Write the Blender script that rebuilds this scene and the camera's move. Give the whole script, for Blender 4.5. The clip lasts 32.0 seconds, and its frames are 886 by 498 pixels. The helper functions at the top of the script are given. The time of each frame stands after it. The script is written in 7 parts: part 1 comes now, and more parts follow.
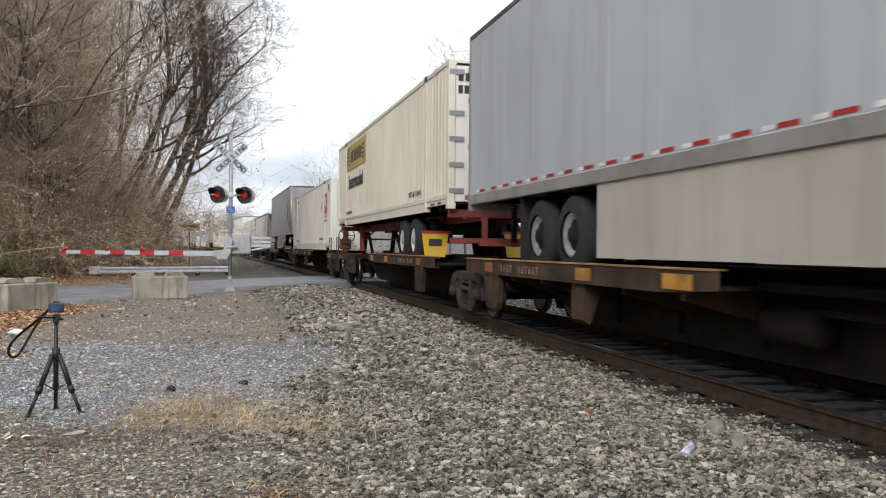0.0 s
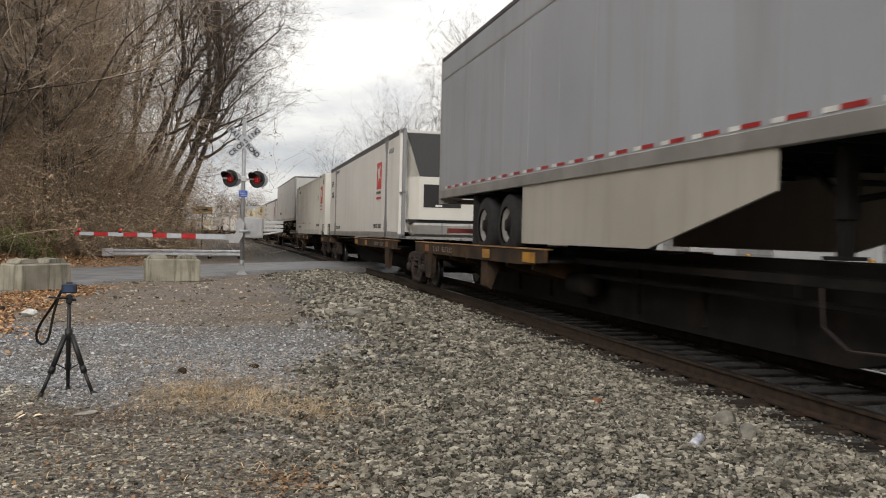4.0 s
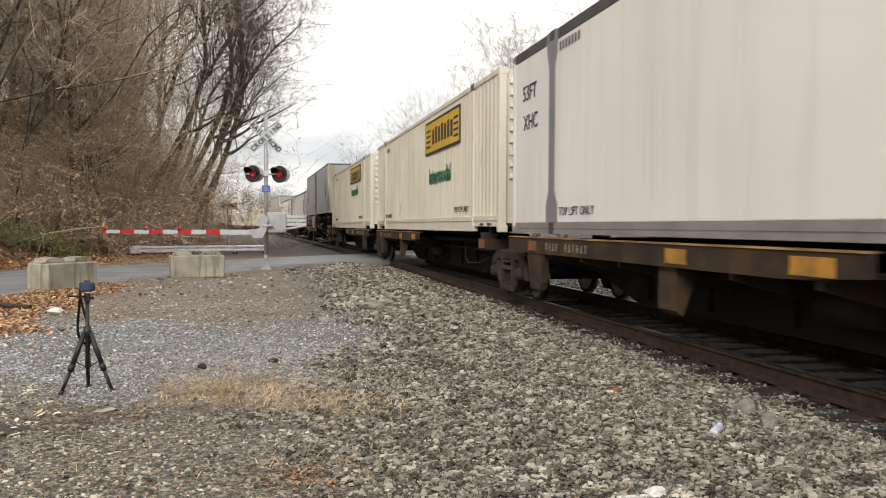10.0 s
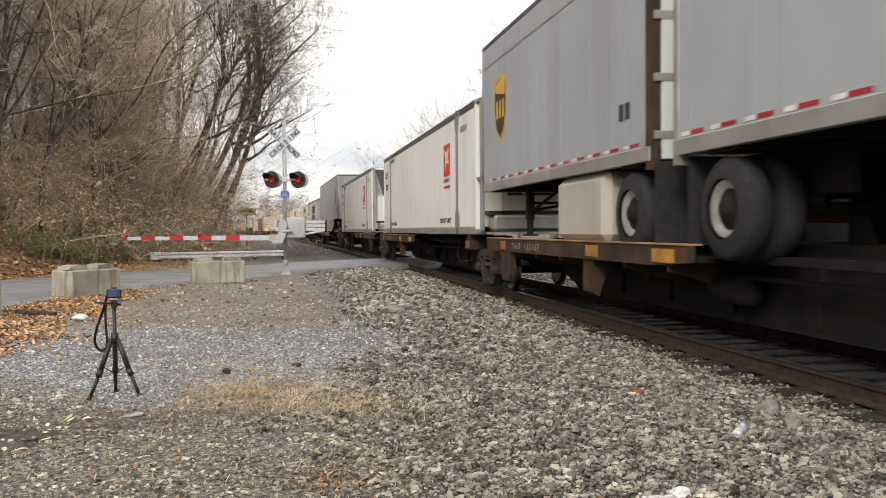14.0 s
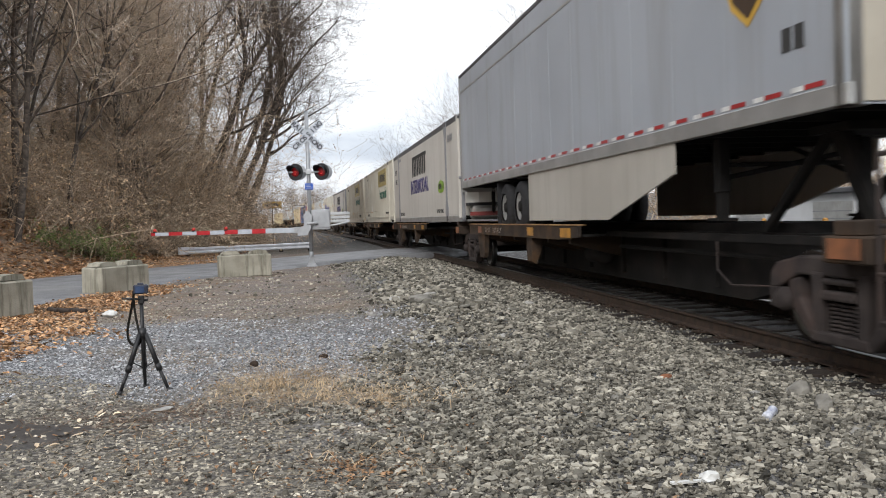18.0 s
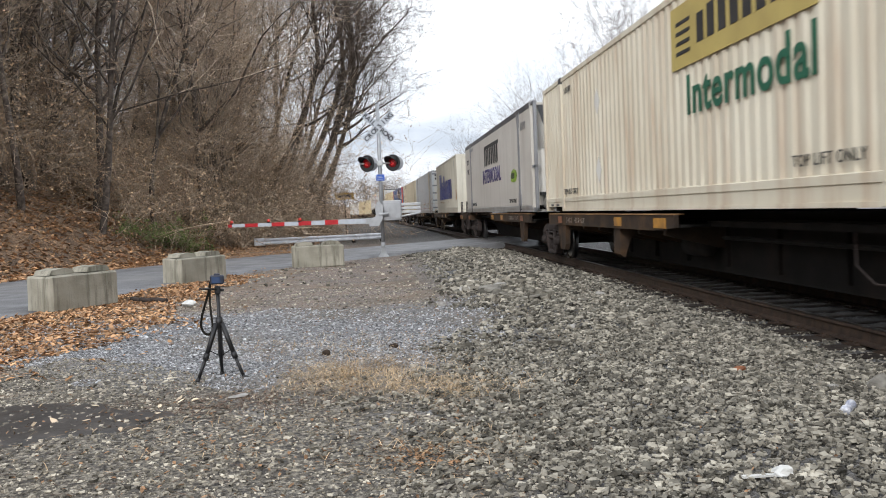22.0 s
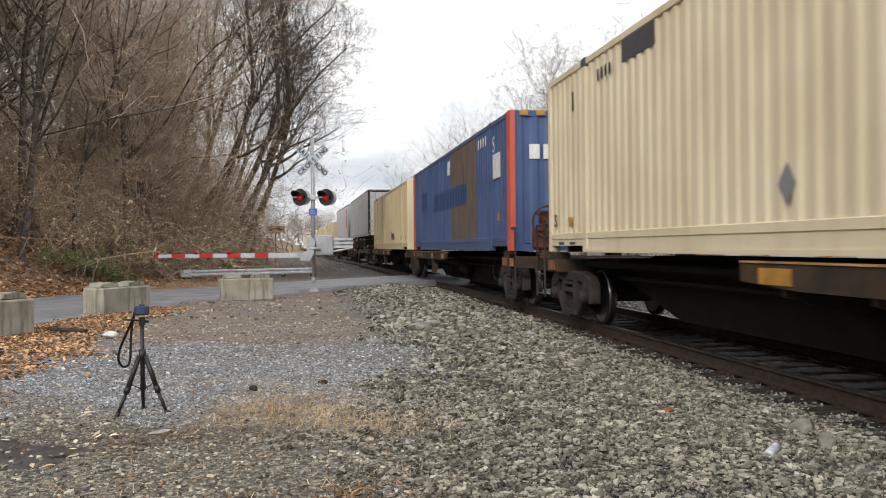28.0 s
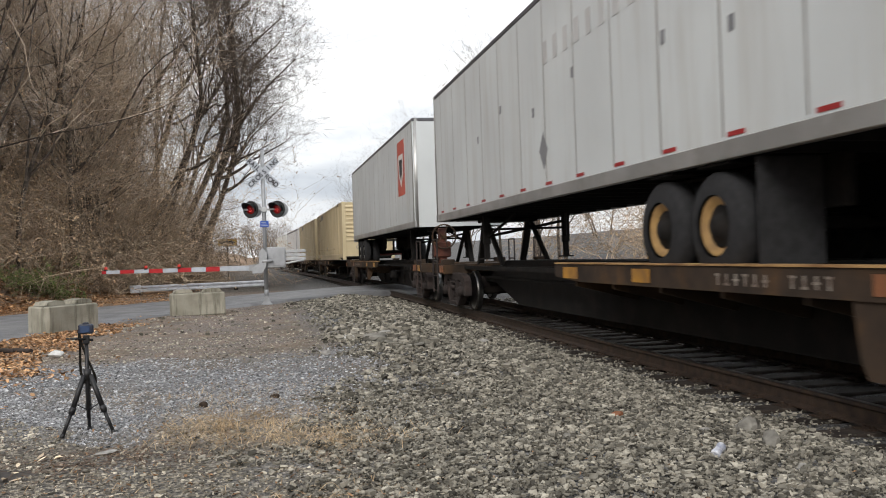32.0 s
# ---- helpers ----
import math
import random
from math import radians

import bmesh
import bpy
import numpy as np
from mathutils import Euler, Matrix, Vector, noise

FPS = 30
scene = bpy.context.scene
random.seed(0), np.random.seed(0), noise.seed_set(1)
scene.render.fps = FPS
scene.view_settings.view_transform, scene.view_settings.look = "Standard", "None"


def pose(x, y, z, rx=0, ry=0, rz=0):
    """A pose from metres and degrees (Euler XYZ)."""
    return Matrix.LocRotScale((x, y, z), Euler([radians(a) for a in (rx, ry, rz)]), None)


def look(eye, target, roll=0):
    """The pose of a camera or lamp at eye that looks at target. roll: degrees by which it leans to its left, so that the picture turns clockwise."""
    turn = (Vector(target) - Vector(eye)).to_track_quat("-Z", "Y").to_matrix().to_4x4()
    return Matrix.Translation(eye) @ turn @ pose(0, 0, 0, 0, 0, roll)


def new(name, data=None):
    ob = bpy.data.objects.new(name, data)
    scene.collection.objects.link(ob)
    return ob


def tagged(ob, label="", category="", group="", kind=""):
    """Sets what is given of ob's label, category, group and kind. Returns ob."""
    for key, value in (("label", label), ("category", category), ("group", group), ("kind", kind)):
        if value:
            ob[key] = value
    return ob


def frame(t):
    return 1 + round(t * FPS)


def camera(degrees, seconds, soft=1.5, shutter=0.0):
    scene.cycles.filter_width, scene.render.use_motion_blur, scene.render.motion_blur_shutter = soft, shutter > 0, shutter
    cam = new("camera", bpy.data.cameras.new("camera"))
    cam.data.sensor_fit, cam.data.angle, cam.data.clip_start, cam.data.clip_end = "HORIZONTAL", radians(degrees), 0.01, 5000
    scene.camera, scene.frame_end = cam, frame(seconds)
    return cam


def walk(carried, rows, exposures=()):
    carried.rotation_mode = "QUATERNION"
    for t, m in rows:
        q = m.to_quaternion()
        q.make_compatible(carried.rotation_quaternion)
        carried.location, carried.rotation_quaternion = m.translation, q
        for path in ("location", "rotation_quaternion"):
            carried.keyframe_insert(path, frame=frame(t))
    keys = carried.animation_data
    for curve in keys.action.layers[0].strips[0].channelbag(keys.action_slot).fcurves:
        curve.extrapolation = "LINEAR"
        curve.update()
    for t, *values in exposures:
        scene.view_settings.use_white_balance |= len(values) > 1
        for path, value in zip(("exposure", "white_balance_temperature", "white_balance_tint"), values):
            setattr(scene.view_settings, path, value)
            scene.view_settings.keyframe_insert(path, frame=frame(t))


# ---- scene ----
cam = camera(54.5, 32.0, soft=1.0, shutter=0.18)
PATH = [
    (0, (-0.244, -0.003, 1.258), (0.246, 1.935, 1.256), 0.5),
    (0.5, (-0.244, -0.01, 1.259), (0.233, 1.932, 1.253), 0.7),
    (1, (-0.244, -0.005, 1.257), (0.24, 1.935, 1.237), 0.7),
    (1.5, (-0.241, -0.006, 1.259), (0.226, 1.939, 1.228), 0.5),
    (2, (-0.245, -0.013, 1.258), (0.212, 1.934, 1.241), 0.7),
    (2.5, (-0.252, -0.023, 1.26), (0.191, 1.927, 1.25), 0.8),
    (3, (-0.251, -0.023, 1.259), (0.2, 1.925, 1.248), 0.9),
    (3.5, (-0.246, -0.01, 1.256), (0.222, 1.934, 1.237), 1.4),
    (5.5, (-0.242, 0.011, 1.254), (0.196, 1.962, 1.196), 0.9),
    (6, (-0.245, 0.006, 1.259), (0.188, 1.958, 1.211), 0.9),
    (6.5, (-0.249, 0.002, 1.257), (0.2, 1.951, 1.267), 0.6),
    (7, (-0.223, -0.026, 1.259), (0.188, 1.931, 1.303), 0.9),
    (7.5, (-0.171, 0.018, 1.256), (0.257, 1.972, 1.271), 1.0),
    (8, (-0.147, 0.017, 1.265), (0.28, 1.971, 1.245), -0.0),
    (8.5, (-0.134, 0.014, 1.264), (0.284, 1.969, 1.236), -0.4),
    (9, (-0.129, 0.024, 1.26), (0.264, 1.985, 1.211), -0.5),
    (9.5, (-0.131, 0.025, 1.261), (0.259, 1.985, 1.204), -0.2),
    (10, (-0.14, 0.036, 1.258), (0.266, 1.994, 1.204), 0.2),
    (10.5, (-0.154, 0.028, 1.259), (0.241, 1.989, 1.244), 0.2),
    (11, (-0.163, 0.003, 1.259), (0.244, 1.961, 1.275), -0.0),
    (11.5, (-0.175, -0.002, 1.259), (0.257, 1.951, 1.273), 0.3),
    (12, (-0.181, -0.005, 1.256), (0.254, 1.947, 1.256), 0.4),
    (12.5, (-0.184, -0.013, 1.257), (0.223, 1.945, 1.245), 0.2),
    (13, (-0.183, -0.01, 1.26), (0.198, 1.953, 1.247), -0.2),
    (13.5, (-0.185, -0.008, 1.264), (0.187, 1.957, 1.236), -0.1),
    (14, (-0.181, -0.014, 1.264), (0.185, 1.951, 1.218), -0.4),
    (14.5, (-0.184, -0.004, 1.264), (0.181, 1.962, 1.208), -0.5),
    (15, (-0.173, 0.003, 1.262), (0.189, 1.969, 1.209), -0.7),
    (15.5, (-0.162, 0.011, 1.258), (0.183, 1.981, 1.206), -1.0),
    (17.5, (-0.159, 0.003, 1.262), (0.171, 1.975, 1.2), -1.7),
    (18, (-0.151, 0.003, 1.262), (0.155, 1.978, 1.19), -1.9),
    (18.5, (-0.15, 0.004, 1.264), (0.147, 1.98, 1.181), -2.1),
    (19, (-0.153, 0.003, 1.259), (0.137, 1.98, 1.174), -2.1),
    (19.5, (-0.142, 0.003, 1.258), (0.146, 1.979, 1.157), -2.3),
    (20, (-0.125, 0.01, 1.262), (0.133, 1.99, 1.14), -2.4),
    (20.5, (-0.118, 0.003, 1.26), (0.102, 1.987, 1.135), -2.6),
    (21, (-0.118, -0.019, 1.262), (0.048, 1.97, 1.141), -2.7),
    (21.5, (-0.115, -0.03, 1.263), (0.027, 1.962, 1.155), -2.7),
    (22, (-0.127, -0.023, 1.266), (0.013, 1.97, 1.177), -2.3),
    (22.5, (-0.137, -0.013, 1.265), (0.016, 1.979, 1.185), -1.7),
    (23, (-0.146, -0.016, 1.268), (0.042, 1.973, 1.2), -1.4),
    (23.5, (-0.145, -0.005, 1.264), (0.072, 1.982, 1.197), -1.0),
    (24, (-0.145, -0.006, 1.266), (0.086, 1.979, 1.189), -0.8),
    (24.5, (-0.148, -0.006, 1.268), (0.074, 1.98, 1.195), -0.9),
    (25, (-0.152, -0.018, 1.267), (0.072, 1.969, 1.2), -0.9),
    (25.5, (-0.136, 0.021, 1.262), (0.154, 1.998, 1.173), -1.1),
    (27.5, (-0.157, 0.022, 1.256), (0.132, 2.001, 1.241), -0.4),
    (28, (-0.155, 0.014, 1.259), (0.147, 1.991, 1.253), -0.6),
    (28.5, (-0.148, 0.009, 1.259), (0.17, 1.983, 1.263), -0.9),
    (29, (-0.149, 0.003, 1.261), (0.189, 1.975, 1.273), -1.2),
    (29.5, (-0.154, -0.013, 1.261), (0.205, 1.954, 1.273), -1.2),
    (30, (-0.143, -0.016, 1.263), (0.249, 1.945, 1.282), -1.5),
    (30.5, (-0.141, -0.013, 1.256), (0.259, 1.946, 1.273), -1.6),
    (31, (-0.131, -0.023, 1.266), (0.269, 1.937, 1.271), -2.0),
    (31.5, (-0.119, -0.012, 1.264), (0.296, 1.945, 1.278), -2.2),
    (32, (-0.105, -0.002, 1.265), (0.3, 1.956, 1.277), -1.9),
]
EXPOSURES = [(0, 0.34, 6250, 10), (2, 0.33, 6250, 10), (3, -0.08, 6550, 10), (6, 0.02, 6850, 10), (7, -0.18, 6750, 10), (8, 0.21, 6850, 10), (9, 0.45, 6850, 10), (10, 0.37, 6850, 10), (11, 0.12, 6800, 10), (12, 0.0, 6900, 10), (13, 0.02, 6950, 10), (14, 0.53, 6800, 10), (15.5, 0.48, 6350, 10), (18, 0.33, 6200, 10), (19, 0.43, 6200, 10), (21, 0.38, 6000, 10), (22, 0.36, 6100, 10), (23, 0.38, 6000, 10), (24, 0.4, 5950, 10), (25, 0.16, 6150, 10), (28, 0.25, 6450, 10), (32, 0.15, 6400, 10)]
walk(cam, [(t, look(eye, target, roll)) for t, eye, target, roll in PATH], EXPOSURES)

# ---------------------------------------------------------------- world, sun
world = bpy.data.worlds.new("overcast_sky")
scene.world = world
world.use_nodes = True
nt = world.node_tree
nt.nodes.clear()
w_out = nt.nodes.new("ShaderNodeOutputWorld")
w_bg = nt.nodes.new("ShaderNodeBackground")
w_sky = nt.nodes.new("ShaderNodeTexSky")
w_sky.sky_type = 'NISHITA'
w_sky.sun_disc = False
w_sky.sun_elevation = radians(28)
w_sky.sun_rotation = radians(205)
w_sky.air_density = 1.2
w_sky.dust_density = 3.0
w_co = nt.nodes.new("ShaderNodeTexCoord")
w_map = nt.nodes.new("ShaderNodeMapping")
w_map.inputs["Scale"].default_value = (1.4, 1.4, 5.0)
w_noise = nt.nodes.new("ShaderNodeTexNoise")
w_noise.inputs["Scale"].default_value = 1.7
w_noise.inputs["Detail"].default_value = 6
w_noise.inputs["Roughness"].default_value = 0.55
w_ramp = nt.nodes.new("ShaderNodeValToRGB")
w_ramp.color_ramp.elements[0].position = 0.37
w_ramp.color_ramp.elements[0].color = (4.8, 5.1, 5.6, 1)
w_ramp.color_ramp.elements[1].position = 0.60
w_ramp.color_ramp.elements[1].color = (10.0, 9.9, 9.7, 1)
w_mix = nt.nodes.new("ShaderNodeMixRGB")
w_mix.inputs[0].default_value = 0.9
nt.links.new(w_co.outputs["Generated"], w_map.inputs["Vector"])
nt.links.new(w_map.outputs[0], w_noise.inputs["Vector"])
nt.links.new(w_noise.outputs["Fac"], w_ramp.inputs[0])
nt.links.new(w_sky.outputs[0], w_mix.inputs[1])
nt.links.new(w_ramp.outputs[0], w_mix.inputs[2])
# an overcast sky is brightest overhead
w_sep = nt.nodes.new("ShaderNodeSeparateXYZ")
w_rise = nt.nodes.new("ShaderNodeMapRange")
w_rise.inputs["To Min"].default_value = 0.78
w_rise.inputs["To Max"].default_value = 1.2
w_mul = nt.nodes.new("ShaderNodeMixRGB")
w_mul.blend_type = 'MULTIPLY'
w_mul.inputs[0].default_value = 1.0
nt.links.new(w_co.outputs["Generated"], w_sep.inputs[0])
nt.links.new(w_sep.outputs["Z"], w_rise.inputs["Value"])
nt.links.new(w_mix.outputs[0], w_mul.inputs[1])
nt.links.new(w_rise.outputs[0], w_mul.inputs[2])
nt.links.new(w_mul.outputs[0], w_bg.inputs["Color"])
nt.links.new(w_bg.outputs[0], w_out.inputs["Surface"])
w_bg.inputs["Strength"].default_value = 0.15

sun = new("sun", bpy.data.lights.new("sun", "SUN"))
sun.data.energy = 1.5
sun.data.angle = radians(14)
sun.data.color = (1.0, 0.95, 0.88)
sun.matrix_world = look((-20, -30, 28), (4, 14, 0))

# ---------------------------------------------------------------- materials
MATS = {}


def surface(name, base, alt=None, scale=3.0, rough=0.7, metal=0.0, bump=0.0, fine=40.0, stain=None, stain_scale=0.6, stain_amount=0.5,
            streak=False, island=0.0, objectwise=0.0, emit=None, emit_strength=0.0, bump_dist=0.01, spec=None, ramp=(0.35, 0.65)):
    if name in MATS:
        return MATS[name]
    m = bpy.data.materials.new(name)
    m.use_nodes = True
    t = m.node_tree
    n, l = t.nodes, t.links
    b = n["Principled BSDF"]
    b.inputs["Roughness"].default_value = rough
    b.inputs["Metallic"].default_value = metal
    b.inputs["Specular IOR Level"].default_value = spec if spec is not None else (0.2 if rough > 0.7 else 0.5)
    co = n.new("ShaderNodeTexCoord")
    alt = alt or tuple(c * 0.75 for c in base)
    n1 = n.new("ShaderNodeTexNoise")
    n1.inputs["Scale"].default_value = scale
    n1.inputs["Detail"].default_value = 5
    l.new(co.outputs["Object"], n1.inputs["Vector"])
    r1 = n.new("ShaderNodeValToRGB")
    r1.color_ramp.elements[0].position, r1.color_ramp.elements[1].position = ramp
    r1.color_ramp.elements[0].color = (*alt, 1)
    r1.color_ramp.elements[1].color = (*base, 1)
    l.new(n1.outputs["Fac"], r1.inputs[0])
    col = r1.outputs[0]
    if stain:
        mp = n.new("ShaderNodeMapping")
        mp.inputs["Scale"].default_value = (4, 4, 0.35) if streak == "round" else (1, 3.2, 0.25) if streak else (1, 1, 1)
        l.new(co.outputs["Object"], mp.inputs["Vector"])
        n2 = n.new("ShaderNodeTexNoise")
        n2.inputs["Scale"].default_value = stain_scale
        n2.inputs["Detail"].default_value = 6
        n2.inputs["Roughness"].default_value = 0.65
        l.new(mp.outputs[0], n2.inputs["Vector"])
        r2 = n.new("ShaderNodeValToRGB")
        r2.color_ramp.elements[0].position = 0.5
        r2.color_ramp.elements[1].position = 0.72
        r2.color_ramp.elements[0].color = (0, 0, 0, 1)
        r2.color_ramp.elements[1].color = (stain_amount,) * 3 + (1,)
        l.new(n2.outputs["Fac"], r2.inputs[0])
        mx = n.new("ShaderNodeMixRGB")
        l.new(r2.outputs[0], mx.inputs[0])
        l.new(col, mx.inputs[1])
        mx.inputs[2].default_value = (*stain, 1)
        col = mx.outputs[0]
    for amount, node, socket in ((island, "ShaderNodeNewGeometry", "Random Per Island"), (objectwise, "ShaderNodeObjectInfo", "Random")):
        if amount:
            g = n.new(node)
            mr = n.new("ShaderNodeMapRange")
            mr.inputs["To Min"].default_value = 1 - amount
            mr.inputs["To Max"].default_value = 1 + amount
            l.new(g.outputs[socket], mr.inputs["Value"])
            hs = n.new("ShaderNodeHueSaturation")
            l.new(mr.outputs[0], hs.inputs["Value"])
            l.new(col, hs.inputs["Color"])
            col = hs.outputs[0]
    l.new(col, b.inputs["Base Color"])
    if bump:
        n3 = n.new("ShaderNodeTexNoise")
        n3.inputs["Scale"].default_value = fine
        n3.inputs["Detail"].default_value = 4
        l.new(co.outputs["Object"], n3.inputs["Vector"])
        bp = n.new("ShaderNodeBump")
        bp.inputs["Strength"].default_value = bump
        bp.inputs["Distance"].default_value = bump_dist
        l.new(n3.outputs["Fac"], bp.inputs["Height"])
        l.new(bp.outputs[0], b.inputs["Normal"])
    if emit:
        b.inputs["Emission Color"].default_value = (*emit, 1)
        b.inputs["Emission Strength"].default_value = emit_strength
    MATS[name] = m
    return m


# ---------------------------------------------------------------- mesh helpers
def bx(bm, x0, x1, y0, y1, z0, z1, bevel=0.0):
    """A box, with its edges cut by bevel."""
    vs = [bm.verts.new(p) for p in ((x0, y0, z0), (x1, y0, z0), (x1, y1, z0), (x0, y1, z0), (x0, y0, z1), (x1, y0, z1), (x1, y1, z1), (x0, y1, z1))]
    fs = [bm.faces.new([vs[i] for i in f]) for f in ((3, 2, 1, 0), (4, 5, 6, 7), (0, 1, 5, 4), (1, 2, 6, 5), (2, 3, 7, 6), (3, 0, 4, 7))]
    if bevel:
        es = {e for f in fs for e in f.edges}
        bmesh.ops.bevel(bm, geom=list(es), offset=bevel, segments=1, affect='EDGES', profile=0.5)
    return bm


def tube(bm, p0, p1, r0, r1=None, n=8, caps=True):
    """A round bar from p0 to p1."""
    r1 = r0 if r1 is None else r1
    p0, p1 = Vector(p0), Vector(p1)
    d = (p1 - p0).normalized()
    a = d.orthogonal().normalized()
    b = d.cross(a)
    rings = []
    for p, r in ((p0, r0), (p1, r1)):
        rings.append([bm.verts.new(p + r * (math.cos(k * math.tau / n) * a + math.sin(k * math.tau / n) * b)) for k in range(n)])
    for k in range(n):
        f = bm.faces.new((rings[0][k], rings[0][(k + 1) % n], rings[1][(k + 1) % n], rings[1][k]))
        f.smooth = n > 6
    if caps:
        bm.faces.new(rings[0][::-1])
        bm.faces.new(rings[1])
    return bm


def ribbon(bm, pts, r, n=6):
    for a, b in zip(pts, pts[1:]):
        tube(bm, a, b, r, r, n)
    return bm


def prism(bm, profile, axis, a, b):
    """A flat outline (u, v) drawn out along an axis from a to b. x: (y, z), y: (x, z), z: (x, y)."""
    def put(u, v, w):
        return {"x": (w, u, v), "y": (u, w, v), "z": (u, v, w)}[axis]
    r0 = [bm.verts.new(put(u, v, a)) for u, v in profile]
    r1 = [bm.verts.new(put(u, v, b)) for u, v in profile]
    k = len(profile)
    bm.faces.new(r0)
    bm.faces.new(r1[::-1])
    for i in range(k):
        bm.faces.new((r0[i], r1[i], r1[(i + 1) % k], r0[(i + 1) % k]))
    return bm


def spin(bm, profile, centre, axis, n=20, caps=True):
    """Turns a profile (distance along the axis, radius) round an axis through centre."""
    c = Vector(centre)
    d = Vector(axis).normalized()
    a = d.orthogonal().normalized()
    b = d.cross(a)
    rings = [[bm.verts.new(c + d * h + max(r, 1e-4) * (math.cos(k * math.tau / n) * a + math.sin(k * math.tau / n) * b)) for k in range(n)] for h, r in profile]
    for r0, r1 in zip(rings, rings[1:]):
        for k in range(n):
            f = bm.faces.new((r0[k], r0[(k + 1) % n], r1[(k + 1) % n], r1[k]))
            f.smooth = True
    if caps:
        bm.faces.new(rings[0][::-1])
        bm.faces.new(rings[-1])
    return bm


def finish(name, bm, material):
    me = bpy.data.meshes.new(name)
    bmesh.ops.recalc_face_normals(bm, faces=bm.faces)
    bm.to_mesh(me)
    bm.free()
    me.materials.append(material)
    return me


def part(name, bm, material, parent=None, label=""):
    ob = new(name, finish(name, bm, material))
    if parent:
        ob.parent = parent
    return tagged(ob, label) if label else ob


def thing(name, label, category, group="", kind="", at=None):
    ob = new(name)
    ob.empty_display_size = 0.3
    if at is not None:
        ob.matrix_basis = at
    return tagged(ob, label, category, group, kind)


def B():
    return bmesh.new()


def lettering(name, text, size, material, parent, m, thick=0.003, label="", spacing=1.0, bold=0.0):
    """Words in the built-in font, as a mesh under parent at the pose m (its x along the line, its y up)."""
    cu = bpy.data.curves.new(name, "FONT")
    cu.body, cu.size, cu.extrude = text, size, thick
    cu.space_character, cu.offset = spacing, bold
    tmp = bpy.data.objects.new(name, cu)
    me = bpy.data.meshes.new_from_object(tmp)
    bpy.data.objects.remove(tmp)
    me.materials.clear()
    me.materials.append(material)
    ob = new(name, me)
    ob.parent = parent
    ob.matrix_basis = m
    return tagged(ob, label) if label else ob


def raw(name, verts, faces, material, smooth=False):
    me = bpy.data.meshes.new(name)
    me.from_pydata(verts, [], faces)
    if smooth:
        me.polygons.foreach_set("use_smooth", [True] * len(me.polygons))
    me.materials.append(material)
    me.update()
    return me


# ---------------------------------------------------------------- plan
TRACK_X = 5.2            # middle of the track
BEND_Y, BEND_R = 15.0, 2000.0


def bend(y):
    """How far the track lies to the left of its straight line at y."""
    if y < BEND_Y:
        return 0.0
    if y < 200:
        return (y - BEND_Y) ** 2 / (2 * BEND_R)
    return (200 - BEND_Y) ** 2 / (2 * BEND_R) + (200 - BEND_Y) / BEND_R * (y - 200)


def foot_x(y):
    """Where the wooded bank begins, left of the road."""
    line = np.interp(y, [-60, 5, 18, 26, 32, 40, 52, 75, 120, 200, 400], [-13, -12.5, -11, -9.6, -8.4, -7.2, -5.2, -4.6, -5.0, -9.5, -28])
    return float(line)


def ground_z(x, y):
    u = x + bend(y)
    z = -0.15 + 0.035 * noise.noise((x * 0.5, y * 0.5, 0)) + 0.015 * noise.noise((x * 2.1, y * 2.1, 3))
    # ballast shoulder, bed and the far side
    z += 0.10 * math.exp(-((u - 2.3) / 0.9) ** 2) * (0.7 + 0.6 * noise.noise((x * 0.7, y * 0.35, 8)))
    z += 0.15 * math.exp(-((x - 1.4) / 0.8) ** 2 - ((y - 13) / 2.2) ** 2)
    if 3.4 < u < 8.2:
        k = min(1, (u - 3.4) / 0.5, (8.2 - u) / 0.8)
        z = z * (1 - k) + (float(np.interp(u, [3.4, 4.15, 4.45, 6.0, 8.2], [-0.165, -0.2, -0.214, -0.21, -0.215])) + 0.022 * noise.noise((x * 5, y * 5, 1))) * k
    if u > 8.2:
        z -= min(0.35, (u - 8.2) * 0.2)
    d = foot_x(y) - x
    if d > 0:
        h = 0.5 * d if d < 9 else 4.5 + 0.28 * (d - 9)
        h = min(h, 18)
        z += h * min(1, d / 2.5) + 0.25 * noise.noise((x * 0.25, y * 0.25, 5)) * min(1, d / 4)
    if u > 26:
        z += min(6, (u - 26) * 0.10)
    return z


def road_d(x, y):
    """Distance from the road's middle line."""
    best = 1e9
    for (ax, ay), (cx, cy) in zip(ROAD, ROAD[1:]):
        dx, dy = cx - ax, cy - ay
        k = max(0, min(1, ((x - ax) * dx + (y - ay) * dy) / (dx * dx + dy * dy)))
        best = min(best, math.hypot(x - ax - k * dx, y - ay - k * dy))
    return best


ROAD = [(-12.5, -30), (-10.8, 0), (-9.8, 10), (-8.3, 18), (-6.6, 23.8), (-4.4, 27.6), (-1.7, 30.6), (2.0, 33.5), (5.5, 35.6), (12, 38.6), (30, 44), (80, 52)]
ROAD_HALF = 3.0


def road_z(x, y):
    u = x + bend(y)
    return float(np.interp(u, [-8, -2, 3.4, 7.0, 11], [-0.13, -0.11, -0.008, -0.008, -0.2]))

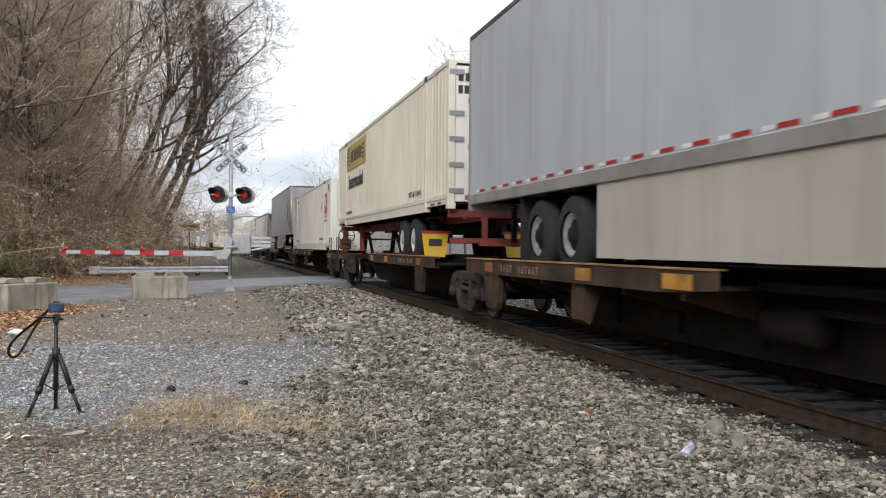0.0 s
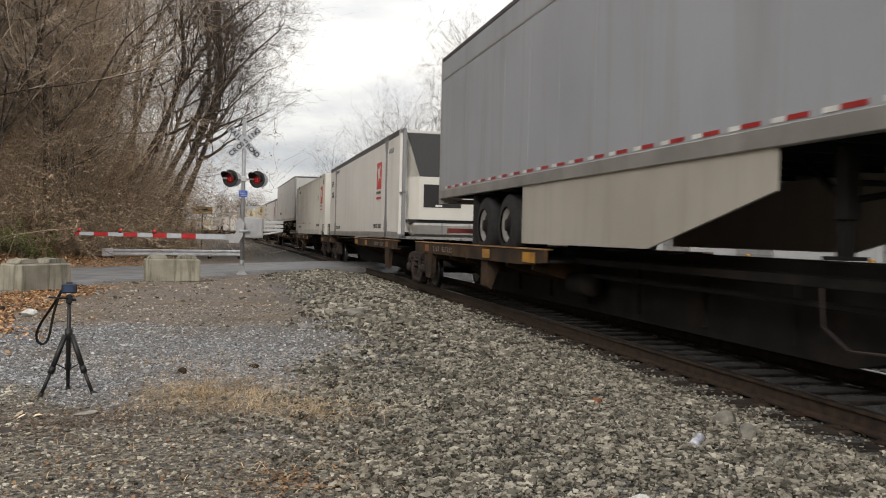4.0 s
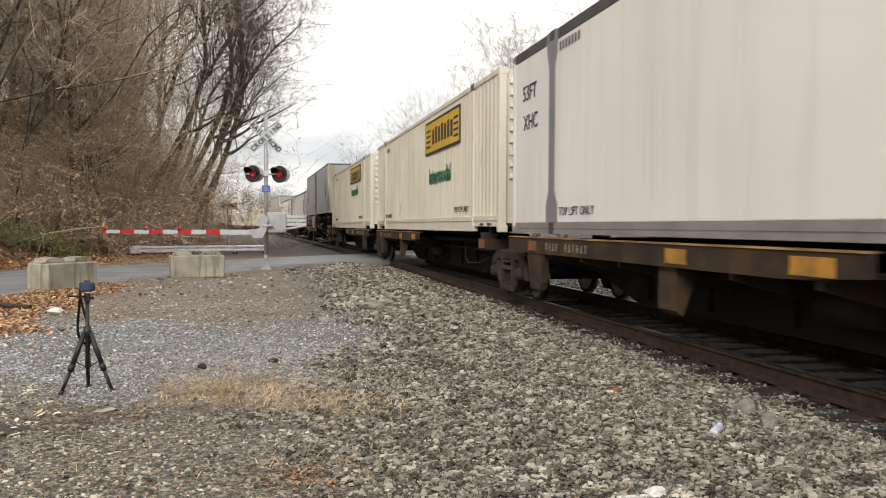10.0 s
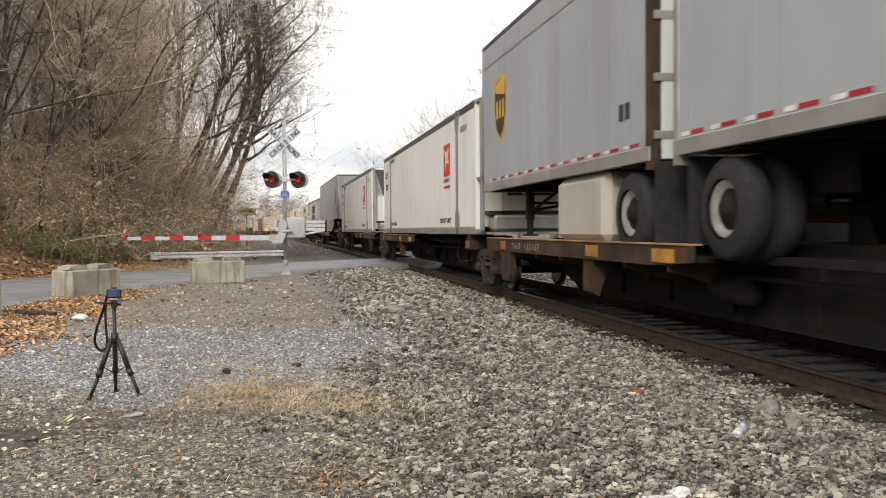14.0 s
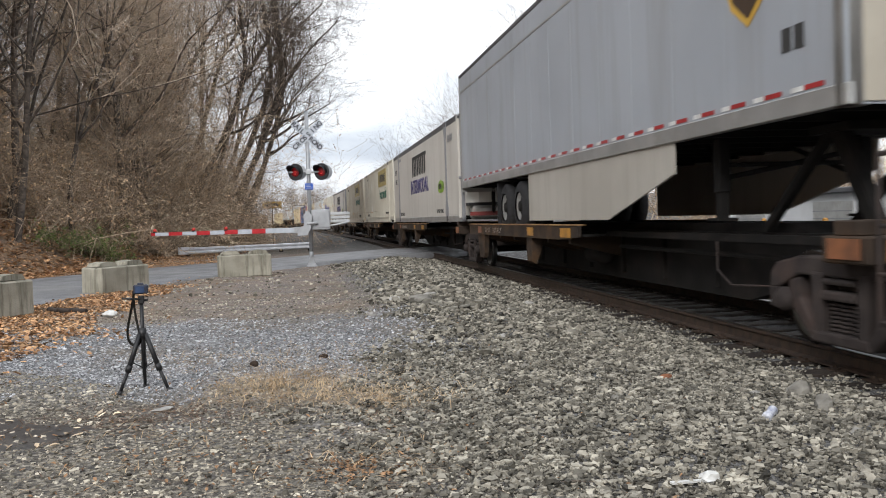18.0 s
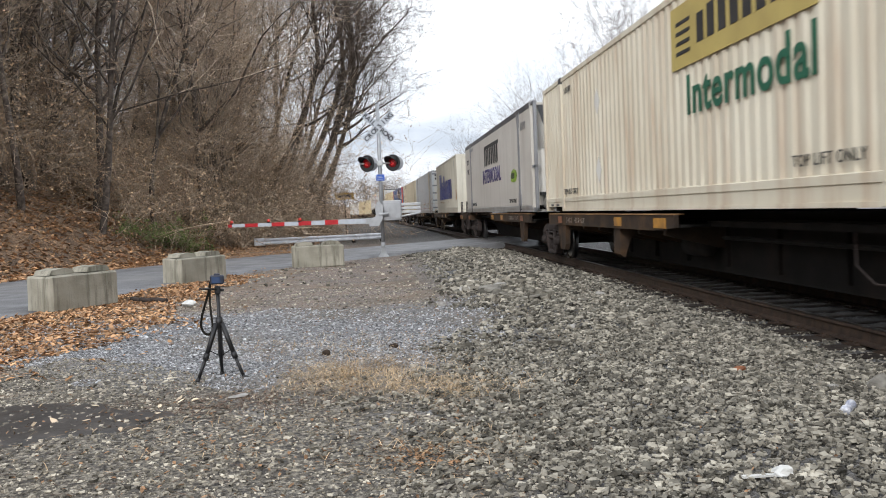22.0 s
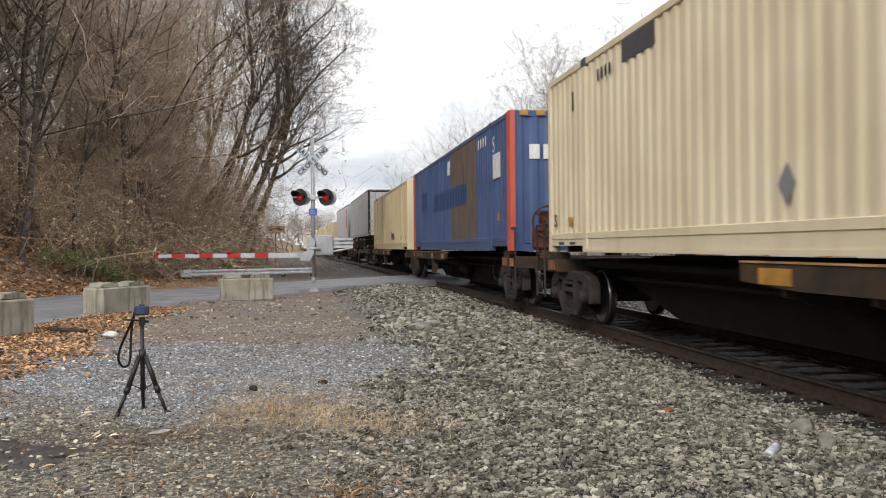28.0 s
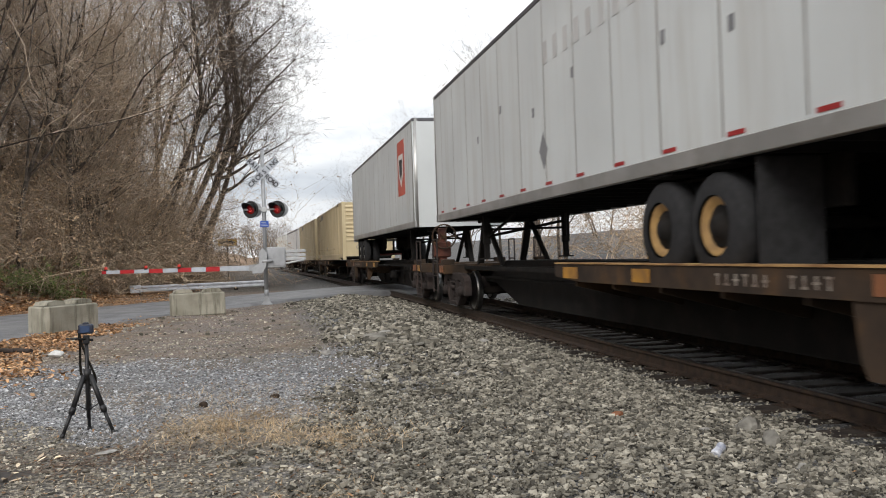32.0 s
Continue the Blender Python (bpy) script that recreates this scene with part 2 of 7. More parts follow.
# ---------------------------------------------------------------- ground
def ground_material():
    m = bpy.data.materials.new("ground_gravel_dirt")
    m.use_nodes = True
    n, l = m.node_tree.nodes, m.node_tree.links
    b = n["Principled BSDF"]
    b.inputs["Roughness"].default_value = 0.9
    b.inputs["Specular IOR Level"].default_value = 0.25
    geo = n.new("ShaderNodeNewGeometry")
    sep = n.new("ShaderNodeSeparateXYZ")
    l.new(geo.outputs["Position"], sep.inputs[0])

    def tex(kind, scale, detail=4):
        t = n.new(kind)
        t.inputs["Scale"].default_value = scale
        if kind == "ShaderNodeTexNoise":
            t.inputs["Detail"].default_value = detail
        l.new(geo.outputs["Position"], t.inputs["Vector"])
        return t

    def ramp(sock, stops):
        r = n.new("ShaderNodeValToRGB")
        e = r.color_ramp.elements
        while len(e) < len(stops):
            e.new(0.5)
        for el, (p, c) in zip(e, stops):
            el.position, el.color = p, (*c, 1)
        l.new(sock, r.inputs[0])
        return r.outputs[0]

    def mix(f, a, c, kind="MIX"):
        x = n.new("ShaderNodeMixRGB")
        x.blend_type = kind
        for s, v in ((x.inputs[0], f), (x.inputs[1], a), (x.inputs[2], c)):
            if isinstance(v, (int, float)):
                s.default_value = v
            elif isinstance(v, tuple):
                s.default_value = (*v, 1)
            else:
                l.new(v, s)
        return x.outputs[0]

    stones = tex("ShaderNodeTexVoronoi", 48)
    gravel = ramp(stones.outputs["Color"], [(0.1, (0.06, 0.06, 0.062)), (0.55, (0.20, 0.202, 0.208)), (0.95, (0.48, 0.48, 0.48))])
    dirt_n = tex("ShaderNodeTexNoise", 14, 8)
    dirt = ramp(dirt_n.outputs["Fac"], [(0.3, (0.08, 0.07, 0.06)), (0.55, (0.21, 0.185, 0.155)), (0.75, (0.36, 0.32, 0.27))])
    big = tex("ShaderNodeTexNoise", 0.55, 5)
    patches = tex("ShaderNodeTexNoise", 1.7, 6)
    col = mix(ramp(big.outputs["Fac"], [(0.44, (0.0, 0.0, 0.0)), (0.62, (0.85, 0.85, 0.85))]), gravel, dirt)
    # trodden litter and mud nearest the lot's edge
    za = n.new("ShaderNodeMath")
    za.operation = 'MULTIPLY_ADD'
    l.new(sep.outputs["X"], za.inputs[0])
    za.inputs[1].default_value = 0.75
    l.new(sep.outputs["Y"], za.inputs[2])
    zn = tex("ShaderNodeTexNoise", 1.3, 6)
    zb = n.new("ShaderNodeMath")
    zb.operation = 'MULTIPLY_ADD'
    l.new(zn.outputs["Fac"], zb.inputs[0])
    zb.inputs[1].default_value = 3.4
    l.new(za.outputs[0], zb.inputs[2])
    zr = n.new("ShaderNodeMapRange")
    zr.inputs["From Min"].default_value = 7.2
    zr.inputs["From Max"].default_value = 8.6
    zr.inputs["To Min"].default_value = 0.85
    zr.inputs["To Max"].default_value = 0.0
    l.new(zb.outputs[0], zr.inputs["Value"])
    mud_n = tex("ShaderNodeTexNoise", 24, 8)
    mud = ramp(mud_n.outputs["Fac"], [(0.36, (0.035, 0.03, 0.026)), (0.52, (0.15, 0.132, 0.105)), (0.68, (0.38, 0.34, 0.27))])
    col = mix(zr.outputs[0], col, mud)
    # fallen leaves on the bank and by the road
    leaf = tex("ShaderNodeTexVoronoi", 24)
    leaves = ramp(leaf.outputs["Color"], [(0.1, (0.10, 0.06, 0.035)), (0.5, (0.34, 0.205, 0.115)), (0.95, (0.56, 0.37, 0.21))])
    edge = tex("ShaderNodeTexNoise", 0.9, 5)
    ma = n.new("ShaderNodeMath")
    ma.operation = 'MULTIPLY_ADD'
    l.new(edge.outputs["Fac"], ma.inputs[0])
    ma.inputs[1].default_value = 5.0
    l.new(sep.outputs["X"], ma.inputs[2])
    mr = n.new("ShaderNodeMapRange")
    mr.inputs["From Min"].default_value = -2.6
    mr.inputs["From Max"].default_value = -1.2
    mr.inputs["To Min"].default_value = 1.0
    mr.inputs["To Max"].default_value = 0.0
    l.new(ma.outputs[0], mr.inputs["Value"])
    leaves = mix(ramp(patches.outputs["Fac"], [(0.35, (0.75, 0.75, 0.75)), (0.6, (0.0, 0.0, 0.0))]), leaves, (0.075, 0.05, 0.034))
    col = mix(mr.outputs[0], col, leaves)
    # tan dirt with dead grass between gravel and litter
    def band(lo, hi, a, c):
        q = n.new("ShaderNodeMapRange")
        q.inputs["From Min"].default_value, q.inputs["From Max"].default_value = lo, hi
        q.inputs["To Min"].default_value, q.inputs["To Max"].default_value = a, c
        return q

    def times(a, c):
        q = n.new("ShaderNodeMath")
        q.operation = 'MULTIPLY'
        l.new(a, q.inputs[0])
        l.new(c, q.inputs[1])
        return q.outputs[0]
    t0, t1, t2, t3 = band(7.7, 8.3, 0, 0.8), band(9.2, 9.9, 1, 0), band(-1.3, -0.7, 0, 1), band(0.9, 1.6, 1, 0)
    for q, sock in ((t0, zb.outputs[0]), (t1, zb.outputs[0]), (t2, sep.outputs["X"]), (t3, sep.outputs["X"])):
        l.new(sock, q.inputs["Value"])
    tan_n = tex("ShaderNodeTexNoise", 9, 8)
    tan_c = ramp(tan_n.outputs["Fac"], [(0.32, (0.11, 0.085, 0.06)), (0.52, (0.30, 0.235, 0.165)), (0.72, (0.50, 0.41, 0.30))])
    spots_n = tex("ShaderNodeTexNoise", 4.5, 7)
    broken = ramp(spots_n.outputs["Fac"], [(0.40, (0.0, 0.0, 0.0)), (0.60, (1.0, 1.0, 1.0))])
    col = mix(times(times(times(t0.outputs[0], t1.outputs[0]), times(t2.outputs[0], t3.outputs[0])), broken), col, tan_c)
    # brown trodden strip towards the road
    fb = n.new("ShaderNodeMath")
    fb.operation = 'MULTIPLY_ADD'
    l.new(edge.outputs["Fac"], fb.inputs[0])
    fb.inputs[1].default_value = 3.0
    l.new(sep.outputs["Y"], fb.inputs[2])
    f0, f1 = band(14.0, 15.4, 0, 0.55), band(0.4, 1.4, 1, 0)
    l.new(fb.outputs[0], f0.inputs["Value"])
    l.new(sep.outputs["X"], f1.inputs["Value"])
    col = mix(times(f0.outputs[0], f1.outputs[0]), col, mix(0.55, dirt, leaves))
    # dark brown soil past the crossing, with the train's shade mixed into its colour
    c0, c1 = band(37.0, 41.0, 0, 0.85), band(-6.0, -4.5, 0, 1)
    l.new(sep.outputs["Y"], c0.inputs["Value"])
    l.new(sep.outputs["X"], c1.inputs["Value"])
    col = mix(times(c0.outputs[0], c1.outputs[0]), col, mix(0.65, dirt, (0.05, 0.042, 0.036)))
    # fines between the ballast stones, coloured darker for the shade in the gaps
    sh = n.new("ShaderNodeMapRange")
    sh.inputs["From Min"].default_value = 1.7
    sh.inputs["From Max"].default_value = 2.9
    sh.inputs["To Max"].default_value = 0.8
    sn = n.new("ShaderNodeMath")
    sn.operation = 'MULTIPLY_ADD'
    l.new(zn.outputs["Fac"], sn.inputs[0])
    sn.inputs[1].default_value = 2.6
    l.new(sep.outputs["X"], sn.inputs[2])
    l.new(sn.outputs[0], sh.inputs["Value"])
    col = mix(sh.outputs[0], col, mix(0.6, gravel, (0.045, 0.041, 0.036)))
    # bed between the rails, darkened to put in the shade under the train
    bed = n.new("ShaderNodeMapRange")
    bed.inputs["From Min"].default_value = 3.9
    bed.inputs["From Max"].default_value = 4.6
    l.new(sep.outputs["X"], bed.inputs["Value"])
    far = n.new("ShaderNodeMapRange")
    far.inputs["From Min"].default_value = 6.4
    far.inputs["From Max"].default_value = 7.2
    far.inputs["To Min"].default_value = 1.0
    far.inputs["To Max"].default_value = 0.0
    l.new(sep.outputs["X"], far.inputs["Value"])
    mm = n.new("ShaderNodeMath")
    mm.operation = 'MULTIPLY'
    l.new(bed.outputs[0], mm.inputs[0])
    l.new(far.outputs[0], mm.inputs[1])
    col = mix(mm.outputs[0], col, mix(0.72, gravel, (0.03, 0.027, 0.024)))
    l.new(col, b.inputs["Base Color"])
    bp = n.new("ShaderNodeBump")
    bp.inputs["Strength"].default_value = 0.9
    bp.inputs["Distance"].default_value = 0.03
    fine = tex("ShaderNodeTexNoise", 30, 6)
    add = n.new("ShaderNodeMath")
    l.new(fine.outputs["Fac"], add.inputs[0])
    l.new(stones.outputs["Distance"], add.inputs[1])
    l.new(add.outputs[0], bp.inputs["Height"])
    l.new(bp.outputs[0], b.inputs["Normal"])
    return m


def steps(*runs):
    out = []
    for a, c, d in runs:
        out += list(np.arange(a, c, d))
    return out


gx = steps((-900, -200, 100), (-200, -60, 20), (-60, -16, 2.0), (-16, -5, 0.5), (-5, 9, 0.125), (9, 30, 1.5), (30, 100, 10), (100, 901, 100))
gy = steps((-900, -100, 100), (-100, -10, 10), (-10, 3, 1.0), (3, 17, 0.125), (17, 50, 0.5), (50, 120, 2.5), (120, 300, 15), (300, 1501, 100))
gv = []
for y in gy:
    for x in gx:
        z = ground_z(x, y)
        if -13 < x < 32 and -12 < y < 60 and road_d(x, y) < ROAD_HALF + 0.15:
            z = min(z, road_z(x, y) - 0.05)
        gv.append((x, y, z))
W = len(gx)
gf = [(j * W + i, j * W + i + 1, (j + 1) * W + i + 1, (j + 1) * W + i) for j in range(len(gy) - 1) for i in range(W - 1)]
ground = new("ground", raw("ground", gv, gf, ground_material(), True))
tagged(ground, "gravel and dirt lot with fallen leaves beside the track", "ground", kind="structure")

# ---------------------------------------------------------------- road and crossing
asphalt = surface("asphalt", (0.21, 0.212, 0.218), (0.12, 0.121, 0.126), 1.6, 0.6, bump=0.5, fine=90, stain=(0.25, 0.245, 0.235), stain_scale=0.3, stain_amount=0.7)


def path_strip(points, half, zf, thick, stepped=0.8):
    """A paved strip along a line of points."""
    pts = []
    for (ax, ay), (cx, cy) in zip(points, points[1:]):
        k = max(1, int(math.hypot(cx - ax, cy - ay) / stepped))
        pts += [(ax + (cx - ax) * i / k, ay + (cy - ay) * i / k) for i in range(k)]
    pts.append(points[-1])
    # soften the corners
    for _ in range(6):
        pts = [pts[0]] + [((a[0] + 2 * b[0] + c[0]) / 4, (a[1] + 2 * b[1] + c[1]) / 4) for a, b, c in zip(pts, pts[1:], pts[2:])] + [pts[-1]]
    v, f = [], []
    cols = 7
    for i, (x, y) in enumerate(pts):
        a, c = pts[max(0, i - 1)], pts[min(len(pts) - 1, i + 1)]
        d = math.hypot(c[0] - a[0], c[1] - a[1])
        nx, ny = -(c[1] - a[1]) / d, (c[0] - a[0]) / d
        for k in range(cols):
            s = -half + 2 * half * k / (cols - 1)
            if k in (0, cols - 1):
                s += 0.12 * noise.noise((x * 0.9, y * 0.9, k))
            px, py = x + nx * s, y + ny * s
            v.append((px, py, zf(px, py)))
        v.append((x + nx * half * 1.03, y + ny * half * 1.03, zf(x, y) - thick))
        v.append((x - nx * half * 1.03, y - ny * half * 1.03, zf(x, y) - thick))
    q = cols + 2
    for i in range(len(pts) - 1):
        o, p = i * q, (i + 1) * q
        f += [(o + k, o + k + 1, p + k + 1, p + k) for k in range(cols - 1)]
        f += [(o + cols - 1, o + cols, p + cols, p + cols - 1), (o + cols + 1, o, p, p + cols + 1)]
    return v, f


rv, rf = path_strip(ROAD, ROAD_HALF, road_z, 0.2)
road = new("road", raw("road", rv, rf, asphalt, True))
tagged(road, "worn grey asphalt road curving to the level crossing", "road", kind="structure")

# ---------------------------------------------------------------- track
rail_steel = surface("rusty_rail", (0.075, 0.05, 0.036), (0.035, 0.026, 0.021), 9, 0.6, 0.5, bump=0.3, fine=60)
rail_head = surface("worn_rail_head", (0.22, 0.21, 0.20), (0.13, 0.12, 0.115), 6, 0.3, 1.0)
tie_wood = surface("creosoted_tie", (0.04, 0.032, 0.026), (0.02, 0.016, 0.014), 6, 0.85, bump=0.8, fine=25, objectwise=0.35)

track_ys = steps((-60, 12, 6), (12, 200, 4), (200, 900, 50))
for side, nm in ((-0.755, "rail"), (0.755, "rail")):
    prof = [(-0.075, -0.17), (0.075, -0.17), (0.075, -0.155), (0.014, -0.135), (0.012, -0.05), (0.036, -0.035), (0.036, -0.004), (-0.036, -0.004), (-0.036, -0.035), (-0.012, -0.05), (-0.014, -0.135), (-0.075, -0.155)]
    v, f = [], []
    for y in track_ys:
        v += [(TRACK_X + side - bend(y) + px, y, pz) for px, pz in prof]
    k = len(prof)
    for i in range(len(track_ys) - 1):
        f += [(i * k + a, i * k + (a + 1) % k, (i + 1) * k + (a + 1) % k, (i + 1) * k + a) for a in range(k)]
    r = new(nm, raw(nm, v, f, rail_steel))
    tagged(r, "rusty steel running rail with a polished head", "rail", "rails of the track")
    v, f = [], []
    for y in track_ys:
        v += [(TRACK_X + side - bend(y) + px, y, pz) for px, pz in ((-0.034, -0.004), (-0.026, 0.0), (0.026, 0.0), (0.034, -0.004))]
    for i in range(len(track_ys) - 1):
        f += [(i * 4 + a, i * 4 + a + 1, (i + 1) * 4 + a + 1, (i + 1) * 4 + a) for a in range(3)]
    h = new("rail_head", raw("rail_head", v, f, rail_head))
    h.parent = r
    tagged(h, "polished running surface")

# sleepers
bm = B()
bx(bm, -1.3, 1.3, -0.115, 0.115, -0.36, -0.178, 0.012)
tie_mesh = finish("sleeper", bm, tie_wood)
bm = B()
for sx in (-0.755, 0.755):
    bx(bm, sx - 0.17, sx + 0.17, -0.09, 0.09, -0.178, -0.162)
    for a, c in ((-0.1, 0.05), (0.1, -0.05), (-0.1, -0.05)):
        bx(bm, sx + a - 0.014, sx + a + 0.014, c - 0.012, c + 0.012, -0.162, -0.142)
plate_mesh = finish("tie_plate", bm, rail_steel)
sleepers = thing("sleepers", "dark creosoted wooden sleepers half buried in ballast", "sleepers", kind="structure")
y = -8.0
while y < 110:
    if not 31.5 < y < 39:
        t = new("sleeper", tie_mesh)
        t.parent = sleepers
        t.matrix_basis = pose(TRACK_X - bend(y) + random.uniform(-0.06, 0.06), y + random.uniform(-0.03, 0.03), random.uniform(-0.012, 0.006), 0, 0, random.uniform(-1.2, 1.2))
        if y < 20:
            p = new("tie_plate", plate_mesh)
            p.parent = sleepers
            p.matrix_basis = pose(TRACK_X - bend(y), y, 0)
    y += 0.53

# ---------------------------------------------------------------- crossing signal with gate
mast_steel = surface("weathered_mast_aluminium", (0.36, 0.37, 0.385), (0.27, 0.28, 0.29), 4, 0.5, 0.35)
galv = surface("galvanised_steel", (0.56, 0.57, 0.58), (0.42, 0.43, 0.44), 4, 0.5, 0.6, bump=0.1)
alu = surface("painted_aluminium", (0.44, 0.45, 0.47), (0.34, 0.35, 0.365), 3, 0.5, 0.3, stain=(0.22, 0.22, 0.22), stain_scale=2.5, stain_amount=0.6)
white_sheet = surface("white_reflective_sheet", (0.45, 0.48, 0.53), (0.38, 0.41, 0.45), 5, 0.5)
red_sheet = surface("red_reflective_sheet", (0.45, 0.03, 0.035), (0.36, 0.02, 0.025), 5, 0.45)
black_paint = surface("black_paint", (0.02, 0.02, 0.021), (0.013, 0.013, 0.014), 8, 0.55)
letter_black = surface("black_lettering", (0.03, 0.03, 0.035), (0.02, 0.02, 0.022), 8, 0.6)
blue_plate = surface("blue_enamel_plate", (0.03, 0.10, 0.46), (0.025, 0.08, 0.38), 8, 0.45)
red_lens = surface("red_signal_lens", (0.17, 0.006, 0.008), (0.10, 0.004, 0.005), 14, 0.25, emit=(1.0, 0.03, 0.03), emit_strength=0.02)
red_led = surface("red_led_glow", (0.5, 0.02, 0.02), None, 8, 0.3, emit=(1.0, 0.05, 0.05), emit_strength=0.6)
arm_red = surface("red_arm_lamp_glass", (0.42, 0.03, 0.02), None, 8, 0.3, emit=(1.0, 0.08, 0.04), emit_strength=0.12)
concrete = surface("cast_concrete", (0.36, 0.34, 0.28), (0.24, 0.225, 0.18), 2.2, 0.9, bump=0.5, fine=30, stain=(0.06, 0.058, 0.04), stain_scale=1.6, stain_amount=0.9, streak="round", bump_dist=0.015)

MAST = (-0.1, 27.7)


def crossing_signal():
    zg = -0.12
    s = thing("crossing_signal", "level crossing signal with crossbuck, twin red lamps and lowered gate", "crossing signal", at=pose(MAST[0], MAST[1], zg, 0, 0, 2))
    bm = B()
    bx(bm, -0.17, 0.17, -0.17, 0.17, -0.35, 0.03, 0.02)
    bx(bm, -0.12, 0.12, -0.12, 0.12, 0.03, 0.07)
    prism(bm, [(-0.10, 0.07), (0.10, 0.07), (0.075, 0.26), (-0.075, 0.26)], "y", -0.09, 0.09)
    tube(bm, (0, 0, 0.2), (0, 0, 0.45), 0.07, n=12)
    part("mast_base", bm, mast_steel, s, "cast metal junction base")
    bm = B()
    tube(bm, (0, 0, 0.4), (0, 0, 4.86), 0.062, n=14)
    tube(bm, (0, 0, 4.86), (0, 0, 4.91), 0.067, n=14)
    part("mast", bm, mast_steel, s)
    # crossbuck: two crossed blades
    for a, words in ((1, "RAIL  ROAD"), (-1, "CROSSING")):
        bm = B()
        bx(bm, -0.61, 0.61, -0.006, 0.006, -0.115, 0.115)
        blade = part("crossbuck_blade", bm, white_sheet, s)
        blade.matrix_basis = pose(0, -0.085 - (0.014 if a < 0 else 0.0), 4.13, 0, 43 * a, 0)
        for k, ch in enumerate(words):
            if ch != " ":
                u = -0.53 + k * (1.06 / (len(words) - 1))
                lettering("letter", ch, 0.205, letter_black, blade, pose(u - (0.028 if ch == "I" else 0.068), -0.0085, -0.073, 90, 0, 0), 0.002, bold=0.006)
    # flashing lamps
    bm = B()
    tube(bm, (-0.62, -0.05, 2.98), (0.62, -0.05, 2.98), 0.03, n=8)
    bx(bm, -0.09, 0.09, -0.11, 0.09, 2.9, 3.06, 0.01)
    part("crossarm", bm, galv, s)
    for sx in (-0.41, 0.41):
        bm = B()
        spin(bm, [(0.0, 0.27), (0.02, 0.27), (0.02, 0.255), (0.03, 0.15)], (sx, -0.10, 2.98), (0, 1, 0), 24)
        lamp = part("lamp_backboard", bm, black_paint, s, "black round lamp background")
        bm = B()
        for k in range(17):
            a0, a1 = math.radians(-20 + k * 13), math.radians(-20 + (k + 1) * 13)
            r = 0.2
            ps = [(sx + r * math.cos(a0), -0.10, 2.98 + r * math.sin(a0)), (sx + r * math.cos(a1), -0.10, 2.98 + r * math.sin(a1))]
            d0 = 0.36 * max(0.25, math.sin((k) / 17 * math.pi))
            d1 = 0.36 * max(0.25, math.sin((k + 1) / 17 * math.pi))
            vs = [bm.verts.new(p) for p in (ps[0], ps[1], (ps[1][0], -0.1 - d1, ps[1][2]), (ps[0][0], -0.1 - d0, ps[0][2]))]
            bm.faces.new(vs)
        bmesh.ops.solidify(bm, geom=bm.faces[:], thickness=0.006)
        part("visor", bm, black_paint, lamp)
        bm = B()
        spin(bm, [(0.0, 0.15), (-0.012, 0.14), (-0.02, 0.10), (-0.024, 0.01)], (sx, -0.105, 2.98), (0, 1, 0), 20)
        part("lens", bm, red_lens, lamp, "red signal lens")
        bm = B()
        for k in range(7):
            a = k * math.tau / 6
            r = 0.045 if k < 6 else 0
            spin(bm, [(0, 0.014), (-0.008, 0.008)], (sx + r * math.cos(a), -0.126, 2.96 + r * math.sin(a)), (0, 1, 0), 8)
        part("led_cluster", bm, red_led, lamp, "glowing red diodes")
        hub = Matrix.Translation((sx, -0.1, 2.98))
        lamp.matrix_basis = hub @ Euler((0, 0, radians(-34))).to_matrix().to_4x4() @ hub.inverted()
        bm = B()
        spin(bm, [(0.03, 0.15), (0.14, 0.13), (0.17, 0.06)], (sx, -0.10, 2.98), (0, 1, 0), 16)
        part("lamp_housing", bm, black_paint, lamp)
    # small backward lamps
    for sx in (-0.41, 0.41):
        bm = B()
        spin(bm, [(0.0, 0.24), (0.02, 0.24), (0.03, 0.13)], (sx + 0.12, 0.16, 2.98), (0, 1, 0), 20)
        part("rear_backboard", bm, alu, s, "pale back of the rear lamp")
    bm = B()
    bx(bm, -0.13, 0.13, -0.09, -0.07, 2.42, 2.62, 0.004)
    plate = part("notice_plate", bm, blue_plate, s, "small blue notice plate")
    bm = B()
    for k in range(3):
        bx(bm, -0.10, 0.10 - 0.03 * k, -0.094, -0.0905, 2.46 + 0.05 * k, 2.475 + 0.05 * k)
    part("notice_bars", bm, white_sheet, plate)
    # gate machine
    bm = B()
    bx(bm, 0.03, 0.62, -0.2, 0.2, 1.14, 1.78, 0.025)
    bx(bm, 0.06, 0.58, -0.215, -0.2, 1.20, 1.72, 0.008)
    machine = part("gate_machine", bm, alu, s, "grey aluminium gate motor case")
    bm = B()
    tube(bm, (-0.12, -0.3, 1.35), (0.2, -0.3, 1.35), 0.05, n=10)
    prism(bm, [(-0.42, 0.98), (-0.12, 0.98), (0.0, 1.2), (0.05, 1.6), (-0.1, 1.78), (-0.22, 1.6), (-0.2, 1.3), (-0.42, 1.16)], "y", -0.32, -0.26)
    part("arm_bracket", bm, alu, s)
    bm = B()
    for z in (1.40, 1.52, 1.64):
        bx(bm, 0.62, 1.25, -0.14, 0.14, z - 0.045, z + 0.045, 0.01)
    tube(bm, (0.55, -0.18, 1.25), (1.2, -0.18, 1.35), 0.03)
    part("counterweight", bm, galv, s, "stacked steel counterweight plates")
    # gate arm across the road, in the arm's own line
    arm = new("gate_arm")
    arm.empty_display_size = 0.2
    arm.parent = s
    arm.matrix_basis = pose(-0.25, -0.29, 1.155, 0, -0.1, -37)
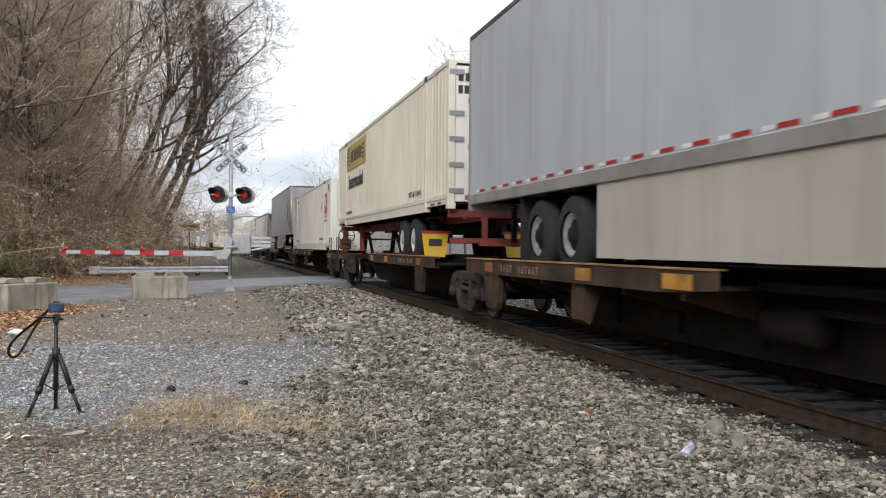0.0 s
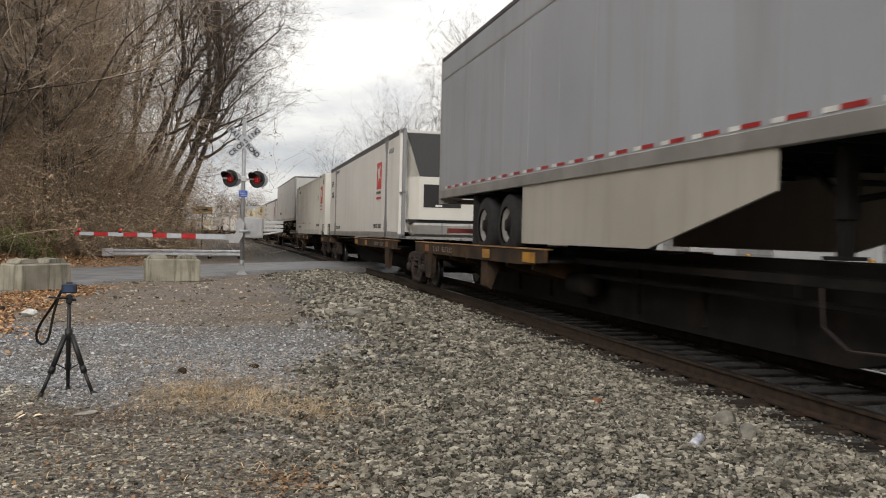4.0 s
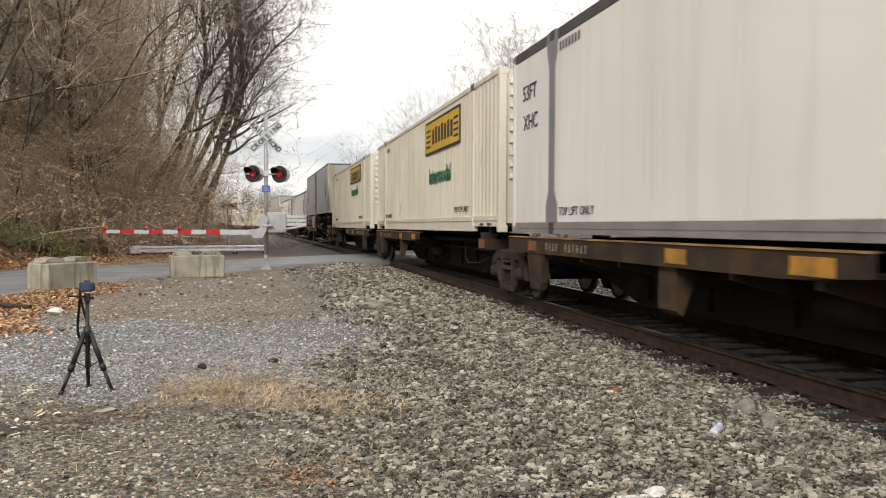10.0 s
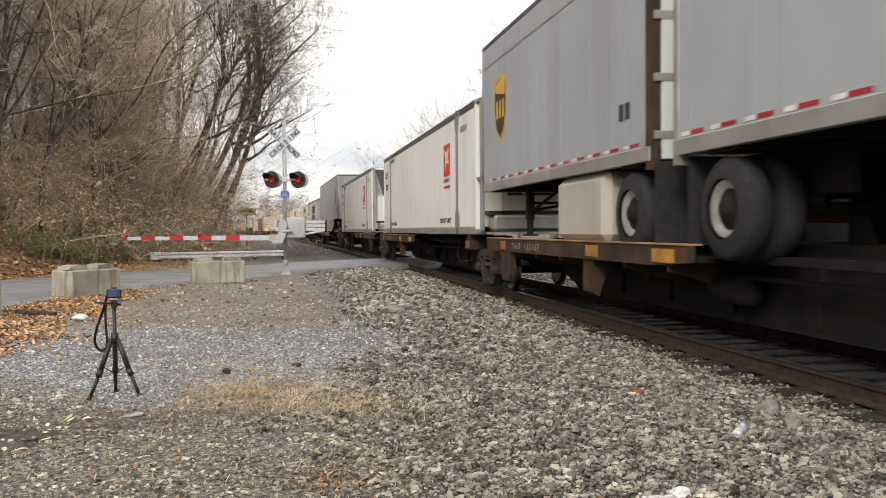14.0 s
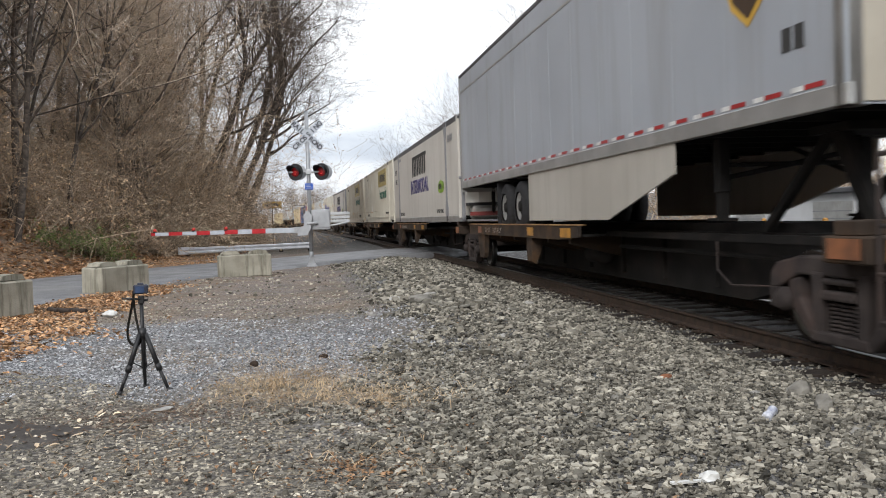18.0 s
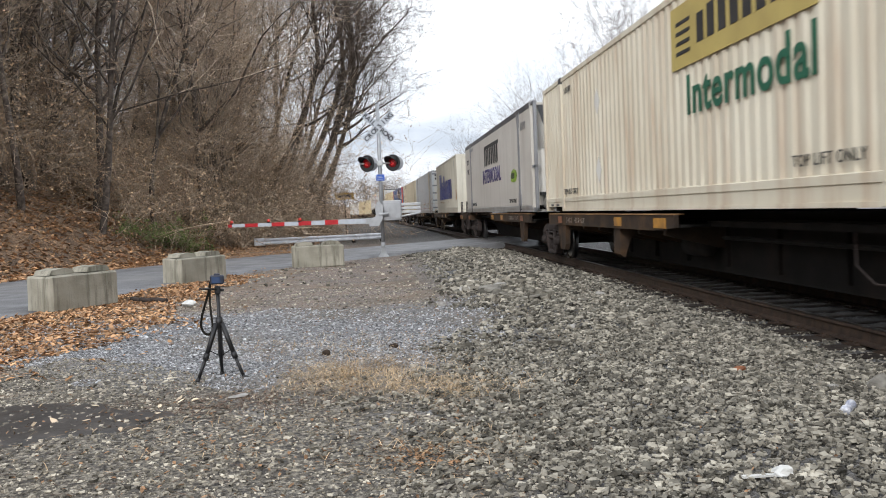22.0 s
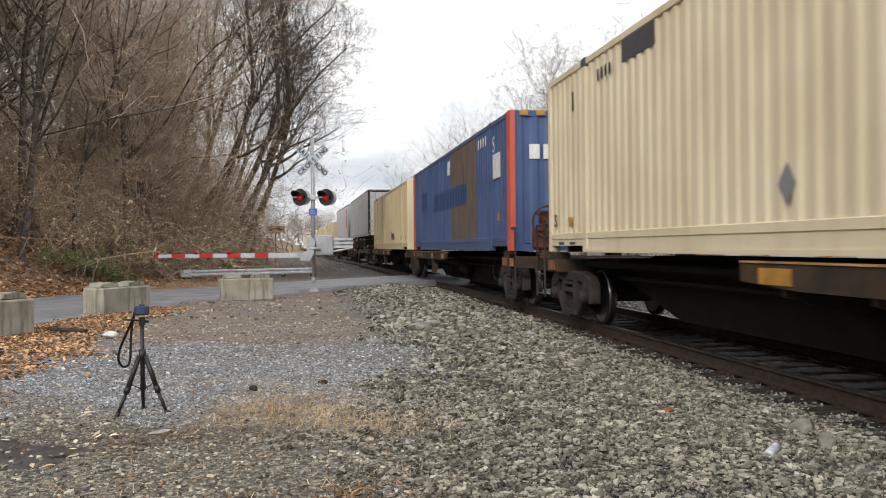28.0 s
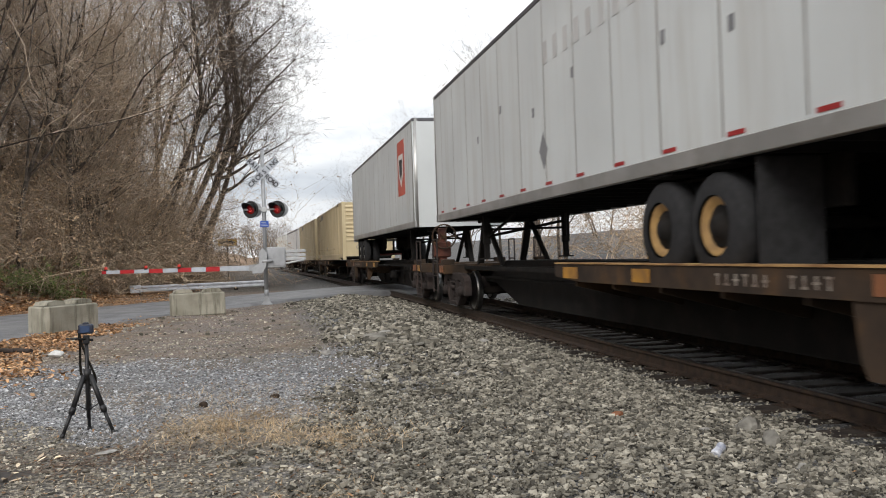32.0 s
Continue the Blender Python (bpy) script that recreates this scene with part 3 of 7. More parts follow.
    tagged(arm, "lowered red and white striped gate arm")
    L, a0 = 6.37, 0.32
    edge, red = L, True
    cuts = [6.18, 5.56, 4.95, 4.32, 3.74, 3.12, 2.57, 1.99, 1.44, a0]
    for c in cuts:
        h = 0.055 + 0.03 * (L - edge) / L
        bm = B()
        bx(bm, -edge + 0.001, -c - 0.001, -0.02, 0.02, -h, h)
        part("arm_stripe", bm, red_sheet if red else white_sheet, arm)
        edge, red = c, not red
    bm = B()
    bx(bm, -a0, 0.0, -0.03, 0.03, -0.1, 0.1, 0.01)
    part("arm_root", bm, alu, arm)
    for x in (-6.2, -4.46, -3.07):
        bm = B()
        bx(bm, x - 0.05, x + 0.05, -0.04, 0.04, 0.05, 0.09)
        part("lamp_foot", bm, black_paint, arm)
        bm = B()
        spin(bm, [(0, 0.05), (0.04, 0.058), (0.085, 0.045), (0.10, 0.015)], (x, 0, 0.09), (0, 0, 1), 12)
        part("arm_lamp", bm, arm_red, arm, "small red arm lamp")
    return s


crossing_signal()


# ---------------------------------------------------------------- concrete blocks
def concrete_block(x, y, turn, tilt=0.0, broken=0):
    z = ground_z(x, y)
    s = thing("concrete_block", "weathered stained concrete barrier block with top lugs, on the gravel", "concrete block", "blocks along the road", at=pose(x, y, z - 0.02, tilt, 0, turn))
    bm = B()
    bx(bm, -0.70, 0.70, -0.31, 0.31, 0, 0.61, 0.03)
    bmesh.ops.subdivide_edges(bm, edges=bm.edges[:], cuts=2, use_grid_fill=True)
    for v in bm.verts:
        v.co += 0.012 * noise.noise_vector(v.co * 4 + Vector((x, y, 0)))
    part("body", bm, concrete, s)
    for k in (-0.38, 0.38):
        bm = B()
        prism(bm, [(k - 0.26, 0.62), (k + 0.26, 0.62), (k + 0.2, 0.705), (k + 0.02, 0.725), (k - 0.2, 0.70)], "y", -0.19, 0.19)
        part("lug", bm, concrete, s)
    return s


concrete_block(-1.95, 24.3, 12)
concrete_block(-4.47, 20.2, 55)
concrete_block(-5.47, 15.2, 60)
concrete_block(-7.1, 9.5, 62)

# ---------------------------------------------------------------- guard rail beyond the road
beam_zinc = surface("bright_zinc_beam", (0.66, 0.67, 0.70), (0.52, 0.53, 0.56), 3, 0.5, 0.3)


def guard_rail():
    s = thing("guard_rail", "galvanised W-beam guard rail on short posts beyond the road", "guard rail")
    p0, p1 = Vector((-5.75, 41.6, 0)), Vector((-0.1, 43.7, 0))
    L = (p1 - p0).length
    d = (p1 - p0).normalized()
    ang = math.degrees(math.atan2(d.y, d.x))
    s.matrix_basis = pose(p0.x, p0.y, -0.48, 0, 0, ang)
    prof = [(0.0, 0.45), (-0.05, 0.48), (-0.05, 0.54), (0, 0.58), (0, 0.62), (-0.05, 0.66), (-0.05, 0.72), (0, 0.75), (0.006, 0.75), (-0.042, 0.72), (-0.042, 0.66), (0.006, 0.62), (0.006, 0.58), (-0.042, 0.54), (-0.042, 0.48), (0.006, 0.45)]
    bm = B()
    prism(bm, prof, "x", 0, L)
    part("beam", bm, beam_zinc, s)
    bm = B()
    bx(bm, -0.5, 0.02, -0.07, 0.0, 0.42, 0.78, 0.03)
    part("end_shoe", bm, beam_zinc, s)
    for k in range(5):
        bm = B()
        bx(bm, k * L / 4 - 0.08, k * L / 4 + 0.08, 0.02, 0.18, -0.3, 0.74, 0.01)
        part("post", bm, tie_wood, s)
    return s


guard_rail()

# ---------------------------------------------------------------- arrow sign on the bank
yellow_sheet = surface("yellow_reflective_sheet", (0.75, 0.42, 0.02), (0.66, 0.36, 0.02), 6, 0.5)


def arrow_sign():
    s = thing("arrow_sign", "black and yellow one-direction arrow sign on a steel post", "road sign", at=pose(-2.5, 58, ground_z(-2.5, 58), 0, 0, 3))
    bm = B()
    bx(bm, -0.04, 0.04, -0.03, 0.03, -0.3, 2.74, 0.006)
    part("post", bm, rail_steel, s)
    bm = B()
    bx(bm, -0.62, 0.62, -0.05, -0.04, 2.42, 2.86, 0.004)
    plate = part("plate", bm, yellow_sheet, s)
    bm = B()
    prism(bm, [(-0.52, 2.54), (0.2, 2.54), (0.2, 2.48), (0.54, 2.64), (0.2, 2.80), (0.2, 2.74), (-0.52, 2.74)], "y", -0.058, -0.0535)
    part("arrow", bm, black_paint, plate)
    bm = B()
    for a, c, e, g in ((-0.6, 0.6, 2.44, 2.46), (-0.6, 0.6, 2.82, 2.84), (-0.6, -0.57, 2.44, 2.84), (0.57, 0.6, 2.44, 2.84)):
        bx(bm, a, c, -0.056, -0.0525, e, g)
    part("border", bm, black_paint, plate)
    return s


arrow_sign()


# ---------------------------------------------------------------- camera on a tripod
def tripod():
    x0, y0 = -1.6, 7.7
    s = thing("tripod", "black photo tripod carrying a small camera with a hanging strap", "tripod", at=pose(x0, y0, ground_z(x0, y0), 0, 0, 8))
    black = surface("black_anodised", (0.018, 0.018, 0.02), (0.012, 0.012, 0.013), 10, 0.45, 0.2)
    for a in (197, 337, 92):
        fx, fy = 0.215 * math.cos(radians(a)), 0.215 * math.sin(radians(a))
        bm = B()
        tube(bm, (fx * 0.12, fy * 0.12, 0.5), (fx * 0.62, fy * 0.62, 0.2), 0.021, 0.021)
        tube(bm, (fx * 0.55, fy * 0.55, 0.24), (fx * 0.65, fy * 0.65, 0.185), 0.026, 0.026)
        tube(bm, (fx * 0.6, fy * 0.6, 0.215), (fx, fy, 0.0), 0.015, 0.015)
        leg = part("leg", bm, black, s)
        bm = B()
        tube(bm, (fx * 0.95, fy * 0.95, 0.03), (fx * 1.02, fy * 1.02, -0.005), 0.017, 0.02)
        part("rubber_foot", bm, black_paint, leg)
        bm = B()
        tube(bm, (fx * 0.5, fy * 0.5, 0.27), (0, 0, 0.2), 0.005, n=6)
        part("spreader", bm, black, s)
    bm = B()
    tube(bm, (0, 0, 0.14), (0, 0, 0.8), 0.016, n=10)
    tube(bm, (0, 0, 0.46), (0, 0, 0.55), 0.032, n=12)
    part("centre_column", bm, black, s)
    bm = B()
    bx(bm, -0.025, 0.025, -0.03, 0.03, 0.76, 0.83, 0.006)
    tube(bm, (0.0, -0.02, 0.8), (-0.15, -0.1, 0.82), 0.008, n=8)
    tube(bm, (0.02, 0, 0.79), (0.055, 0, 0.79), 0.012, n=8)
    part("pan_head", bm, black, s)
    bm = B()
    bx(bm, -0.06, 0.06, -0.03, 0.035, 0.845, 0.925, 0.01)
    bx(bm, -0.025, 0.025, -0.02, 0.025, 0.92, 0.94, 0.005)
    camb = part("camera_body", bm, surface("camera_plastic", (0.025, 0.03, 0.05), (0.018, 0.02, 0.032), 20, 0.4), s)
    bm = B()
    tube(bm, (0.0, 0.03, 0.882), (0.0, 0.09, 0.882), 0.032, n=16)
    part("lens_barrel", bm, black_paint, camb)
    bm = B()
    bx(bm, -0.045, 0.03, -0.034, -0.0305, 0.855, 0.912, 0.003)
    part("screen", bm, surface("blue_grey_screen", (0.05, 0.08, 0.16), None, 8, 0.15), camb)
    bm = B()
    # a long loop that hangs from the camera's side and swings in the draught of the train
    pts = []
    for k in range(25):
        u = k / 24
        w = math.sin(u * math.pi)
        pts.append((-0.055 * math.sin(u * math.tau) * (0.4 + 0.6 * w) - 0.012 * math.sin(u * 9), 0.0, -0.47 * w ** 0.8))
    rows = []
    for k, p in enumerate(pts):
        q, r = pts[max(0, k - 1)], pts[min(len(pts) - 1, k + 1)]
        d = math.hypot(r[0] - q[0], r[2] - q[2]) or 1
        ox, oz = -(r[2] - q[2]) / d * 0.010, (r[0] - q[0]) / d * 0.010
        rows.append([bm.verts.new((p[0] + e * ox, 0.006 * e, p[2] + e * oz)) for e in (-1, 1)])
    for a, c in zip(rows, rows[1:]):
        bm.faces.new((a[0], a[1], c[1], c[0]))
    bmesh.ops.solidify(bm, geom=bm.faces[:], thickness=0.003)
    strap = part("strap", bm, surface("woven_strap", (0.04, 0.036, 0.03), None, 60, 0.9), s, "hanging woven camera strap")
    return strap


STRAP = tripod()

# ================================================================= the train
SPEED = (196.711, 21.267, -20.199, 9.667, -1.785)


def run(t):
    """Metres that the train has moved towards the lot after t seconds."""
    return sum(c * (t / 16) ** (k + 1) for k, c in enumerate(SPEED))


MOVERS = []              # (thing, its near end along the train, its length, height)


def text_at(y, z, x=-1.304):
    return pose(x, y, z, 90, 0, -90)


def sheet(bm, along, a, b, z0, z1, face, out, depth, pitch):
    """A corrugated panel along 'x' or 'y' from a to b, whose outer face lies at face and looks towards out (-1 or 1)."""
    n = max(1, round((b - a) / pitch))
    p = (b - a) / n
    line = []
    for k in range(n):
        s = a + k * p
        line += [(s, 0), (s + 0.30 * p, 0), (s + 0.5 * p, depth), (s + 0.80 * p, depth)]
    line.append((b, 0))
    prev = None
    for s, d in line:
        w = face - out * d
        pts = [(s, w, z) if along == "x" else (w, s, z) for z in (z0, z1)]
        cur = [bm.verts.new(q) for q in pts]
        if prev:
            bm.faces.new((prev[0], cur[0], cur[1], prev[1]))
        prev = cur
    return bm


# paints and metals of the train
P_CREAM = surface("cream_container_paint", (0.63, 0.53, 0.335), (0.55, 0.455, 0.28), 0.7, 0.55, stain=(0.36, 0.27, 0.17), stain_scale=0.8, stain_amount=0.45, streak=True, bump=0.15, fine=5)
P_JB = surface("ivory_container_paint", (0.63, 0.60, 0.51), (0.56, 0.53, 0.44), 0.6, 0.55, stain=(0.40, 0.35, 0.27), stain_scale=0.8, stain_amount=0.4, streak=True, bump=0.15, fine=5)
P_JB2 = surface("rust_flecked_ivory_paint", (0.64, 0.60, 0.49), (0.56, 0.51, 0.40), 0.6, 0.55, stain=(0.34, 0.20, 0.11), stain_scale=1.1, stain_amount=0.55, streak=True, bump=0.15, fine=5)
P_WHITE = surface("white_container_paint", (0.68, 0.67, 0.63), (0.60, 0.59, 0.55), 0.6, 0.5, stain=(0.43, 0.40, 0.35), stain_scale=0.8, stain_amount=0.4, streak=True)
P_REEFER = surface("white_reefer_skin", (0.75, 0.745, 0.72), (0.69, 0.685, 0.66), 0.5, 0.4, stain=(0.46, 0.44, 0.40), stain_scale=0.7, stain_amount=0.35, streak=True)
P_PRIME = surface("dusty_reefer_skin", (0.56, 0.535, 0.49), (0.50, 0.475, 0.43), 0.5, 0.45, stain=(0.36, 0.33, 0.29), stain_scale=0.7, stain_amount=0.5, streak=True)
P_GREY = surface("grey_trailer_skin", (0.48, 0.51, 0.55), (0.415, 0.44, 0.475), 0.4, 0.42, 0.2, stain=(0.26, 0.26, 0.26), stain_scale=0.6, stain_amount=0.4, streak=True)
P_UPSG = surface("blue_grey_trailer_skin", (0.39, 0.42, 0.46), (0.34, 0.365, 0.40), 0.4, 0.42, 0.2, stain=(0.24, 0.235, 0.225), stain_scale=0.6, stain_amount=0.45, streak=True)
P_TRAILER = surface("white_trailer_skin", (0.60, 0.63, 0.635), (0.53, 0.555, 0.56), 0.5, 0.42, 0.05, stain=(0.38, 0.36, 0.32), stain_scale=0.8, stain_amount=0.45, streak=True)
P_BLUE = surface("faded_blue_container_paint", (0.055, 0.095, 0.215), (0.042, 0.07, 0.165), 0.9, 0.5, stain=(0.11, 0.11, 0.15), stain_scale=0.8, stain_amount=0.4, streak=True)
P_RUSTP = surface("rusted_bare_panel", (0.13, 0.095, 0.075), (0.085, 0.065, 0.055), 1.6, 0.8, stain=(0.06, 0.075, 0.13), stain_scale=0.9, stain_amount=0.5, streak=True)
P_PATCH = surface("dark_blue_overpaint", (0.022, 0.052, 0.135), (0.018, 0.04, 0.11), 1.5, 0.5)
P_ORANGE = surface("orange_red_post_paint", (0.52, 0.095, 0.055), (0.44, 0.08, 0.05), 1.2, 0.5)
P_POST = surface("grey_lift_post", (0.27, 0.275, 0.29), (0.22, 0.225, 0.24), 1.5, 0.45, 0.3)
P_RAIL = surface("aluminium_rail", (0.46, 0.46, 0.45), (0.36, 0.36, 0.35), 1.4, 0.4, 0.6, stain=(0.25, 0.23, 0.2), stain_scale=2, stain_amount=0.5)
P_TOP = surface("dull_dark_top_rail", (0.13, 0.13, 0.14), (0.08, 0.08, 0.085), 2, 0.5, 0.5)
P_RUST = surface("rust_brown_car_steel", (0.055, 0.037, 0.025), (0.026, 0.02, 0.016), 2.4, 0.8, bump=0.3, fine=20, stain=(0.14, 0.07, 0.025), stain_scale=1.6, stain_amount=0.5)
P_DARK = surface("grimy_black_steel", (0.013, 0.012, 0.0115), (0.008, 0.0075, 0.007), 3, 0.85, bump=0.2, fine=25, stain=(0.028, 0.02, 0.016), stain_scale=1.5, stain_amount=0.5)
P_TRUCK = surface("dusty_cast_steel", (0.05, 0.041, 0.038), (0.026, 0.021, 0.02), 4, 0.9, bump=0.3, fine=30, stain=(0.07, 0.035, 0.025), stain_scale=2.0, stain_amount=0.35)
P_LIP = surface("worn_edge_plate", (0.42, 0.25, 0.10), (0.20, 0.105, 0.045), 2.2, 0.6)
P_YEL = surface("yellow_reflector_tab", (0.44, 0.22, 0.03), (0.22, 0.11, 0.03), 5, 0.5)
P_AMB = surface("faded_orange_tab", (0.26, 0.10, 0.04), (0.12, 0.05, 0.025), 4, 0.6)
P_WHEEL = surface("worn_wheel_steel", (0.022, 0.018, 0.016), (0.012, 0.010, 0.009), 5, 0.95, spec=0.08)
P_TREAD = surface("bright_wheel_tread", (0.24, 0.24, 0.235), (0.16, 0.16, 0.155), 5, 0.3, 1.0)
P_TYRE = surface("tyre_rubber", (0.028, 0.028, 0.03), (0.02, 0.02, 0.021), 12, 0.85, bump=0.3, fine=60)
P_WDISC = surface("bright_white_wheel_disc", (0.66, 0.66, 0.64), (0.5, 0.5, 0.48), 6, 0.45)
P_RIMW = surface("pale_steel_rim", (0.40, 0.40, 0.39), (0.26, 0.26, 0.25), 6, 0.45, 0.4)
P_RIMO = surface("ochre_wheel_disc", (0.42, 0.26, 0.10), (0.28, 0.17, 0.07), 6, 0.55)
P_REDT = surface("red_tape", (0.36, 0.03, 0.03), (0.27, 0.022, 0.022), 6, 0.4)
P_WHT = surface("white_tape", (0.72, 0.72, 0.70), None, 6, 0.4)
P_REDL = surface("red_logo_paint", (0.55, 0.055, 0.045), (0.47, 0.045, 0.04), 1.5, 0.5)
P_YLOGO = surface("yellow_logo_paint", (0.62, 0.40, 0.03), (0.54, 0.34, 0.03), 1.4, 0.5, stain=(0.5, 0.42, 0.2), stain_scale=2, stain_amount=0.4)
P_YDIRT = surface("faded_yellow_logo_paint", (0.46, 0.37, 0.12), (0.38, 0.30, 0.10), 1.4, 0.6)
P_GREEN = surface("green_lettering", (0.02, 0.12, 0.07), None, 3, 0.5)
P_BLACK = surface("black_marking", (0.03, 0.03, 0.03), None, 3, 0.6)
P_PURPLE = surface("violet_blue_lettering", (0.045, 0.035, 0.17), None, 3, 0.5)
P_NAVY = surface("navy_blue_marking", (0.015, 0.03, 0.27), (0.012, 0.024, 0.22), 3, 0.5)
P_BROWN = surface("dark_brown_shield", (0.055, 0.032, 0.018), None, 3, 0.5)
P_GOLD = surface("gold_shield_paint", (0.60, 0.37, 0.06), None, 3, 0.5)
P_LIME = surface("lime_green_mark", (0.28, 0.42, 0.03), (0.10, 0.22, 0.02), 5, 0.5)
P_CHASSIS = surface("oxide_red_chassis", (0.20, 0.035, 0.03), (0.13, 0.025, 0.022), 3, 0.6)
P_SKIRT = surface("pale_skirt_panel", (0.40, 0.38, 0.34), (0.34, 0.32, 0.28), 0.8, 0.5, stain=(0.26, 0.24, 0.2), stain_scale=0.9, stain_amount=0.5, streak=True)
P_FADED = surface("faded_white_stencil", (0.30, 0.27, 0.23), (0.14, 0.10, 0.08), 7, 0.7)
P_GHOST = surface("ghost_of_removed_lettering", (0.5, 0.5, 0.5), (0.44, 0.44, 0.44), 3, 0.5)
P_TANK = surface("brushed_aluminium", (0.42, 0.41, 0.39), (0.34, 0.33, 0.31), 5, 0.35, 0.7)
P_GRILLE = surface("dark_grille", (0.02, 0.02, 0.022), None, 30, 0.5)


# ----------------------------------------------------------------- bogies
def truck_meshes():
    out = {}
    bm = B()
    bx(bm, -0.98, 0.98, -0.2, 0.2, 0.42, 0.74, 0.02)
    bx(bm, -0.3, 0.3, -0.35, 0.35, 0.6, 0.86, 0.03)
    out["bolster"] = finish("bolster", bm, P_TRUCK)
    bm = B()
    x0, x1 = -0.085, 0.085
    top = [(-1.10, 0.50), (-1.08, 0.66), (-0.96, 0.76), (-0.60, 0.83), (0.60, 0.83), (0.96, 0.76), (1.08, 0.66), (1.10, 0.50), (0.92, 0.53), (0.62, 0.66), (-0.62, 0.66), (-0.92, 0.53)]
    prism(bm, top, "x", x0, x1)
    for s in (-1, 1):
        prism(bm, [(s * 0.24, 0.70), (s * 0.40, 0.70), (s * 0.36, 0.15), (s * 0.24, 0.15)], "x", x0 - 0.02, x1 + 0.02)
        prism(bm, [(s * 0.62, 0.64), (s * 0.76, 0.60), (s * 0.78, 0.42), (s * 0.40, 0.10), (s * 0.28, 0.16), (s * 0.60, 0.46)], "x", x0 - 0.005, x1 + 0.005)
        prism(bm, [(s * 1.10, 0.54), (s * 1.10, 0.34), (s * 0.98, 0.32), (s * 0.95, 0.54)], "x", x0, x1)
    prism(bm, [(-0.40, 0.10), (0.40, 0.10), (0.36, 0.20), (-0.36, 0.20)], "x", x0 - 0.03, x1 + 0.03)
    bx(bm, x0 - 0.04, x1, -0.22, 0.22, 0.47, 0.55)
    bx(bm, x0 - 0.03, x1, -0.22, 0.22, 0.60, 0.65)
    bmesh.ops.recalc_face_normals(bm, faces=bm.faces[:])
    bmesh.ops.bevel(bm, geom=bm.edges[:], offset=0.022, segments=2, affect='EDGES', profile=0.5)
    out["sideframe"] = finish("sideframe", bm, P_TRUCK)
    bm = B()
    for y in (-0.15, 0.0, 0.15):
        for k in range(7):
            spin(bm, [(0, 0.066), (0.012, 0.074), (0.024, 0.066)], (0, y, 0.21 + 0.035 * k), (0, 0, 1), 10)
    out["spring_group"] = finish("spring_group", bm, P_TRUCK)
    bm = B()
    spin(bm, [(-0.02, 0.10), (0.10, 0.11), (0.14, 0.08), (0.15, 0.02)], (0, 0, 0), (1, 0, 0), 16)
    out["bearing"] = finish("bearing", bm, P_TRUCK)
    bm = B()
    spin(bm, [(-0.07, 0.06), (-0.065, 0.13), (-0.02, 0.30), (-0.06, 0.385), (-0.06, 0.425), (0.062, 0.43), (0.066, 0.395), (0.02, 0.31), (0.05, 0.13), (0.055, 0.06)], (0, 0, 0), (1, 0, 0), 32)
    out["wheel"] = finish("wheel", bm, P_WHEEL)
    bm = B()
    spin(bm, [(-0.058, 0.428), (-0.056, 0.4335), (0.05, 0.436), (0.062, 0.43)], (0, 0, 0), (1, 0, 0), 32)
    out["tread"] = finish("tread", bm, P_TREAD)
    bm = B()
    tube(bm, (-0.7, 0, 0), (0.7, 0, 0), 0.08, n=10)
    out["axle"] = finish("axle", bm, P_WHEEL)
    return out


TRUCK = truck_meshes()


def bogie(parent, y):
    """A two-axle bogie as a part of a rail car, its middle at y."""
    b = new("bogie", TRUCK["bolster"])
    b.parent = parent
    b.matrix_basis = pose(0, y, 0)

    def add(nm, m):
        o = new(nm, TRUCK[nm])
        o.parent = b
        o.matrix_basis = m
    for s in (-1, 1):
        add("sideframe", pose(s * 1.0, 0, 0, 0, 0, 0 if s < 0 else 180))
        add("spring_group", pose(s * 1.0, 0, 0))
        for a in (-0.79, 0.79):
            add("wheel", pose(s * 0.755, a, 0.43, 0, 0, 0 if s > 0 else 180))
            add("tread", pose(s * 0.755, a, 0.43, 0, 0, 0 if s > 0 else 180))
            add("bearing", pose(s * 1.03, a, 0.43, 0, 0, 0 if s > 0 else 180))
    for a in (-0.79, 0.79):
        add("axle", pose(0, a, 0.43))
    return b


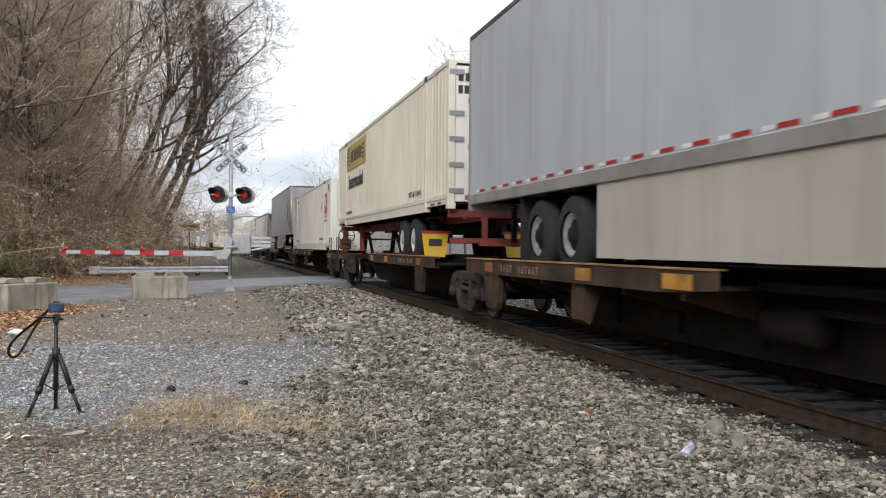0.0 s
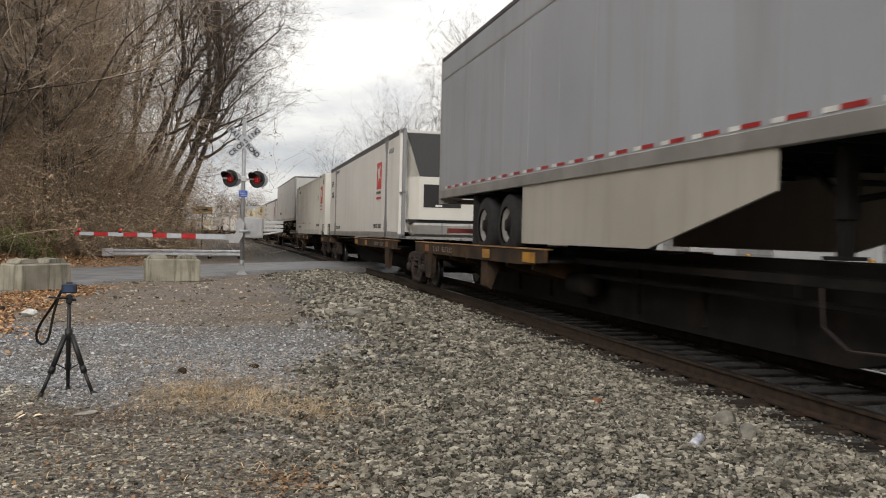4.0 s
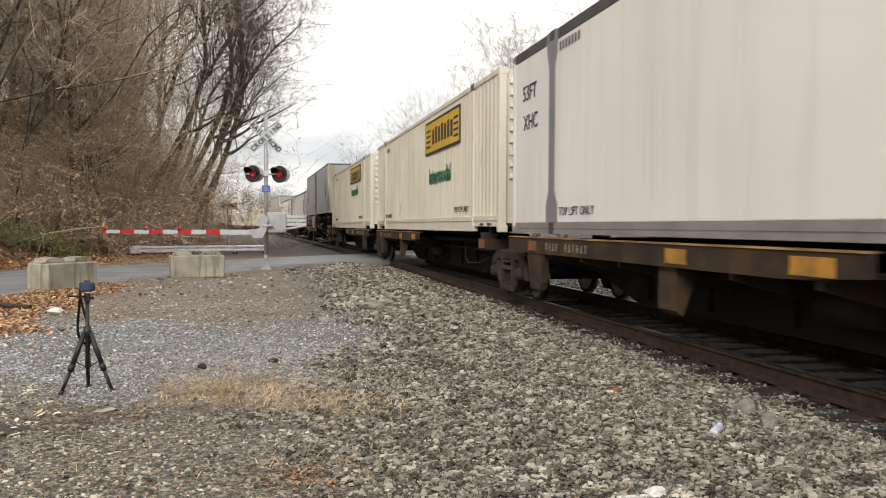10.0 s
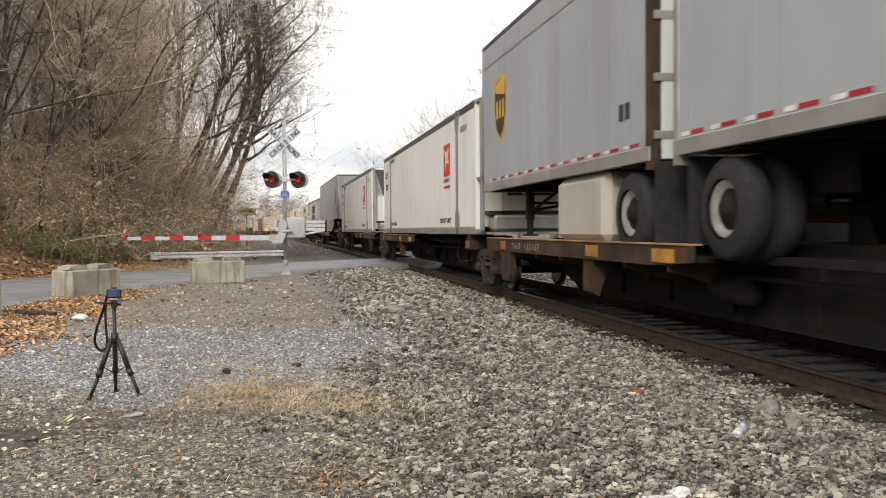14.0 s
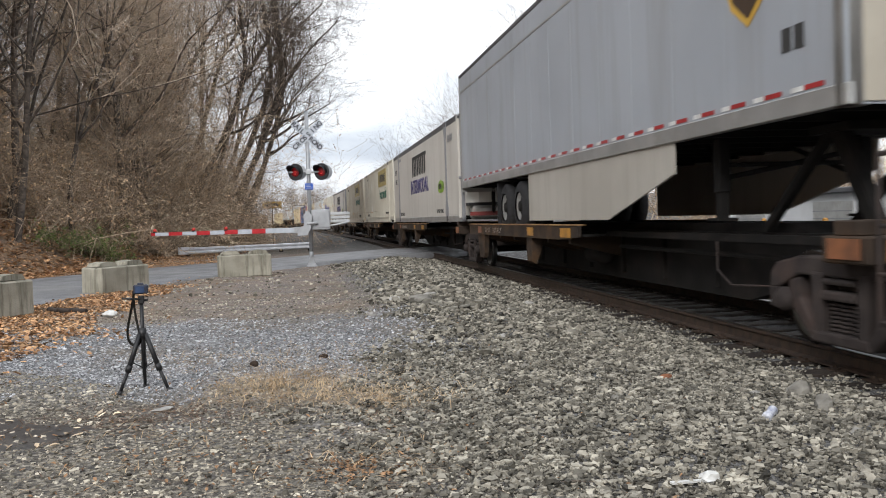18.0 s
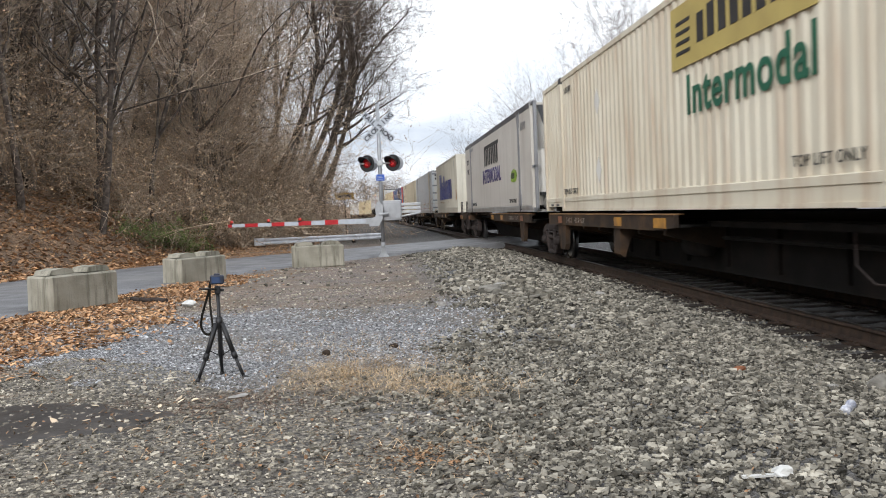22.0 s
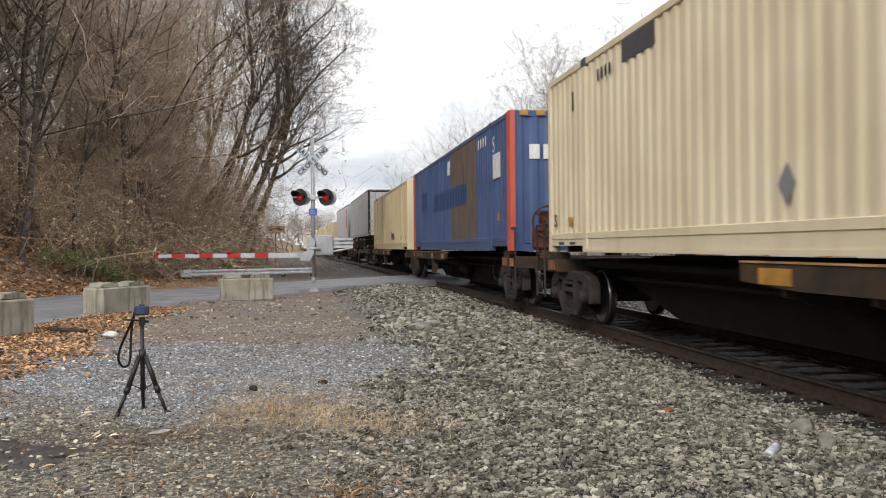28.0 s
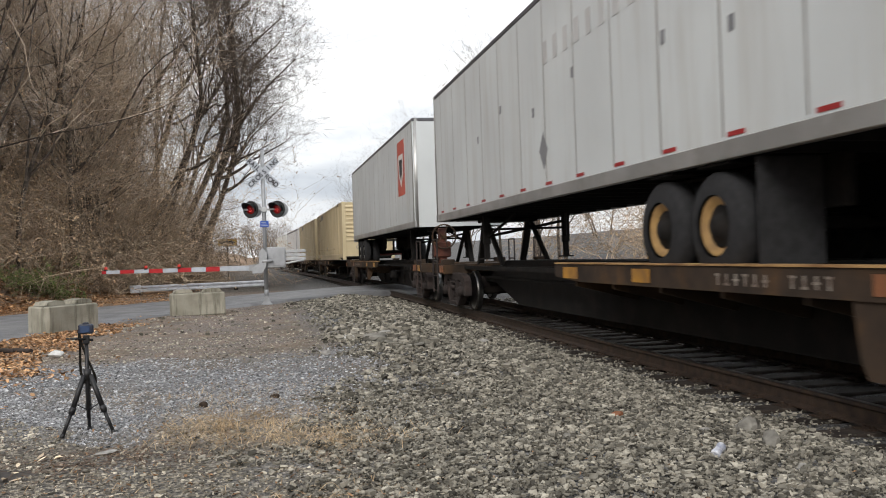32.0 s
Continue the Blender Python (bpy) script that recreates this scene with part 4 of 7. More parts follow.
# ----------------------------------------------------------------- spine cars
def spine_unit(near, far, load, near_truck, far_truck, near_end=False, far_end=False, turned=False, deck=9.7):
    """One platform of an articulated spine car, between its joints near and far along the train.
    near_truck, far_truck: where its bogies stand, or None where the neighbour carries the joint."""
    L = far - near
    if turned:
        near_truck, far_truck = (None if far_truck is None else L - far_truck), (None if near_truck is None else L - near_truck)
        near_end, far_end = far_end, near_end
    s = thing("spine_car", "rust-brown articulated spine car platform with side sills and yellow tabs", "rail car", "spine cars of the train")
    MOVERS.append((s, near, L, 0.0))
    bm = B()
    prism(bm, [(0.05, 0.98), (3.0, 0.98), (3.3, 1.09), (L - 2.4, 1.09), (L - 2.2, 0.98), (L - 0.05, 0.98), (L - 0.05, 0.66), (L - 2.3, 0.60), (L - 4.0, 0.20), (4.2, 0.20), (2.5, 0.60), (0.05, 0.66)], "x", -0.36, 0.36)
    sill = part("centre_sill", bm, P_DARK, s, "grimy black fish-belly centre sill")
    bm = B()
    for y in np.arange(4.9, L - 4.2, 1.6):
        bx(bm, -0.42, -0.36, y, y + 0.05, 0.30, 0.98)
    bx(bm, -0.45, 0.45, 2.4, L - 2.4, 0.945, 0.985)
    part("sill_ribs", bm, P_DARK, sill)
    # wheel platform at the far end
    y0, y1 = L - deck, L - (1.72 if turned else 0.88)
    bm = B()
    bx(bm, -1.22, 1.22, y0, y1, 0.90, 0.94)
    part("deck_plate", bm, P_DARK, s)
    for sx in (-1, 1):
        bm = B()
        a, c = sorted((sx * 1.31, sx * 1.25))
        prism(bm, [(y0, 1.075), (y1, 1.075), (y1, 0.845), (y0 + 1.0, 0.845), (y0, 0.90)], "x", a, c)
        for z in (0.845, 1.042):
            d, e = sorted((sx * 1.25, sx * 1.15))
            bx(bm, d, e, y0 + 0.5, y1, z, z + 0.03)
        side = part("side_sill", bm, P_RUST, s, "rust-brown platform side sill")
        bm = B()
        d, e = sorted((sx * 1.325, sx * 1.16))
        bx(bm, d, e, y0 + 0.02, y1, 1.077, 1.095)
        part("edge_lip", bm, P_LIP, side, "worn orange-brown edge")
        for yy, w, mt in ((y0 + 0.35, 0.55, P_YEL), (y0 + 2.6, 0.45, P_YEL), (y1 - 1.5, 0.4, P_AMB)):
            bm = B()
            d, e = sorted((sx * 1.318, sx * 1.313))
            bx(bm, d, e, yy, yy + w, 0.885, 1.035)
            part("reflector_tab", bm, mt, side)
    for y in np.arange(y0 + 0.6, y1 - 0.4, 1.25):
        bm = B()
        prism(bm, [(-1.24, 0.89), (1.24, 0.89), (1.24, 0.78), (0.4, 0.56), (-0.4, 0.56), (-1.24, 0.78)], "y", y, y + 0.08)
        part("cross_bearer", bm, P_RUST, s)
    for sx in (-1, 1):
        bm = B()
        prism(bm, [(y1 - 0.95, 0.845), (y1 - 1.75, 0.845), (y1 - 1.68, 0.42), (y1 - 1.6, 0.30), (y1 - 1.15, 0.30), (y1 - 1.05, 0.62)], "x", sx * 1.24 - 0.05, sx * 1.24 + 0.05)
        part("end_bracket", bm, P_RUST, s, "tapered rusty bracket beside the bogie")
    bm = B()
    prism(bm, [(-1.26, 0.845), (-1.26, 0.40), (-1.18, 0.34), (-1.0, 0.845)], "y", y0 + 2.9, y0 + 3.3)
    part("hanger_bracket", bm, P_RUST, s, "rusty hanging bracket below the sill")
    # near-end bolster with pedestals
    bm = B()
    bx(bm, -1.28, 1.28, 0.75, 1.35, 0.80, 1.02, 0.015)
    bx(bm, -0.55, 0.55, 0.3, 2.3, 0.86, 1.03, 0.015)
    bol = part("end_bolster", bm, P_RUST, s)
    for sx in (-1, 1):
        bm = B()
        a, c = sorted((sx * 1.30, sx * 1.285))
        bx(bm, a, c, 0.85, 1.25, 0.84, 1.0)
        part("reflector_tab", bm, P_AMB, bol)
        bm = B()
        a, c = sorted((sx * 1.27, sx * 1.0))
        bx(bm, a, c, 0.9, 1.2, 1.02, 1.14, 0.01)
        part("container_pedestal", bm, P_RUST, bol)
    # bar along the waist between bolster and platform
    bm = B()
    for sx in (-1, 1):
        bx(bm, sx * 0.75 - 0.05, sx * 0.75 + 0.05, 1.3, y0 + 0.1, 0.90, 0.98)
    for sx in (-1, 1):
        tube(bm, (sx * 0.62, 2.6, 0.74), (sx * 0.62, y0, 0.74), 0.03, n=6)
    part("waist_bar", bm, P_DARK, s)
    # air reservoir and brake rods
    bm = B()
    spin(bm, [(0, 0.02), (0.04, 0.14), (0.08, 0.17), (0.7, 0.17), (0.74, 0.14), (0.78, 0.02)], (-0.6, L * 0.5 - 0.4, 0.6), (0, 1, 0), 14)
    part("air_reservoir", bm, P_DARK, s)
    bm = B()
    ribbon(bm, [(-0.9, 3.9, 0.9), (-0.95, 3.8, 0.6), (-0.95, 3.5, 0.45), (-0.9, 2.6, 0.5), (-0.85, 2.2, 0.62)], 0.011)
    part("brake_pipe", bm, P_TRUCK, s)
    # markings that cannot be read, as plain bars
    for sx in (-1, 1):
        bm = B()
        yy = y1 - 1.9
        a, c = sorted((sx * 1.3145, sx * 1.3115))
        for k in range(10):
            o = k * 0.15 + (0.22 if k > 3 else 0)
            bx(bm, a, c, yy - o - 0.075, yy - o - 0.045, 0.905, 1.01)
            bx(bm, a, c, yy - o - 0.105, yy - o - 0.02, (0.99, 0.945, 0.905)[k % 3], (1.01, 0.965, 0.925)[k % 3])
        tagged(part("reporting_mark", bm, P_FADED, s, "faded white reporting mark"), kind="stuff")
    if load == "trailer":
        bm = B()
        for sx in (-1, 1):
            prism(bm, [(1.6, 1.0), (1.75, 1.0), (2.35, 1.95), (2.15, 1.95)], "x", sx * 0.5 - 0.06, sx * 0.5 + 0.06)
            prism(bm, [(3.5, 1.0), (3.65, 1.0), (2.45, 1.95), (2.3, 1.95)], "x", sx * 0.5 - 0.04, sx * 0.5 + 0.04)
        bx(bm, -0.6, 0.6, 1.95, 2.6, 1.93, 2.01, 0.01)
        part("hitch_stand", bm, P_DARK, s, "black folding trailer hitch stand")
    for y in (near_truck, far_truck):
        if y is not None:
            bogie(s, y)
    if near_end or far_end:
        for on, y, d in ((near_end, 0.0, -1), (far_end, L, 1)):
            if not on:
                continue
            bm = B()
            bx(bm, -0.14, 0.14, min(y, y + d * 0.85), max(y, y + d * 0.85), 0.70, 0.92, 0.02)
            bx(bm, -0.2, 0.2, y + d * 0.6 - 0.12, y + d * 0.6 + 0.12, 0.64, 0.96, 0.03)
            part("coupler", bm, P_DARK, s)
            bm = B()
            bx(bm, -1.3, 1.3, y - 0.08, y + 0.08, 0.80, 1.04, 0.01)
            plat = part("end_platform", bm, P_RUST, s)
            for sx in (-1.29, 1.29):
                bm = B()
                for yy in (y - d * 0.1, y - d * 0.62):
                    tube(bm, (sx, yy, 0.35), (sx, yy, 1.62), 0.02, n=6)
                for z in (0.4, 0.75, 1.1):
                    tube(bm, (sx, y - d * 0.1, z), (sx, y - d * 0.62, z), 0.018, n=6)
                tube(bm, (sx, y - d * 0.1, 1.62), (sx, y - d * 0.62, 1.62), 0.02, n=6)
                part("ladder", bm, P_TRUCK, plat)
            bm = B()
            bx(bm, -1.315, -1.30, y - d * 0.36 - 0.14, y - d * 0.36 + 0.14, 0.84, 1.0)
            part("reflector_tab", bm, P_YEL, plat)
            if d < 0 and not turned:
                bm = B()
                bx(bm, -0.85, -0.65, -0.28, -0.08, 1.0, 1.95, 0.02)
                bx(bm, -0.98, -0.55, -0.34, -0.02, 1.18, 1.6, 0.04)
                stand = part("brake_stand", bm, surface("dark_red_brake_gear", (0.11, 0.042, 0.028), (0.05, 0.022, 0.018), 5, 0.75), s, "rusty brown brake gear stand")
                bm = B()
                ring = [(-0.75 + 0.31 * math.cos(k * math.tau / 20), -0.42, 1.72 + 0.31 * math.sin(k * math.tau / 20)) for k in range(21)]
                ribbon(bm, ring, 0.02)
                for k in range(5):
                    a = k * math.tau / 5
                    tube(bm, (-0.75, -0.42, 1.72), (-0.75 + 0.31 * math.cos(a), -0.42, 1.72 + 0.31 * math.sin(a)), 0.016, n=6)
                tube(bm, (-0.75, -0.46, 1.72), (-0.75, -0.1, 1.72), 0.05, n=10)
                part("brake_wheel", bm, P_RUST, stand, "spoked brake handwheel")
    if turned:
        for o in s.children:
            o.matrix_basis = pose(0, L, 0, 0, 0, 180) @ o.matrix_basis
    return s


# ----------------------------------------------------------------- containers
bm = B()
bx(bm, -0.0035, 0.001, 0, 0.3, 0, 0.045)
SLOT = finish("rail_slot", bm, P_TOP)


def container(near, L, paint, label, style="corrugated", end="plain", H=2.896, marks=None, top=None, post=None):
    """A freight container, its near end at y = 0. style: corrugated, smooth. end: plain, corrugated, ribbed, reefer, doors."""
    s = thing("freight_container", label, "freight container", "loads of the train")
    MOVERS.append((s, near, L, 1.15))
    corr = style == "corrugated"
    rail = 0.30 if corr else 0.17
    # near side and far side walls
    bm = B()
    if corr:
        sheet(bm, "y", 0.1, L - 0.1, rail, H - 0.1, -1.288, -1, 0.026, 0.27)
        sheet(bm, "y", 0.1, L - 0.1, rail, H - 0.1, -1.20, 1, 0.0, L)
    else:
        bx(bm, -1.293, -1.2, 0.1, L - 0.1, rail, H - 0.16)
    wall = part("side_wall", bm, paint, s)
    if not corr:
        bm = B()
        for y in np.arange(1.3, L - 0.6, 1.22):
            bx(bm, -1.2945, -1.293, y, y + 0.016, rail, H - 0.16)
        part("panel_seams", bm, paint, wall)
    bm = B()
    bx(bm, 1.2, 1.29, 0.1, L - 0.1, rail, H - 0.1)
    part("side_wall", bm, paint, s)
    bm = B()
    bx(bm, -1.25, 1.25, 0.05, L - 0.05, H - 0.06, H - 0.02)
    for y in np.arange(0.6, L - 0.4, 0.9):
        bx(bm, -1.2, 1.2, y, y + 0.3, H - 0.02, H - 0.005)
    part("roof", bm, paint, s)
    bm = B()
    bx(bm, -1.2, 1.2, 0.05, L - 0.05, 0.1, 0.16)
    for y in np.arange(0.8, L - 0.5, 1.2):
        bx(bm, -1.24, 1.24, y, y + 0.08, 0.0, 0.1)
    part("floor_frame", bm, P_DARK, s)
    # rails
    toprail = top or (paint if corr else P_TOP)
    for sx in (-1, 1):
        bm = B()
        a, c = sorted((sx * 1.3, sx * 1.21))
        bx(bm, a, c, 0.08, L - 0.08, H - 0.10 if corr else H - 0.16, H, 0.01)
        part("top_rail", bm, toprail, s)
        bm = B()
        over = (L - 12.19) / 2 if L > 15 and corr else 0.15
        bx(bm, a, c, 0.15, L - 0.15, rail - 0.10, rail, 0.008)
        bx(bm, *sorted((sx * 1.286, sx * 1.23)), over, L - over, 0.0, rail - 0.10)
        bx(bm, *sorted((sx * 1.305, sx * 1.23)), over, L - over, 0.0, 0.05)
        if over > 1:
            for e0, e1 in ((0.15, over), (L - over, L - 0.15)):
                bx(bm, *sorted((sx * 1.286, sx * 1.23)), e0, e1, 0.10, rail - 0.10)
        low = part("bottom_rail", bm, paint if corr else P_RAIL, s)
        if sx < 0 and corr and over > 1:
            for y in (0.55, 1.15, L - 1.45, L - 0.85):
                o = new("rail_slot", SLOT)
                o.parent = low
                o.matrix_basis = pose(-1.286, y, 0.115)
    # corner posts and castings
    for y0 in (0.0, L - 0.14):
        for sx in (-1, 1):
            bm = B()
            a, c = sorted((sx * 1.302, sx * 1.16))
            bx(bm, a, c, y0, y0 + 0.14, 0.0, H, 0.012)
            part("corner_post", bm, post or paint, s)
            for z in (0.0, H - 0.12):
                bm = B()
                bx(bm, *sorted((sx * 1.306, sx * 1.14)), y0 - 0.004, y0 + 0.144, z - 0.002, z + 0.12, 0.01)
                part("corner_casting", bm, P_RAIL if not corr else paint, s)
    # lift posts forty feet apart
    if L > 15:
        for k, yc in enumerate(((L - 12.19) / 2, (L + 12.19) / 2)):
            for sx in (-1,):
                bm = B()
                if corr:
                    bx(bm, -1.314, -1.2, yc - 0.09, yc + 0.09, 0.0, H, 0.01)
                    p = part("lift_post", bm, paint, s)
                    bm = B()
                    bx(bm, -1.317, -1.2, yc - 0.1, yc + 0.1, H - 0.13, H + 0.012, 0.01)
                    part("lift_casting", bm, P_TOP, p)
                else:
                    prism(bm, [(yc - 0.24, 0.17), (yc + 0.24, 0.17), (yc + 0.24, 0.42), (yc + 0.12, 0.62), (yc + 0.12, H - 0.5), (yc + 0.22, H - 0.28), (yc + 0.22, H - 0.0), (yc - 0.22, H - 0.0), (yc - 0.22, H - 0.28), (yc - 0.12, H - 0.5), (yc - 0.12, 0.62), (yc - 0.24, 0.42)], "x", -1.308, -1.29)
                    p = part("lift_post", bm, P_POST, s, "grey lift post with flared ends")
                    bm = B()
                    bx(bm, -1.312, -1.2, yc - 0.11, yc + 0.11, H - 0.14, H + 0.014, 0.01)
                    part("lift_casting", bm, P_TOP, p)
                    bm = B()
                    bx(bm, -1.312, -1.22, yc - 0.1, yc + 0.1, -0.01, 0.17, 0.01)
                    part("lift_casting", bm, P_TOP, p)
    # far end
    bm = B()
    bx(bm, -1.2, 1.2, L - 0.1, L - 0.04, 0.1, H - 0.05)
    part("end_wall", bm, paint, s)
    # near end, seen as it comes
    if end in ("plain", "corrugated"):
        bm = B()
        if end == "corrugated":
            sheet(bm, "x", -1.16, 1.16, 0.12, H - 0.1, 0.02, -1, 0.04, 0.33)
        else:
            bx(bm, -1.16, 1.16, 0.03, 0.08, 0.12, H - 0.1)
        bx(bm, -1.16, 1.16, 0.01, 0.1, 0.0, 0.14)
        bx(bm, -1.16, 1.16, 0.01, 0.1, H - 0.12, H)
        part("end_wall", bm, paint, s)
    elif end == "ribbed":
        bm = B()
        bx(bm, -1.16, 1.16, 0.06, 0.1, 0.1, H - 0.05)
        w = part("end_wall", bm, paint, s)
        for k in range(9):
            z = 0.95 + k * 0.21
            bm = B()
            prism(bm, [(0.0, z), (0.06, z - 0.02), (0.06, z + 0.09), (0.02, z + 0.07)], "x", -1.1, 1.16)
            part("end_rib", bm, paint, w)
        for yy in (0.62, 2.2):
            bm = B()
            ring = [(-0.4, yy - 0.24), (-0.16, yy), (-0.4, yy + 0.24), (-0.64, yy)]
            for (ax, az), (cx, cz) in zip(ring, ring[1:] + ring[:1]):
                tube(bm, (ax, 0.0, az), (cx, 0.0, cz), 0.014, n=5)
            part("placard_holder", bm, P_POST, w)
        rust_streaks(w, -0.26, 0.30, 0.92, 2.15, 0.0)
    elif end == "reefer":
        bm = B()
        bx(bm, -1.16, 1.16, 0.06, 0.1, 0.1, H - 0.05)
        w = part("end_wall", bm, paint, s)
        # refrigeration unit: bevelled white lower body, dark sloping condenser above
        zk, zt, yf = 1.62, H - 0.1, -0.40
        plan = [(-1.13, 0.055), (-1.13, -0.03), (-0.84, yf), (0.84, yf), (1.13, -0.03), (1.13, 0.055)]
        bm = B()
        lo = [bm.verts.new((x, y, 0.5)) for x, y in plan]
        hi = [bm.verts.new((x, y, zk)) for x, y in plan]
        bm.faces.new(lo)
        bm.faces.new(hi)
        for k in range(6):
            bm.faces.new((lo[k], lo[(k + 1) % 6], hi[(k + 1) % 6], hi[k]))
        bmesh.ops.recalc_face_normals(bm, faces=bm.faces[:])
        u = part("refrigeration_unit", bm, P_WHITE, w, "white refrigeration unit")
        bm = B()
        lo = [bm.verts.new((x * 0.995, y + (0.006 if y < 0 else 0), zk + 0.002)) for x, y in plan]
        hi = [bm.verts.new(p) for p in ((-1.12, 0.055, zt), (-1.12, -0.02, zt), (1.12, -0.02, zt), (1.12, 0.055, zt))]
        bm.faces.new(lo)
        bm.faces.new(hi)
        for q in ((lo[0], lo[1], hi[1], hi[0]), (lo[1], lo[2], hi[1]), (lo[2], lo[3], hi[2], hi[1]), (lo[3], lo[4], hi[2]), (lo[4], lo[5], hi[3], hi[2]), (lo[5], lo[0], hi[0], hi[3])):
            bm.faces.new(q)
        bmesh.ops.recalc_face_normals(bm, faces=bm.faces[:])
        part("condenser", bm, P_GRILLE, u, "black sloping condenser screen")
        for sx in (-1, 1):
            bm = B()
            bm.faces.new([bm.verts.new((sx * x, y, z)) for x, y, z in ((1.13, -0.03, zk), (0.84, yf, zk), (1.13, -0.03, zt))])
            bmesh.ops.solidify(bm, geom=bm.faces[:], thickness=0.012)
            part("side_cheek", bm, P_WHITE, u)
        bm = B()
        bx(bm, -0.72, 0.3, yf - 0.008, yf - 0.001, 0.82, 1.42)
        part("grille", bm, P_GRILLE, u)
        bm = B()
        bx(bm, -0.4, -0.22, yf - 0.016, yf - 0.009, 0.84, 0.89)
        part("unit_badge", bm, P_WHT, u)
        bm = B()
        bx(bm, -1.1, 1.1, -0.30, 0.055, 0.42, 0.498)
        part("unit_shelf", bm, P_GRILLE, u)
        bm = B()
        bx(bm, -1.02, 0.95, -0.46, 0.05, 0.06, 0.41, 0.06)
        tank = part("fuel_tank", bm, P_TANK, w, "aluminium fuel tank")
        for xx in (-0.25, 0.5):
            bm = B()
            bx(bm, xx, xx + 0.06, -0.468, 0.05, 0.052, 0.418, 0.06)
            part("tank_strap", bm, P_POST, tank)
        bm = B()
        bx(bm, -1.15, 1.15, -0.4, 0.0, 0.0, 0.05)
        part("tank_tray", bm, P_RAIL, w)
        bm = B()
        bx(bm, -1.29, -1.2, -0.38, -0.3, 0.0, H - 0.05, 0.01)
        bx(bm, -1.29, -1.2, -0.38, 0.0, H - 0.1, H - 0.02, 0.01)
        bx(bm, -1.29, -1.2, -0.38, 0.0, 1.15, 1.22, 0.01)
        bx(bm, -1.29, -1.2, -0.38, 0.0, 0.0, 0.1, 0.01)
        part("guard_frame", bm, P_POST, w, "grey steel guard frame")
    elif end == "doors":
        for sx in (-1, 1):
            bm = B()
            a, c = sorted((sx * 1.15, sx * 0.01))
            bx(bm, a, c, 0.02, 0.08, 0.14, H - 0.12, 0.01)
            d = part("door", bm, P_WHITE, s)
            for xx in (0.3, 0.85):
                bm = B()
                tube(bm, (sx * xx, -0.012, 0.1), (sx * xx, -0.012, H - 0.08), 0.022, n=8)
                for z in (0.25, 1.2, 2.1, H - 0.2):
                    bx(bm, sx * xx - 0.05, sx * xx + 0.05, -0.02, 0.02, z - 0.05, z + 0.05)
                part("lock_rod", bm, P_POST, d)
            for z in (0.3, 0.8, 1.3, 1.8, 2.6):
                bm = B()
                bx(bm, *sorted((sx * 1.28, sx * 0.98)), -0.006, 0.02, z, z + 0.1)
                part("hinge", bm, P_POST, d)
        bm = B()
        for k in range(4):
            bx(bm, -1.1 + k * 0.14, -1.0 + k * 0.14, 0.012, 0.0195, H - 0.42, H - 0.26)
        for k in range(6):
            bx(bm, -1.1 + k * 0.12, -1.01 + k * 0.12, 0.012, 0.0195, H - 0.66, H - 0.5)
        part("serial_bars", bm, P_BLACK, s, "black serial marks")
        bm = B()
        bx(bm, -0.95, 0.95, 0.008, 0.0195, 0.18, 0.27)
        part("red_tape", bm, P_REDT, s)
    if marks:
        marks(s, L, H)
    return s


def rust_streaks(s, x, width, z0, z1, y):
    """Thin uneven rust runs down an end wall."""
    r = random.Random(int(1000 * z1))
    for k in range(9):
        cx = x + r.gauss(0, width * 0.25)
        hw = r.uniform(0.02, 0.06) * width / 0.3
        top, low = z1 - r.uniform(0, 0.3) * abs(k - 4) / 4, z0 + r.uniform(0, 0.7) * (z1 - z0)
        bm = B()
        prism(bm, [(cx - hw * 0.3, top), (cx + hw * 0.4, top - 0.02), (cx + hw, (top * 0.4 + low * 0.6)), (cx + hw * 0.3, low), (cx - hw * 0.2, low + 0.1), (cx - hw, top * 0.5 + low * 0.5)], "y", y - 0.004 - 0.0012 * k, y + 0.004)
        part("rust_run", bm, RUSTS[k % 3], s, "brown rust run down the end wall")


RUSTS = [surface("rust_run_dark", (0.14, 0.06, 0.028), (0.30, 0.18, 0.09), 4, 0.8), surface("rust_run_pale", (0.40, 0.27, 0.15), (0.52, 0.42, 0.28), 4, 0.8), surface("rust_run_brown", (0.25, 0.13, 0.06), (0.42, 0.30, 0.18), 4, 0.8)]


def bars(s, y, z, n, w, h, gap, mat, x=-1.3, name="code_bars", label=""):
    """A short line of marks that cannot be read, each a part; returns the first."""
    first = None
    for k in range(n):
        bm = B()
        bx(bm, x - 0.006, x - 0.001, y - k * (w + gap) - (w * 0.62 if n > 3 else w), y - k * (w + gap), z, z + h)
        o = part(name.rstrip("s"), bm, mat, s, label)
        first = first or o
    return first


def mark_plate(s, y0, y1, z0, z1, mat, name="logo_panel", label="", x=-1.3):
    bm = B()
    bx(bm, x - 0.005, x + 0.008, y0, y1, z0, z1)
    return part(name, bm, mat, s, label)


def blob(s, pts, mat, x, name, label=""):
    bm = B()
    prism(bm, pts, "x", x - 0.004, x)
    return part(name, bm, mat, s, label)


